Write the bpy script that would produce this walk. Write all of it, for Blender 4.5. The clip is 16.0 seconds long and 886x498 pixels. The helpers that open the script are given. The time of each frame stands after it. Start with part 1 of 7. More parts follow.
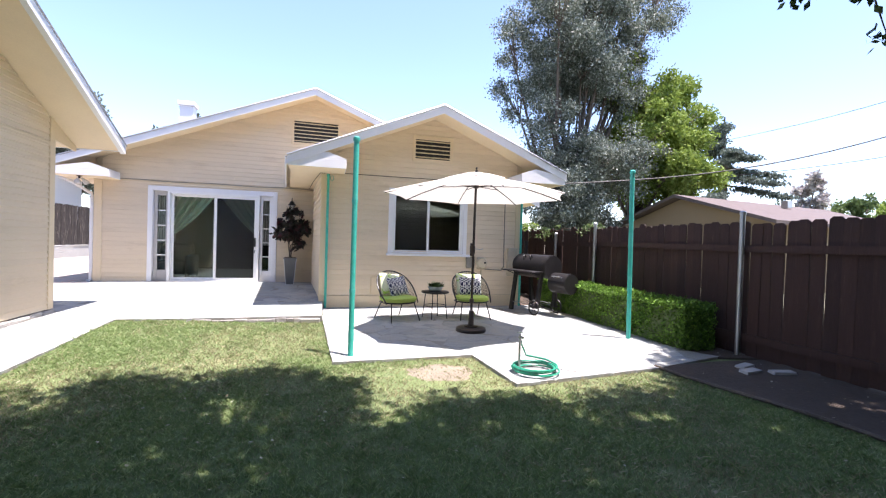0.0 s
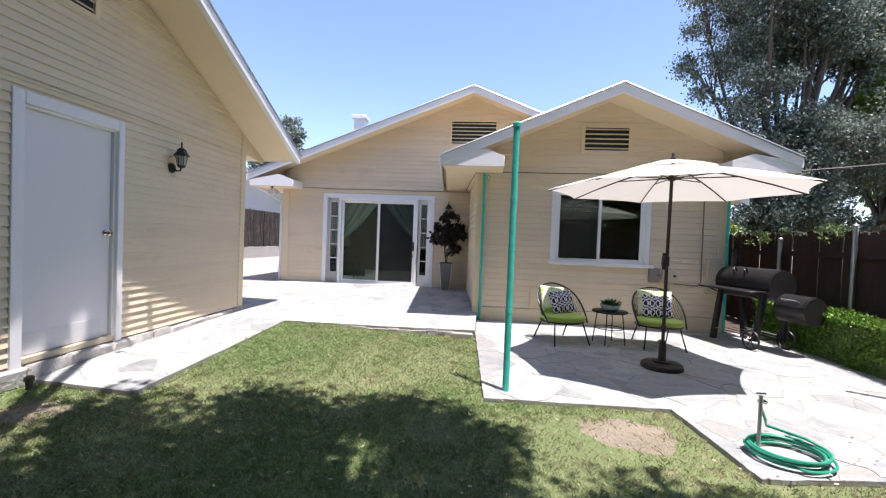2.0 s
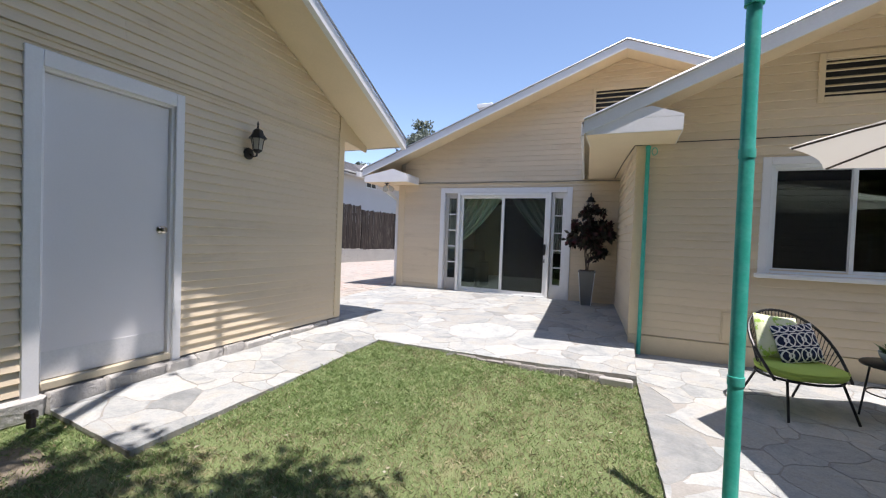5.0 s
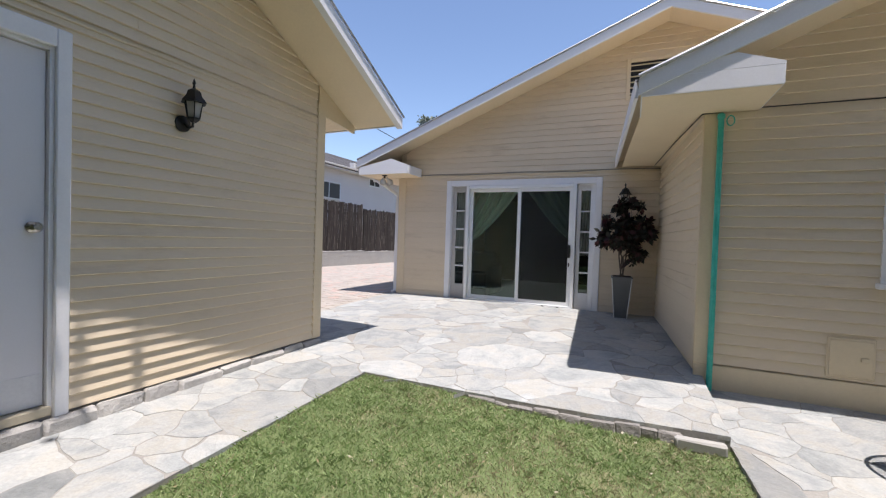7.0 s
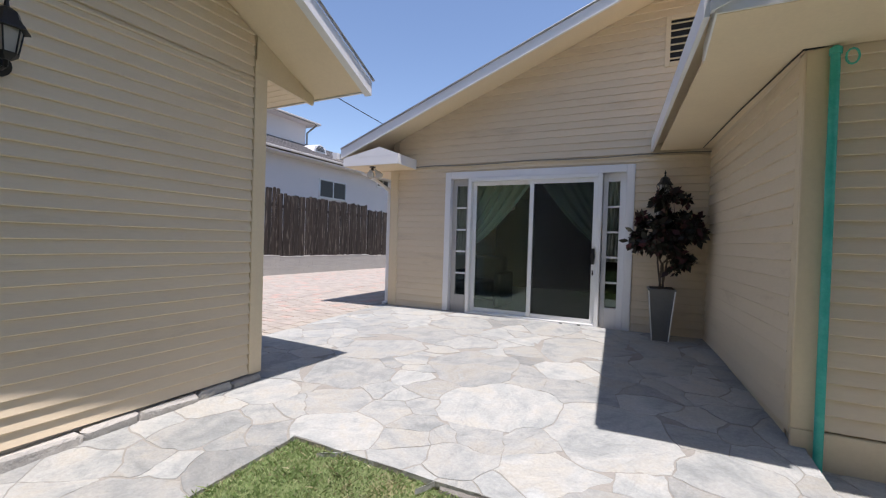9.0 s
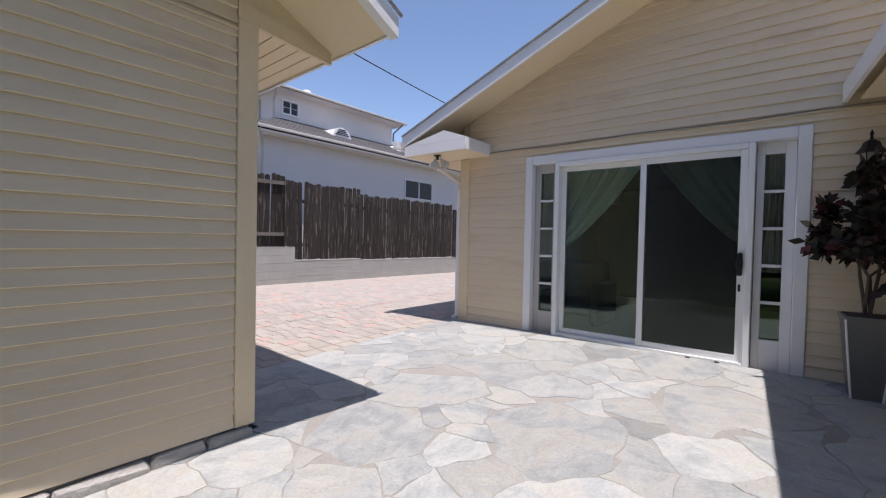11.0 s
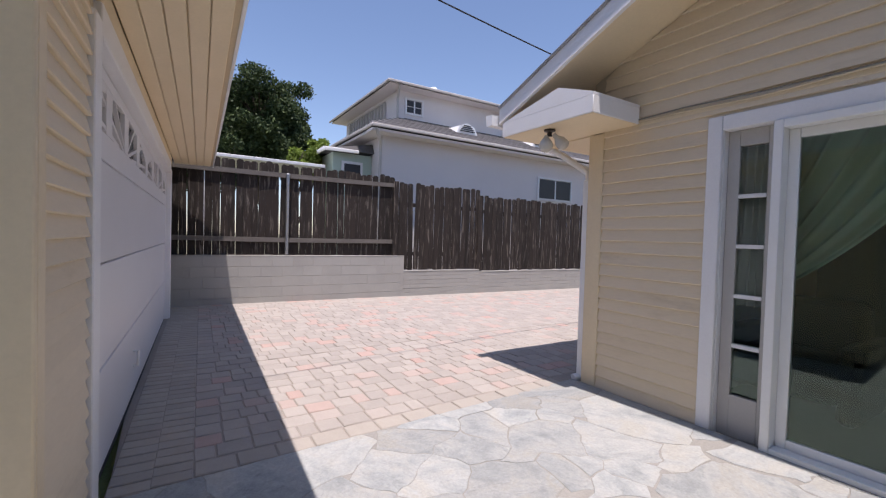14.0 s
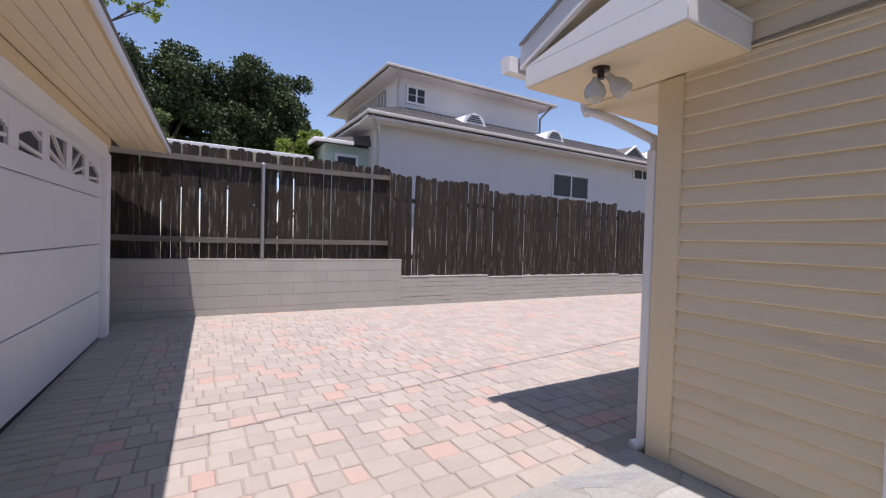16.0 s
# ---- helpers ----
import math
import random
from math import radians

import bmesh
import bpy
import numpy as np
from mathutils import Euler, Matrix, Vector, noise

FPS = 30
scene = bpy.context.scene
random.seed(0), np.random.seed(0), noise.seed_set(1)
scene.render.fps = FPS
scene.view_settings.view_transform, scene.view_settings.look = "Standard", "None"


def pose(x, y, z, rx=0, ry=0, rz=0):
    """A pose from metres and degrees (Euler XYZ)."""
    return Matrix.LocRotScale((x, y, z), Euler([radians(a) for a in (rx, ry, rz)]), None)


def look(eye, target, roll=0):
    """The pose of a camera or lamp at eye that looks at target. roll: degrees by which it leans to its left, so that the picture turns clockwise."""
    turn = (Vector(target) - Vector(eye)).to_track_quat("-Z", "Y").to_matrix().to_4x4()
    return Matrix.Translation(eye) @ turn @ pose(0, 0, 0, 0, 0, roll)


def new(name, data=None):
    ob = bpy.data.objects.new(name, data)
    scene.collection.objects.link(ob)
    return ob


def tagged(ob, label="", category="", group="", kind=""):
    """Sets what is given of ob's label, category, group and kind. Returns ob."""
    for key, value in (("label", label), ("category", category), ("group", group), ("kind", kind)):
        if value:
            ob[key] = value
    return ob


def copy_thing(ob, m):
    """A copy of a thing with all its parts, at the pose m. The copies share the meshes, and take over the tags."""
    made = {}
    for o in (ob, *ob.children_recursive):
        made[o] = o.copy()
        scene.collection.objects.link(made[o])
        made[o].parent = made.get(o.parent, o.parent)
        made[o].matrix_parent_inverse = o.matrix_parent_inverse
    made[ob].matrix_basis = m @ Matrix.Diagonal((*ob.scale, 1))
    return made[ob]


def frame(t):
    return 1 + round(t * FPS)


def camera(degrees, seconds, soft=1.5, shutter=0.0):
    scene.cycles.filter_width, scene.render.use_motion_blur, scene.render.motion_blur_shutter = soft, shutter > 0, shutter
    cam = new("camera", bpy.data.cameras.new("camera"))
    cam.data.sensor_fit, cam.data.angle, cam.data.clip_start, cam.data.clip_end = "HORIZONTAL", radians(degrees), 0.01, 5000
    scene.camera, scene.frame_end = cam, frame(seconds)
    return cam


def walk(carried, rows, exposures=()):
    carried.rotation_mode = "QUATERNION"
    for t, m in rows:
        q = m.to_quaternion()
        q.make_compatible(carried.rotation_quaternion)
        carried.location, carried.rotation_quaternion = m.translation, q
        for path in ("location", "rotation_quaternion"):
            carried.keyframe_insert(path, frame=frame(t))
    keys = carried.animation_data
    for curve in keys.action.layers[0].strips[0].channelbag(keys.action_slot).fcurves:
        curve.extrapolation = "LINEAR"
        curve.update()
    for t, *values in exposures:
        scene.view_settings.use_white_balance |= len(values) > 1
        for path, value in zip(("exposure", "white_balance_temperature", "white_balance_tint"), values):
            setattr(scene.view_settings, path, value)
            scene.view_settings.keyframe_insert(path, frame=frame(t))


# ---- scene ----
cam = camera(92.1, 16.0, soft=1.2)
PATH = [
    (0, (0.075, 0.274, 1.35), (0.614, 2.2, 1.316), 1.8),
    (0.5, (0.104, 0.484, 1.383), (0.442, 2.455, 1.342), 1.9),
    (1, (0.11, 0.704, 1.413), (0.245, 2.699, 1.363), 1.8),
    (1.5, (0.117, 0.973, 1.374), (0.076, 2.972, 1.328), 2.2),
    (2, (0.13, 1.23, 1.402), (-0.051, 3.221, 1.356), 2.2),
    (2.5, (0.125, 1.472, 1.403), (-0.192, 3.446, 1.349), 2.1),
    (3, (0.137, 1.752, 1.435), (-0.307, 3.701, 1.377), 1.9),
    (3.5, (0.096, 2.035, 1.407), (-0.474, 3.952, 1.353), 2.1),
    (4, (0.043, 2.332, 1.376), (-0.622, 4.218, 1.322), 2.3),
    (6.5, (-0.426, 3.795, 1.348), (-1.25, 5.616, 1.3), 1.8),
    (7, (-0.564, 4.085, 1.344), (-1.374, 5.913, 1.294), 1.9),
    (7.5, (-0.652, 4.406, 1.336), (-1.458, 6.236, 1.287), 1.7),
    (8, (-0.702, 4.718, 1.344), (-1.512, 6.546, 1.3), 1.8),
    (10.5, (-1.043, 6.355, 1.343), (-2.193, 7.991, 1.301), 1.2),
    (11, (-1.17, 6.645, 1.37), (-2.434, 8.195, 1.324), 1.2),
    (11.5, (-1.277, 6.969, 1.364), (-2.665, 8.408, 1.319), 1.4),
    (12, (-1.415, 7.22, 1.391), (-2.902, 8.556, 1.342), 1.4),
    (12.5, (-1.576, 7.532, 1.395), (-3.153, 8.761, 1.349), 1.7),
    (13, (-1.752, 7.813, 1.477), (-3.4, 8.946, 1.426), 1.5),
    (13.5, (-1.953, 8.079, 1.513), (-3.634, 9.161, 1.464), 1.6),
    (14, (-2.192, 8.353, 1.528), (-3.896, 9.401, 1.477), 1.7),
    (14.5, (-2.43, 8.512, 1.519), (-4.147, 9.537, 1.468), 1.8),
    (15, (-2.721, 8.744, 1.527), (-4.445, 9.757, 1.476), 1.9),
    (15.5, (-2.993, 8.919, 1.519), (-4.715, 9.935, 1.473), 1.9),
    (16, (-3.282, 9.127, 1.509), (-5.004, 10.143, 1.466), 1.7),
]
EXPOSURES = [(0.0, 1.49, 6480, 23), (1.5, 1.09, 6480, 21), (3.5, 0.77, 6500, 18), (7.0, 0.43, 6500, 17), (11.0, 0.24, 6480, 19), (16.0, 0.20, 6600, 22)]
walk(cam, [(t, look(eye, target, roll)) for t, eye, target, roll in PATH], EXPOSURES)

# ---- daylight ----
SUN = Vector((0.197, -0.14, 1.0)).normalized()
world = bpy.data.worlds.new("sky")
scene.world = world
world.use_nodes = True
wn = world.node_tree
sky = wn.nodes.new("ShaderNodeTexSky")
sky.sky_type = "NISHITA"
sky.sun_disc = False
sky.sun_elevation = math.asin(SUN.z)
sky.sun_rotation = math.atan2(SUN.x, SUN.y)
sky.altitude = 300
sky.air_density, sky.dust_density, sky.ozone_density = 1.0, 0.45, 2.2
wn.links.new(sky.outputs[0], wn.nodes["Background"].inputs[0])
wn.nodes["Background"].inputs[1].default_value = 0.148
lamp = bpy.data.lights.new("sun", "SUN")
lamp.energy, lamp.angle, lamp.color = 5.1, radians(0.55), (1.0, 0.962, 0.915)
sun = new("sun", lamp)
sun.matrix_world = look(SUN * 40, (0, 0, 0))


# ---- mesh builder ----
class Geo:
    """Collects vertices and faces for one mesh."""

    def __init__(self):
        self.v, self.f = [], []

    def add(self, verts, faces):
        n = len(self.v)
        self.v += [tuple(p) for p in verts]
        self.f += [tuple(i + n for i in f) for f in faces]
        return self

    def hull(self, verts, faces):
        """A convex piece, faces turned outward."""
        verts = [Vector(p) for p in verts]
        mid = sum(verts, Vector()) / len(verts)
        out = []
        for f in faces:
            a, b, c = (verts[i] for i in f[:3])
            m = sum((verts[i] for i in f), Vector()) / len(f)
            out.append(f if (b - a).cross(c - a).dot(m - mid) > 0 else f[::-1])
        return self.add(verts, out)

    def hexa(self, p):
        """Eight corners: four below, four above in the same order."""
        return self.hull(p, [(0, 1, 2, 3), (4, 5, 6, 7), (0, 1, 5, 4), (1, 2, 6, 5), (2, 3, 7, 6), (3, 0, 4, 7)])

    def box(self, x0, y0, z0, x1, y1, z1, b=0.0, m=None):
        lo, hi = Vector((min(x0, x1), min(y0, y1), min(z0, z1))), Vector((max(x0, x1), max(y0, y1), max(z0, z1)))
        if b <= 0:
            p = [(lo.x, lo.y, lo.z), (hi.x, lo.y, lo.z), (hi.x, hi.y, lo.z), (lo.x, hi.y, lo.z),
                 (lo.x, lo.y, hi.z), (hi.x, lo.y, hi.z), (hi.x, hi.y, hi.z), (lo.x, hi.y, hi.z)]
            p = [Vector(q) if m is None else m @ Vector(q) for q in p]
            return self.hexa(p)
        b = min(b, 0.45 * min(hi - lo))
        verts, index = [], {}
        for s in [(i, j, k) for i in (0, 1) for j in (0, 1) for k in (0, 1)]:
            for a in range(3):
                q = Vector()
                for c in range(3):
                    inset = 0 if c == a else b
                    q[c] = hi[c] - inset if s[c] else lo[c] + inset
                index[s, a] = len(verts)
                verts.append(q if m is None else m @ q)
        faces = []
        for a in range(3):
            b1, c1 = (a + 1) % 3, (a + 2) % 3
            for s in (0, 1):
                loop = []
                for u, w in ((0, 0), (1, 0), (1, 1), (0, 1)):
                    k = [0, 0, 0]
                    k[a], k[b1], k[c1] = s, u, w
                    loop.append(index[tuple(k), a])
                faces.append(tuple(loop))
            for u in (0, 1):
                for w in (0, 1):
                    k, l = [0, 0, 0], [0, 0, 0]
                    k[b1], k[c1], l[b1], l[c1] = u, w, u, w
                    k[a], l[a] = 0, 1
                    faces.append((index[tuple(k), b1], index[tuple(l), b1], index[tuple(l), c1], index[tuple(k), c1]))
        for s in [(i, j, k) for i in (0, 1) for j in (0, 1) for k in (0, 1)]:
            faces.append((index[s, 0], index[s, 1], index[s, 2]))
        return self.hull(verts, faces)

    def tube(self, path, r, seg=8, closed=False, caps=True):
        path = [Vector(p) for p in path]
        n = len(path)
        rs = r if isinstance(r, (list, tuple)) else [r] * n
        base, up = len(self.v), None
        for i, p in enumerate(path):
            a = path[(i - 1) % n] if closed or i else p
            c = path[(i + 1) % n] if closed or i < n - 1 else p
            t = (c - a).normalized()
            if up is None:
                up = Vector((0, 0, 1)) if abs(t.z) < 0.9 else Vector((1, 0, 0))
            side = t.cross(up).normalized()
            up = side.cross(t).normalized()
            for k in range(seg):
                w = 2 * math.pi * k / seg
                self.v.append(tuple(p + rs[i] * (math.cos(w) * side + math.sin(w) * up)))
        for i in range(n if closed else n - 1):
            j = (i + 1) % n
            for k in range(seg):
                l = (k + 1) % seg
                self.f.append((base + i * seg + k, base + i * seg + l, base + j * seg + l, base + j * seg + k))
        if caps and not closed:
            self.f.append(tuple(base + k for k in range(seg))[::-1])
            self.f.append(tuple(base + (n - 1) * seg + k for k in range(seg)))
        return self

    def lathe(self, profile, x=0, y=0, z=0, seg=20, phase=0.0, m=None):
        base = len(self.v)
        for r, h in profile:
            for k in range(seg):
                w = 2 * math.pi * k / seg + phase
                q = Vector((x + r * math.cos(w), y + r * math.sin(w), z + h))
                self.v.append(tuple(q if m is None else m @ q))
        for i in range(len(profile) - 1):
            for k in range(seg):
                l = (k + 1) % seg
                self.f.append((base + i * seg + k, base + i * seg + l, base + (i + 1) * seg + l, base + (i + 1) * seg + k))
        self.f.append(tuple(base + k for k in range(seg))[::-1])
        self.f.append(tuple(base + (len(profile) - 1) * seg + k for k in range(seg)))
        return self

    def slab(self, poly, z0, z1):
        """A flat polygon (counter-clockwise) pulled up; z may be functions of x, y."""
        za = z0 if callable(z0) else (lambda x, y: z0)
        zb = z1 if callable(z1) else (lambda x, y: z1)
        n = len(poly)
        verts = [(x, y, za(x, y)) for x, y in poly] + [(x, y, zb(x, y)) for x, y in poly]
        faces = [tuple(range(n))[::-1], tuple(range(n, 2 * n))]
        faces += [(i, (i + 1) % n, n + (i + 1) % n, n + i) for i in range(n)]
        return self.add(verts, faces)

    def mesh(self, name, smooth=True):
        me = bpy.data.meshes.new(name)
        me.from_pydata(self.v, [], self.f)
        me.validate()
        if smooth:
            me.shade_smooth()
            me.set_sharp_from_angle(angle=radians(38))
        return me


def thing(name, label, category, at=(0, 0, 0), turn=0.0, group="", kind=""):
    """An empty at the base of a thing made of parts."""
    ob = new(name)
    ob.empty_display_size = 0.1
    ob.matrix_world = pose(*at, 0, 0, turn)
    return tagged(ob, label, category, group, kind)


def part(name, geo, material, parent=None, label=""):
    """One mesh object under a thing or a part."""
    me = geo.mesh(name) if isinstance(geo, Geo) else geo
    if not me.materials:
        me.materials.append(material)
    ob = new(name, me)
    if parent is not None:
        ob.parent = parent
    if label:
        ob["label"] = label
    return ob


def structure(name, geo, material, label="", category=""):
    return tagged(part(name, geo, material), label, category, kind="structure")


# ---- materials ----
def node(nt, kind, **values):
    n = nt.nodes.new(kind)
    for key, value in values.items():
        if key in n.inputs:
            n.inputs[key].default_value = value
    return n


def surface(name, colour, rough=0.6, metal=0.0, vary=0.10, grain=40.0, blotch=1.5, bump=0.15, rand=0.0, tint=None,
            stretch=(1, 1, 1), spec=0.4, island=False, translucent=0.0, tint_at=(0.45, 0.7), depth=0.01, by_noise=False):
    """A painted, stony, woody or leafy surface: two scales of noise, random shade per piece, fine relief."""
    mat = bpy.data.materials.new(name)
    mat.use_nodes = True
    nt = mat.node_tree
    link = nt.links.new
    bsdf = nt.nodes["Principled BSDF"]
    bsdf.inputs["Roughness"].default_value = rough
    bsdf.inputs["Metallic"].default_value = metal
    bsdf.inputs["Specular IOR Level"].default_value = spec
    geo = nt.nodes.new("ShaderNodeNewGeometry")
    tex = nt.nodes.new("ShaderNodeTexCoord")
    mapping = nt.nodes.new("ShaderNodeMapping")
    mapping.inputs["Scale"].default_value = stretch
    link(geo.outputs["Position"], mapping.inputs["Vector"])
    fine = node(nt, "ShaderNodeTexNoise", Scale=grain, Detail=5.0, Roughness=0.65)
    big = node(nt, "ShaderNodeTexNoise", Scale=blotch, Detail=4.0, Roughness=0.6)
    link(mapping.outputs[0], fine.inputs["Vector"])
    link(mapping.outputs[0], big.inputs["Vector"])
    total = nt.nodes.new("ShaderNodeMath")
    total.operation = "ADD"
    link(fine.outputs["Fac"], total.inputs[0])
    link(big.outputs["Fac"], total.inputs[1])
    last = total
    if rand:
        info = geo.outputs["Random Per Island"] if island else nt.nodes.new("ShaderNodeObjectInfo").outputs["Random"]
        scaled = nt.nodes.new("ShaderNodeMath")
        scaled.operation = "MULTIPLY_ADD"
        link(info, scaled.inputs[0])
        scaled.inputs[1].default_value = rand
        link(total.outputs[0], scaled.inputs[2])
        last = scaled
    span = nt.nodes.new("ShaderNodeMapRange")
    mid = 1.0 + rand / 2
    span.inputs["From Min"].default_value = mid - 0.5 - rand / 2
    span.inputs["From Max"].default_value = mid + 0.5 + rand / 2
    span.inputs["To Min"].default_value = 1 - vary
    span.inputs["To Max"].default_value = 1 + vary
    link(last.outputs[0], span.inputs["Value"])
    tone = nt.nodes.new("ShaderNodeVectorMath")
    tone.operation = "SCALE"
    tone.inputs[0].default_value = colour[:3]
    link(span.outputs[0], tone.inputs["Scale"])
    out = tone.outputs[0]
    if tint:
        blend = nt.nodes.new("ShaderNodeMix")
        blend.data_type = "RGBA"
        stain = node(nt, "ShaderNodeTexNoise", Scale=blotch * 2.3, Detail=6.0, Roughness=0.7)
        link(mapping.outputs[0], stain.inputs["Vector"])
        step = nt.nodes.new("ShaderNodeMapRange")
        step.inputs["From Min"].default_value, step.inputs["From Max"].default_value = tint_at
        source = stain.outputs["Fac"]
        if rand and not by_noise:
            source = info
        link(source, step.inputs["Value"])
        link(step.outputs[0], blend.inputs["Factor"])
        link(out, blend.inputs["A"])
        shade = nt.nodes.new("ShaderNodeVectorMath")
        shade.operation = "SCALE"
        shade.inputs[0].default_value = tint[:3]
        link(span.outputs[0], shade.inputs["Scale"])
        link(shade.outputs[0], blend.inputs["B"])
        out = blend.outputs["Result"]
    link(out, bsdf.inputs["Base Color"])
    if bump:
        relief = nt.nodes.new("ShaderNodeBump")
        relief.inputs["Strength"].default_value = bump
        relief.inputs["Distance"].default_value = depth
        link(total.outputs[0], relief.inputs["Height"])
        link(relief.outputs[0], bsdf.inputs["Normal"])
    if translucent:
        through_leaf = nt.nodes.new("ShaderNodeBsdfTranslucent")
        link(out, through_leaf.inputs["Color"])
        mix = nt.nodes.new("ShaderNodeMixShader")
        mix.inputs[0].default_value = translucent
        link(bsdf.outputs[0], mix.inputs[1])
        link(through_leaf.outputs[0], mix.inputs[2])
        link(mix.outputs[0], nt.nodes["Material Output"].inputs["Surface"])
    return mat


def glass_material(name, tint=(0.93, 0.955, 0.94), dirt=0.02):
    """Window glass: clear with a mirror gloss that grows at the edge of view."""
    mat = bpy.data.materials.new(name)
    mat.use_nodes = True
    nt = mat.node_tree
    clear = node(nt, "ShaderNodeBsdfTransparent", Color=(*tint, 1))
    gloss = node(nt, "ShaderNodeBsdfGlossy", Roughness=dirt, Color=(0.8, 1.0, 0.9, 1))
    fres = node(nt, "ShaderNodeFresnel", IOR=1.58)
    mix = nt.nodes.new("ShaderNodeMixShader")
    nt.links.new(fres.outputs[0], mix.inputs[0])
    nt.links.new(clear.outputs[0], mix.inputs[1])
    nt.links.new(gloss.outputs[0], mix.inputs[2])
    nt.links.new(mix.outputs[0], nt.nodes["Material Output"].inputs["Surface"])
    return mat


def mesh_material(name):
    """Fine dark insect screen, half open."""
    mat = bpy.data.materials.new(name)
    mat.use_nodes = True
    nt = mat.node_tree
    bsdf = nt.nodes["Principled BSDF"]
    bsdf.inputs["Base Color"].default_value = (0.016, 0.017, 0.017, 1)
    clear = node(nt, "ShaderNodeBsdfTransparent", Color=(1, 1, 1, 1))
    mix = nt.nodes.new("ShaderNodeMixShader")
    mix.inputs[0].default_value = 0.30
    nt.links.new(clear.outputs[0], mix.inputs[1])
    nt.links.new(bsdf.outputs[0], mix.inputs[2])
    nt.links.new(mix.outputs[0], nt.nodes["Material Output"].inputs["Surface"])
    return mat


def pattern_material(name):
    """Navy cloth with a white lattice of linked rings."""
    mat = bpy.data.materials.new(name)
    mat.use_nodes = True
    nt = mat.node_tree
    link = nt.links.new
    bsdf = nt.nodes["Principled BSDF"]
    bsdf.inputs["Roughness"].default_value = 0.9
    tex = nt.nodes.new("ShaderNodeTexCoord")
    out = None
    for off, radius in ((0.0, 0.44), (0.5, 0.44), (0.0, 0.13)):
        shift = nt.nodes.new("ShaderNodeMapping")
        shift.inputs["Scale"].default_value = (2.6, 1.0, 2.6)
        shift.inputs["Location"].default_value = (off, off, 0)
        link(tex.outputs["Generated"], shift.inputs["Vector"])
        flat = nt.nodes.new("ShaderNodeSeparateXYZ")
        link(shift.outputs[0], flat.inputs[0])
        squares = []
        for axis in ("X", "Z"):
            fr = nt.nodes.new("ShaderNodeMath")
            fr.operation = "FRACT"
            link(flat.outputs[axis], fr.inputs[0])
            sub = nt.nodes.new("ShaderNodeMath")
            sub.operation = "SUBTRACT"
            link(fr.outputs[0], sub.inputs[0])
            sub.inputs[1].default_value = 0.5
            sq = nt.nodes.new("ShaderNodeMath")
            sq.operation = "POWER"
            link(sub.outputs[0], sq.inputs[0])
            sq.inputs[1].default_value = 2.0
            squares.append(sq)
        add = nt.nodes.new("ShaderNodeMath")
        link(squares[0].outputs[0], add.inputs[0])
        link(squares[1].outputs[0], add.inputs[1])
        root = nt.nodes.new("ShaderNodeMath")
        root.operation = "SQRT"
        link(add.outputs[0], root.inputs[0])
        near = nt.nodes.new("ShaderNodeMath")
        near.operation = "COMPARE"
        link(root.outputs[0], near.inputs[0])
        near.inputs[1].default_value = radius
        near.inputs[2].default_value = 0.038
        if out is None:
            out = near
        else:
            top = nt.nodes.new("ShaderNodeMath")
            top.operation = "MAXIMUM"
            link(out.outputs[0], top.inputs[0])
            link(near.outputs[0], top.inputs[1])
            out = top
    mix = nt.nodes.new("ShaderNodeMix")
    mix.data_type = "RGBA"
    mix.inputs["A"].default_value = (0.012, 0.018, 0.06, 1)
    mix.inputs["B"].default_value = (0.8, 0.8, 0.78, 1)
    link(out.outputs[0], mix.inputs["Factor"])
    link(mix.outputs["Result"], bsdf.inputs["Base Color"])
    return mat


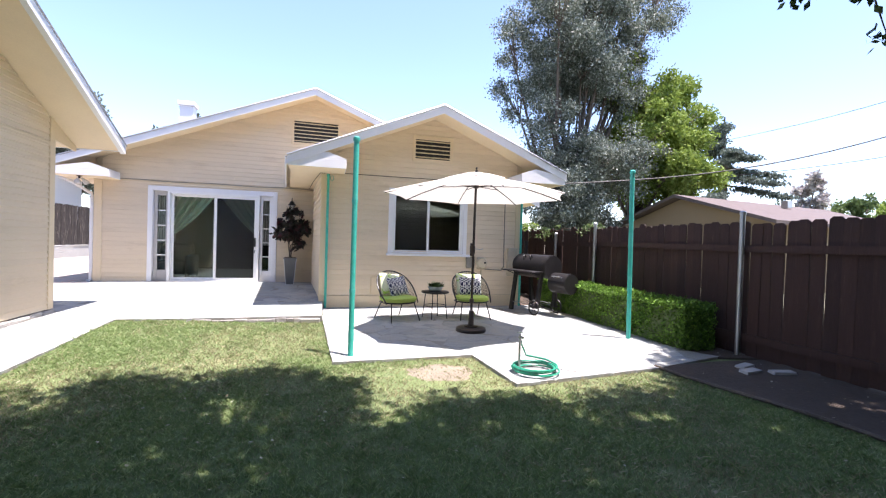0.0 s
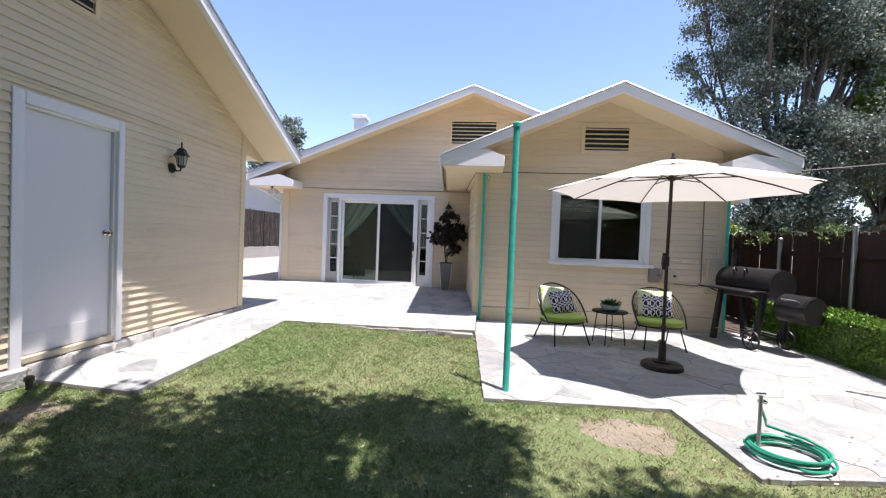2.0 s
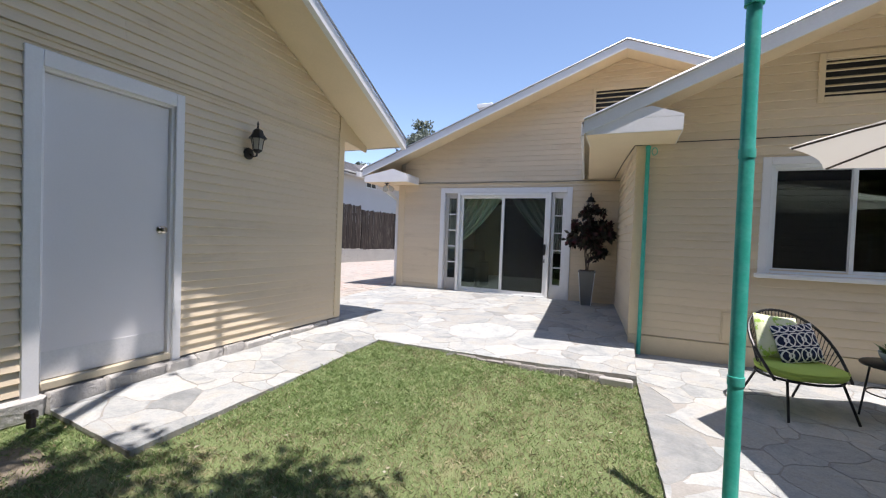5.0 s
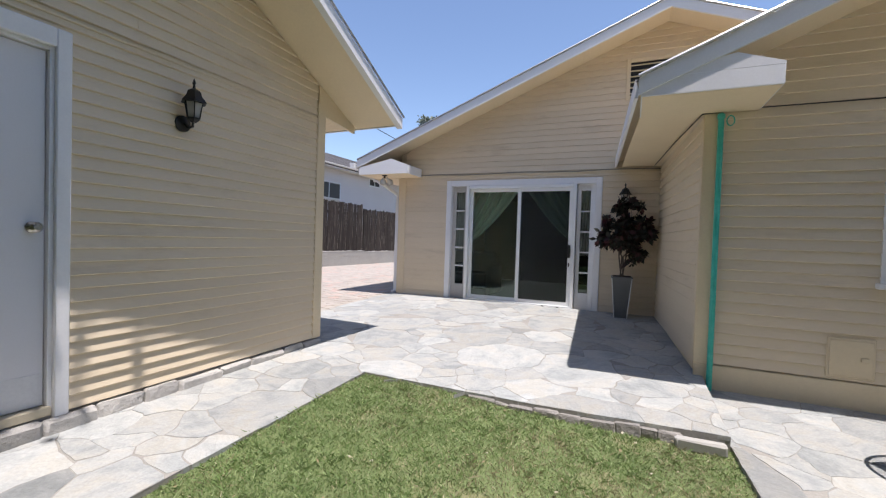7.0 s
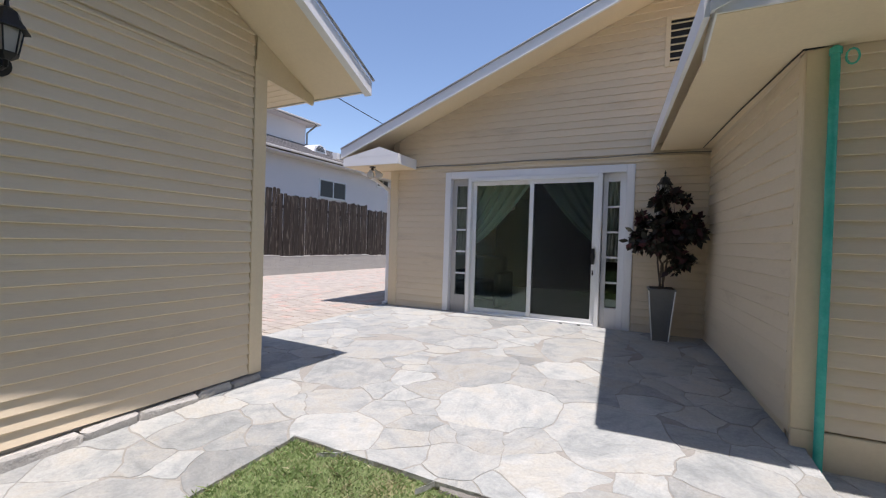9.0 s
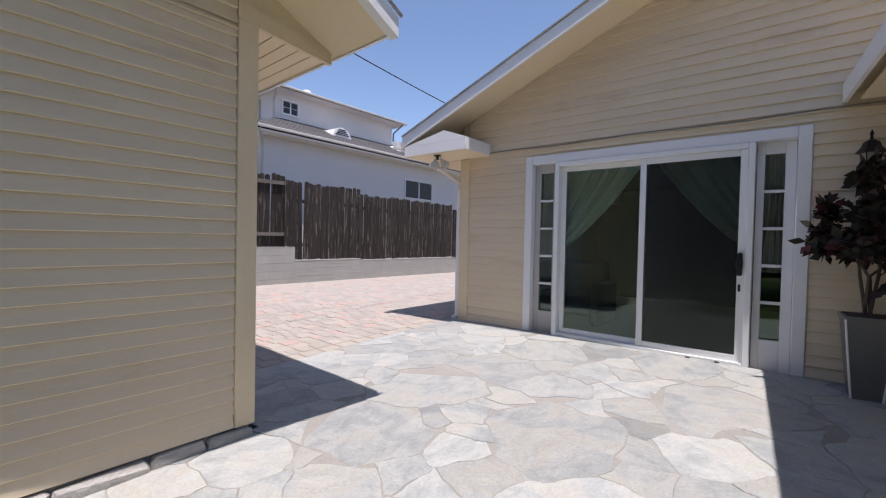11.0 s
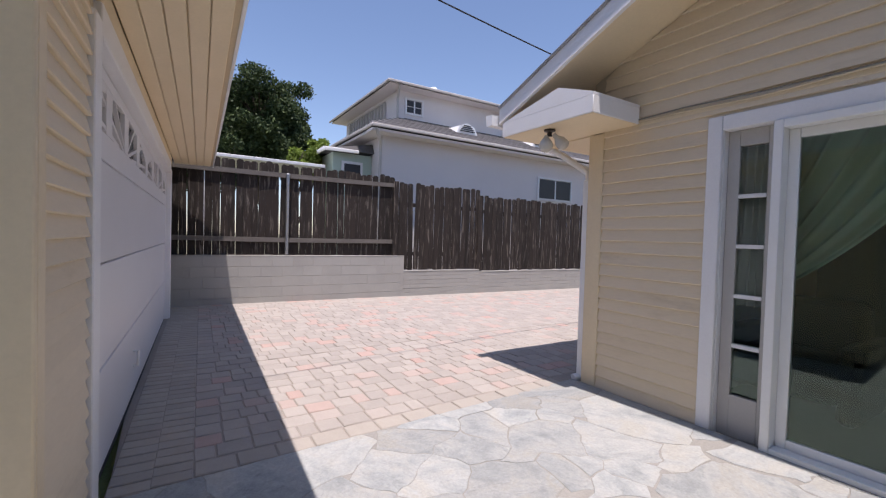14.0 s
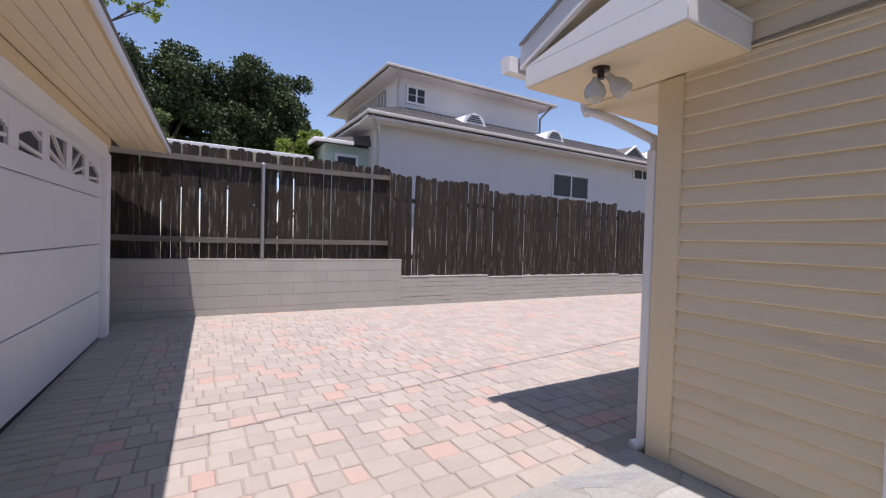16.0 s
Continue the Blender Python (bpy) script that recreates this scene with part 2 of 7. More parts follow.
def stone_material(name):
    """Split quartzite: each slab has its own shade and lie, with cloudy tan and blue-grey layers and a flaky face."""
    mat = bpy.data.materials.new(name)
    mat.use_nodes = True
    nt = mat.node_tree
    link = nt.links.new
    bsdf = nt.nodes["Principled BSDF"]
    bsdf.inputs["Roughness"].default_value = 0.72
    geo = nt.nodes.new("ShaderNodeNewGeometry")
    rnd = nt.nodes.new("ShaderNodeObjectInfo").outputs["Random"]

    def maths(op, a, b, c=None):
        m = nt.nodes.new("ShaderNodeMath")
        m.operation = op
        for s, v in zip(m.inputs, (a, b, c)):
            if isinstance(v, (int, float)):
                s.default_value = v
            elif v is not None:
                link(v, s)
        return m.outputs[0]

    shift = nt.nodes.new("ShaderNodeVectorMath")
    shift.operation = "ADD"
    link(geo.outputs["Position"], shift.inputs[0])
    link(maths("MULTIPLY", rnd, 41.0), shift.inputs[1])
    turn = nt.nodes.new("ShaderNodeVectorRotate")
    turn.rotation_type = "Z_AXIS"
    link(shift.outputs[0], turn.inputs["Vector"])
    link(maths("MULTIPLY", rnd, 57.0), turn.inputs["Angle"])
    long = nt.nodes.new("ShaderNodeMapping")
    long.inputs["Scale"].default_value = (1.0, 2.0, 1.0)
    link(turn.outputs[0], long.inputs["Vector"])
    cloud = node(nt, "ShaderNodeTexNoise", Scale=2.1, Detail=8.0, Roughness=0.62, Distortion=0.9)
    layer = node(nt, "ShaderNodeTexNoise", Scale=5.5, Detail=7.0, Roughness=0.68, Distortion=0.5)
    grit = node(nt, "ShaderNodeTexNoise", Scale=55.0, Detail=4.0, Roughness=0.7)
    link(shift.outputs[0], cloud.inputs["Vector"])
    link(long.outputs[0], layer.inputs["Vector"])
    link(geo.outputs["Position"], grit.inputs["Vector"])
    ramp = nt.nodes.new("ShaderNodeValToRGB")
    el = ramp.color_ramp.elements
    el[0].position, el[0].color = 0.30, (0.225, 0.24, 0.235, 1)
    el[1].position, el[1].color = 0.72, (0.33, 0.345, 0.337, 1)
    for at, c in ((0.42, (0.28, 0.293, 0.284)), (0.52, (0.325, 0.33, 0.313)), (0.61, (0.328, 0.32, 0.285))):
        e = el.new(at)
        e.color = (*c, 1)
    link(maths("ADD", cloud.outputs["Fac"], maths("MULTIPLY_ADD", layer.outputs["Fac"], 0.25, -0.125)), ramp.inputs["Fac"])
    hop = maths("FRACT", maths("MULTIPLY", rnd, 17.3), 0.0)
    dark = maths("MULTIPLY", maths("GREATER_THAN", hop, 0.91), 0.20)
    shade = maths("SUBTRACT", maths("MULTIPLY_ADD", rnd, 0.26, 0.84), dark)
    worn = maths("MULTIPLY_ADD", layer.outputs["Fac"], 0.5, 0.92)
    speck = maths("MULTIPLY_ADD", grit.outputs["Fac"], 0.6, 0.70)
    tone = nt.nodes.new("ShaderNodeVectorMath")
    tone.operation = "SCALE"
    link(ramp.outputs["Color"], tone.inputs[0])
    link(maths("MULTIPLY", shade, maths("MULTIPLY", worn, speck)), tone.inputs["Scale"])
    link(tone.outputs[0], bsdf.inputs["Base Color"])
    relief = nt.nodes.new("ShaderNodeBump")
    relief.inputs["Strength"].default_value = 0.9
    relief.inputs["Distance"].default_value = 0.02
    link(maths("ADD", layer.outputs["Fac"], maths("MULTIPLY", grit.outputs["Fac"], 0.18)), relief.inputs["Height"])
    link(relief.outputs[0], bsdf.inputs["Normal"])
    return mat


CREAM = (0.695, 0.588, 0.428)
M_SIDING = surface("cream_siding", CREAM, 0.55, vary=0.09, grain=24, blotch=0.9, bump=0.25, rand=0.45, tint=(0.50, 0.40, 0.27), tint_at=(0.56, 0.92), by_noise=True, stretch=(0.6, 0.6, 3), depth=0.003)
M_CORE = surface("siding_backing", (0.52, 0.44, 0.31), 0.7, bump=0.1)
M_SOFFIT = surface("cream_soffit", (0.78, 0.65, 0.45), 0.6, vary=0.07, blotch=2, bump=0.1)
M_CREAM_TRIM = surface("cream_trim", (0.70, 0.585, 0.40), 0.5, vary=0.07, blotch=3, bump=0.12)
M_WHITE = surface("white_paint", (0.78, 0.78, 0.78), 0.45, vary=0.06, grain=60, blotch=3, bump=0.1)
# the grey holds both the insect screen and the shadow of the recess
M_SIDELIGHT = surface("screen_and_recess_grey", (0.47, 0.455, 0.43), 0.6, vary=0.08, grain=90, blotch=3, bump=0.1)
M_EAVE_N = surface("taupe_eave_paint", (0.50, 0.47, 0.44), 0.6, vary=0.07, blotch=2, bump=0.1)
M_WHITE_DOOR = surface("white_door_paint", (0.70, 0.69, 0.70), 0.35, vary=0.04, grain=80, blotch=1.5, bump=0.05)
M_GREY_WOOD_TRIM = surface("bare_grey_primer", (0.65, 0.65, 0.65), 0.6, vary=0.12, blotch=4)
M_VINYL = surface("white_vinyl", (0.80, 0.81, 0.80), 0.3, vary=0.03, bump=0.02)
M_SHINGLE = surface("grey_shingle", (0.16, 0.15, 0.15), 0.9, vary=0.35, grain=120, blotch=2, bump=0.6, rand=0.8)
M_GLASS = glass_material("window_glass")
# near-black in place of the gloom of rooms lit only through glass
M_ROOM_GLOOM = surface("room_gloom", (0.022, 0.022, 0.021), 0.8, vary=0.15, bump=0.0)
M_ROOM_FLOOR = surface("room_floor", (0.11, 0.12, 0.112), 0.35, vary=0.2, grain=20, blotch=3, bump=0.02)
M_CURTAIN = surface("sage_curtain", (0.58, 0.76, 0.63), 0.9, vary=0.08, grain=150, bump=0.1, translucent=0.25)
M_MESH = mesh_material("insect_screen")
M_SHEER = surface("grey_sheer", (0.55, 0.54, 0.52), 0.9, vary=0.08, grain=150, bump=0.1, translucent=0.12)
M_MORTAR = surface("mortar", (0.29, 0.278, 0.25), 0.9, vary=0.30, grain=60, blotch=2, bump=0.5)
M_FLAG = stone_material("flagstone")
M_PAVER = surface("tumbled_paver", (0.365, 0.33, 0.292), 0.85, vary=0.20, grain=70, blotch=9, bump=0.4, rand=1.0, tint=(0.39, 0.275, 0.235), tint_at=(0.80, 1.0), depth=0.006)
M_PAVER_REST = surface("tumbled_paver_far", (0.365, 0.33, 0.292), 0.85, vary=0.20, grain=70, blotch=9, bump=0.4, rand=1.0, tint=(0.39, 0.275, 0.235), tint_at=(0.80, 1.0), island=True, depth=0.006)
M_BORDER = surface("border_paver", (0.36, 0.325, 0.28), 0.85, vary=0.15, grain=70, blotch=9, bump=0.4, rand=0.6, depth=0.006)
M_BARE = surface("bare_tan_soil", (0.225, 0.19, 0.14), 0.95, vary=0.4, grain=30, blotch=4, bump=0.8, depth=0.02)
M_RISER = surface("rough_grey_stone", (0.27, 0.255, 0.235), 0.9, vary=0.4, grain=25, blotch=6, bump=0.9, rand=0.6, depth=0.02)
M_FOOT = surface("mortared_footing_stone", (0.43, 0.415, 0.385), 0.9, vary=0.35, grain=25, blotch=5, bump=0.9, rand=0.5, depth=0.02)
M_SAND = surface("joint_sand", (0.315, 0.28, 0.245), 0.95, vary=0.25, grain=80, bump=0.4)
M_SOIL = surface("soil", (0.08, 0.06, 0.046), 0.95, vary=0.35, grain=25, blotch=1.2, bump=0.9, depth=0.03)
M_LAWN = surface("lawn_ground", (0.14, 0.18, 0.07), 0.95, vary=0.3, grain=30, blotch=0.8, bump=0.8, tint=(0.30, 0.25, 0.15), tint_at=(0.55, 0.74), depth=0.03)
M_FIELD = surface("far_ground", (0.20, 0.20, 0.13), 0.95, vary=0.3, grain=3, blotch=0.1, bump=0.3)
M_BLOCK = surface("painted_block", (0.385, 0.375, 0.345), 0.85, vary=0.16, grain=50, blotch=2, bump=0.5, rand=0.2, depth=0.006)
M_FENCE_L = surface("weathered_grey_fence", (0.027, 0.020, 0.016), 0.85, vary=0.65, grain=30, blotch=2.2, bump=0.6, rand=1.0, stretch=(4, 4, 0.42), tint=(0.26, 0.225, 0.19), tint_at=(0.54, 0.78), by_noise=True)
M_FENCE_R = surface("brown_stained_fence", (0.048, 0.023, 0.017), 0.8, vary=0.45, grain=30, blotch=2.2, bump=0.5, rand=0.8, stretch=(6, 6, 0.6), tint=(0.11, 0.06, 0.045), tint_at=(0.58, 0.9), by_noise=True)
M_RAIL = surface("bleached_fence_rail", (0.15, 0.135, 0.12), 0.9, vary=0.4, grain=30, blotch=3, bump=0.5, stretch=(4, 0.6, 4))
M_STEEL = surface("galvanised_steel", (0.45, 0.46, 0.47), 0.4, 0.9, vary=0.15, blotch=6, bump=0.05)
M_TEAL = surface("teal_paint", (0.035, 0.42, 0.33), 0.4, vary=0.18, grain=60, blotch=4, bump=0.15, tint=(0.08, 0.5, 0.42))
M_CANVAS = surface("cream_canvas", (0.78, 0.74, 0.66), 0.9, vary=0.04, grain=200, bump=0.1, translucent=0.25)
M_BLACK = surface("black_metal", (0.02, 0.02, 0.02), 0.4, 0.3, vary=0.3, blotch=8, bump=0.08)
M_BRONZE = surface("dark_bronze_pole", (0.05, 0.04, 0.035), 0.4, 0.5, vary=0.2, blotch=8, bump=0.05)
M_GRILL = surface("black_grill_steel", (0.035, 0.033, 0.034), 0.38, 0.5, vary=0.3, grain=60, blotch=5, bump=0.15)
M_LIME = surface("lime_cushion", (0.42, 0.56, 0.12), 0.9, vary=0.08, grain=250, blotch=6, bump=0.15)
M_LIME_WHITE = surface("white_lime_pillow", (0.70, 0.74, 0.52), 0.9, vary=0.06, grain=200, blotch=5, bump=0.15, tint=(0.36, 0.58, 0.10), tint_at=(0.52, 0.56))
M_PATTERN = pattern_material("navy_lattice")
M_HOSE = surface("green_hose", (0.02, 0.26, 0.16), 0.4, vary=0.15, bump=0.05)
M_BOWL = surface("pale_ceramic", (0.55, 0.62, 0.60), 0.25, vary=0.06, bump=0.02)
M_SILVER = surface("silver_planter", (0.20, 0.205, 0.21), 0.35, 0.6, vary=0.15, grain=50, blotch=5, bump=0.05)
M_CHROME = surface("brushed_knob", (0.5, 0.48, 0.44), 0.25, 1.0, vary=0.05, bump=0.0)
M_LANTERN_GLASS = surface("seeded_lantern_glass", (0.55, 0.54, 0.5), 0.25, vary=0.1, grain=60, bump=0.4, translucent=0.4)
M_BULB = surface("bulb_glass", (0.55, 0.53, 0.48), 0.08, vary=0.05, bump=0.0)
M_TAN_BOX = surface("tan_metal_box", (0.50, 0.44, 0.32), 0.5, vary=0.1, blotch=5)
M_GREY_BOX = surface("grey_metal_box", (0.22, 0.21, 0.18), 0.5, vary=0.15, blotch=5)
M_CABLE = surface("black_cable", (0.02, 0.02, 0.02), 0.6, bump=0.0)
M_STUCCO = surface("pale_stucco", (0.72, 0.675, 0.665), 0.9, vary=0.07, grain=40, blotch=0.7, bump=0.4)
M_STUCCO_GREEN = surface("pale_green_stucco", (0.46, 0.56, 0.48), 0.9, vary=0.07, grain=40, blotch=1, bump=0.3)
M_ROOF_N = surface("grey_roof", (0.11, 0.105, 0.105), 0.9, vary=0.4, grain=25, blotch=6, bump=0.6, rand=0.8)
M_ROOF_R = surface("red_brown_roof", (0.122, 0.096, 0.088), 0.9, vary=0.25, grain=12, blotch=2, bump=0.5)
M_TAN_WALL = surface("tan_wall", (0.24, 0.18, 0.11), 0.9, vary=0.1, blotch=1, bump=0.2)
M_SCREEN = surface("dark_window_screen", (0.03, 0.03, 0.035), 0.35, vary=0.1, bump=0.0)
M_BARK = surface("bark", (0.12, 0.095, 0.075), 0.95, vary=0.4, grain=25, blotch=5, bump=0.9, stretch=(2, 2, 0.5), depth=0.02)


def leaf_material(name, a, b, gloss=0.55, translucent=0.3):
    return surface(name, a, gloss, vary=0.35, grain=2, blotch=0.5, bump=0.0, rand=0.9, island=True, tint=b, tint_at=(0.55, 1.0), translucent=translucent, spec=0.22)


M_LEAF_GUM = leaf_material("grey_green_leaves", (0.12, 0.145, 0.11), (0.36, 0.40, 0.35), 0.4, 0.32)
M_LEAF_LIGHT = leaf_material("yellow_green_leaves", (0.165, 0.235, 0.042), (0.27, 0.35, 0.085), 0.55, 0.36)
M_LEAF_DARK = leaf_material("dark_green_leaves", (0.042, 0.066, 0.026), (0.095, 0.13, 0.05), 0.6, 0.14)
M_LEAF_MID = leaf_material("mid_green_leaves", (0.085, 0.13, 0.045), (0.17, 0.23, 0.08))
M_LEAF_CEDAR = leaf_material("blue_green_needles", (0.10, 0.13, 0.105), (0.19, 0.23, 0.19))
M_LEAF_HEDGE = leaf_material("hedge_leaves", (0.09, 0.18, 0.026), (0.20, 0.36, 0.05), 0.55, 0.16)
M_LEAF_RED = leaf_material("dark_red_leaves", (0.035, 0.035, 0.026), (0.085, 0.024, 0.032), 0.4, 0.15)
M_LEAF_SUCCULENT = leaf_material("succulent_leaves", (0.07, 0.14, 0.04), (0.14, 0.22, 0.07))
M_GRASS = surface("grass_blades", (0.195, 0.292, 0.10), 0.6, vary=0.42, grain=16, blotch=2.5, bump=0.0, rand=0.9, island=True, tint=(0.35, 0.41, 0.20), tint_at=(0.5, 1.0), translucent=0.35, spec=0.5)
M_GRASS_DRY = surface("dry_grass_blades", (0.32, 0.30, 0.165), 0.7, vary=0.5, grain=16, blotch=2.5, bump=0.0, rand=0.9, island=True, tint=(0.43, 0.40, 0.26), tint_at=(0.55, 1.0), translucent=0.3, spec=0.5)

# ---- ground ----
def smooth(a, b, x):
    t = min(1.0, max(0.0, (x - a) / (b - a)))
    return t * t * (3 - 2 * t)


def lawn_z(x, y):
    return 0.082 * smooth(4.0, 7.3, y) * smooth(0.2, -2.7, x) + 0.012 * noise.noise((x * 0.7, y * 0.7, 0))


def pave_z(x, y):
    if y < 7.4:
        return 0.035 + (0.097 - 0.035) * max(0.0, (y - 4.5) / 2.9)
    rise = 0.115 + 0.03 * (min(y, 11.6) - 8.0)
    return rise + (0.165 - 0.005 * (y - 9.0) - rise) * min(1.0, max(0.0, (-4.6 - x) / 6.6))


GX, GY, GB, GFAR = -3.84, 7.975, 1.9, -10.32      # garage: side face, front face, back, far side
MY, MX = 11.60, -4.86                           # main house: rear face, side face
WY, WX0, WX1 = 8.75, 0.03, 4.15                 # wing: rear face, its two sides
FENCE_R = 5.34
SKEW = 0.034                                     # the garage front is not quite square to its side

g = Geo()
g.add([(-900, -900, -0.06), (900, -900, -0.06), (900, 900, -0.06), (-900, 900, -0.06)], [(0, 1, 2, 3)])
structure("ground", g, M_FIELD, "dry pale ground reaching to the horizon", "ground")

g = Geo()
nx, ny, lx0, lx1, ly0, ly1 = 60, 80, -11.0, 5.4, -6.5, 8.6
for j in range(ny + 1):
    for i in range(nx + 1):
        x, y = lx0 + (lx1 - lx0) * i / nx, ly0 + (ly1 - ly0) * j / ny
        g.v.append((x, y, lawn_z(x, y) - 0.012))
for j in range(ny):
    for i in range(nx):
        k = j * (nx + 1) + i
        g.f.append((k, k + 1, k + nx + 2, k + nx + 1))
structure("lawn", g, M_LAWN, "patchy green lawn with dry brown spots", "lawn")


def dirt_edge(y):
    return 3.72 + 0.30 * smooth(4.2, 2.4, y) + 0.5 * smooth(2.4, -3.0, y)


g = Geo()
ys = [4.25 - 0.35 * i for i in range(28)]
for y in ys:
    g.v += [(dirt_edge(y), y, 0.012), ((dirt_edge(y) + 5.4) / 2, y, 0.03 + 0.03 * noise.noise((0, y, 3))), (5.42, y, 0.02)]
for i in range(len(ys) - 1):
    k = 3 * i
    g.f += [(k, k + 3, k + 4, k + 1), (k + 1, k + 4, k + 5, k + 2)]
g.f = [f[::-1] for f in g.f]
structure("dirt_bed", g, M_SOIL, "bare brown dirt strip along the fence", "ground")
g = Geo().tube([(dirt_edge(y), y, 0.02) for y in ys], 0.018, 6)
structure("trim_bed_edging", g, M_BARK, "thin dark edging strip between lawn and dirt", "edging")
g = Geo().slab([(4.7, 4.5), (5.42, 4.3), (5.42, 11.5), (4.2, 11.5), (4.2, 8.7), (4.95, 8.7)], -0.03, 0.015)
structure("dirt_bed_hedge", g, M_SOIL, "bare soil under the hedge", "ground")

# ---- paved surfaces: beds under the stones ----
UPPER = [(-4.92, 8.04), (-3.83, 8.04), (-3.83, 4.62), (-2.70, 4.50), (-2.76, 7.36), (-1.2, 7.35), (0.08, 7.42), (0.08, 8.74),
         (0.02, 8.76), (0.02, 11.57), (-4.98, 11.57)]
LOWER = [(0.09, 8.73), (0.09, 7.44), (0.20, 4.97), (1.80, 5.02), (1.88, 3.96), (3.66, 4.17), (4.88, 4.47), (4.72, 4.72), (4.78, 6.0), (5.0, 8.73)]


def low_z(x, y):
    return 0.022


def bed(poly, zf, drop=0.005):
    """A mortar bed cut into strips so that it follows the fall of the paving."""
    geo = Geo()
    n = len(poly)
    geo.add([(x, y, -0.05) for x, y in poly] + [(x, y, zf(x, y) - 0.005) for x, y in poly],
            [(i, (i + 1) % n, n + (i + 1) % n, n + i) for i in range(n)])
    step = 0.4
    y = min(p[1] for p in poly)
    top = max(p[1] for p in poly)
    while y < top:
        strip = clip_half(clip_half(poly, (0, y), (0, 1)), (0, min(top, y + step)), (0, -1))
        for half in (clip_half(strip, (-4.6, 0), (1, 0)), clip_half(strip, (-4.6, 0), (-1, 0))):
            if len(half) > 2:
                geo.add([(a, b, zf(a, b) - drop) for a, b in half], [tuple(range(len(half)))])
        y += step
    return geo


def clip_half(poly, p, n):
    """The part of a polygon on the side of p that n points to."""
    out = []
    for i, a in enumerate(poly):
        b = poly[(i + 1) % len(poly)]
        da = (a[0] - p[0]) * n[0] + (a[1] - p[1]) * n[1]
        db = (b[0] - p[0]) * n[0] + (b[1] - p[1]) * n[1]
        if da >= 0:
            out.append(a)
        if (da < 0) != (db < 0):
            t = da / (da - db)
            out.append((a[0] + t * (b[0] - a[0]), a[1] + t * (b[1] - a[1])))
    return out


patio_upper = structure("pavement_patio_upper", bed(UPPER, pave_z, 0.0015), M_MORTAR, "pale grey flagstone patio and walkway in mortar", "patio")
patio_lower = structure("pavement_patio_lower", bed(LOWER, low_z, 0.0015), M_MORTAR, "pale grey flagstone patio under the umbrella", "patio")
DRIVE = [(-11.3, 7.9), (-4.9, 8.04), (-4.98, 30.0), (-11.3, 30.0)]
driveway = structure("pavement_driveway", bed(DRIVE, lambda x, y: pave_z(x, y), 0.007), M_SAND, "driveway of tumbled tan and red concrete pavers", "driveway")




def patch(name, cx, cy, rx, ry, seed, label):
    """An uneven bare spot lying on the lawn."""
    ring = []
    for k in range(40):
        a = 2 * math.pi * k / 40
        f = 1 + 0.35 * noise.noise((math.cos(a) * 1.7, math.sin(a) * 1.7, seed)) + 0.12 * noise.noise((math.cos(a) * 6, math.sin(a) * 6, seed))
        ring.append((cx + rx * f * math.cos(a), cy + ry * f * math.sin(a)))
    geo = Geo()
    geo.v = [(cx, cy, lawn_z(cx, cy) + 0.002)] + [(x, y, lawn_z(x, y) - 0.016) for x, y in ring]
    geo.f = [(0, 1 + k, 1 + (k + 1) % 40) for k in range(40)]
    structure(name, geo, M_BARE, label, "ground")


patch("bare_patch_patio", 1.28, 4.55, 0.46, 0.33, 3, "bare tan soil showing through the lawn by the patio")
patch("bare_patch_door", -3.2, 4.12, 0.40, 0.26, 8, "bare tan soil at the end of the walkway")


# ---- walls of lapped boards ----
def lap_siding(parent, place, normal, along, u0, u1, z0, zmax, pitch, openings=(), rng=None):
    """Lapped boards on a wall. zmax(u) is the height to which the wall reaches; openings are (u0, u1, z0, z1)."""
    place, normal, along = Vector(place), Vector(normal), Vector(along)
    fine = [u0 + (u1 - u0) * i / 240 for i in range(241)]
    z = z0

    def reach(h):
        inside = [u for u in fine if zmax(u) >= h]
        return (inside[0], inside[-1]) if inside else None

    while True:
        low, high = reach(z), reach(z + pitch)
        if low is None:
            break
        if high is None:
            mid = (low[0] + low[1]) / 2
            high = (mid, mid)
        spans = [(low[0], low[1])]
        for a, b, c, d in openings:
            if c < z + pitch * 0.55 and d > z + pitch * 0.45:
                spans = [s for p, q in spans for s in ((p, min(q, a)), (max(p, b), q)) if s[1] - s[0] > 0.01]
        pieces = []
        for p, q in spans:
            cut = p
            while q - cut > 5.2:
                nxt = cut + rng.uniform(2.6, 4.6)
                pieces.append((cut, nxt))
                cut = nxt
            pieces.append((cut, q))
        for p, q in pieces:
            pt = high[0] if p == low[0] else p
            qt = high[1] if q == low[1] else q
            qt = max(qt, pt)
            proud = 0.0265 + rng.uniform(-0.0015, 0.0015)
            verts = []
            for lo, up in ((p, pt), (q - 0.002, qt - 0.002)):
                f = 0.0044 / pitch
                for u, o, h in ((lo, -0.01, 0.0), (lo, proud - 0.005, 0.0), (lo + (up - lo) * f, proud, 0.0044), (up, 0.005, pitch + 0.004), (up, -0.01, pitch + 0.004)):
                    verts.append(place + along * u + normal * o + Vector((0, 0, z + h)))
            shape = Geo().hull(verts, [(0, 1, 2, 3, 4), (5, 6, 7, 8, 9)] + [(i, (i + 1) % 5, 5 + (i + 1) % 5, 5 + i) for i in range(5)])
            part("board", shape.mesh("board", False), M_SIDING, parent)
        z += pitch


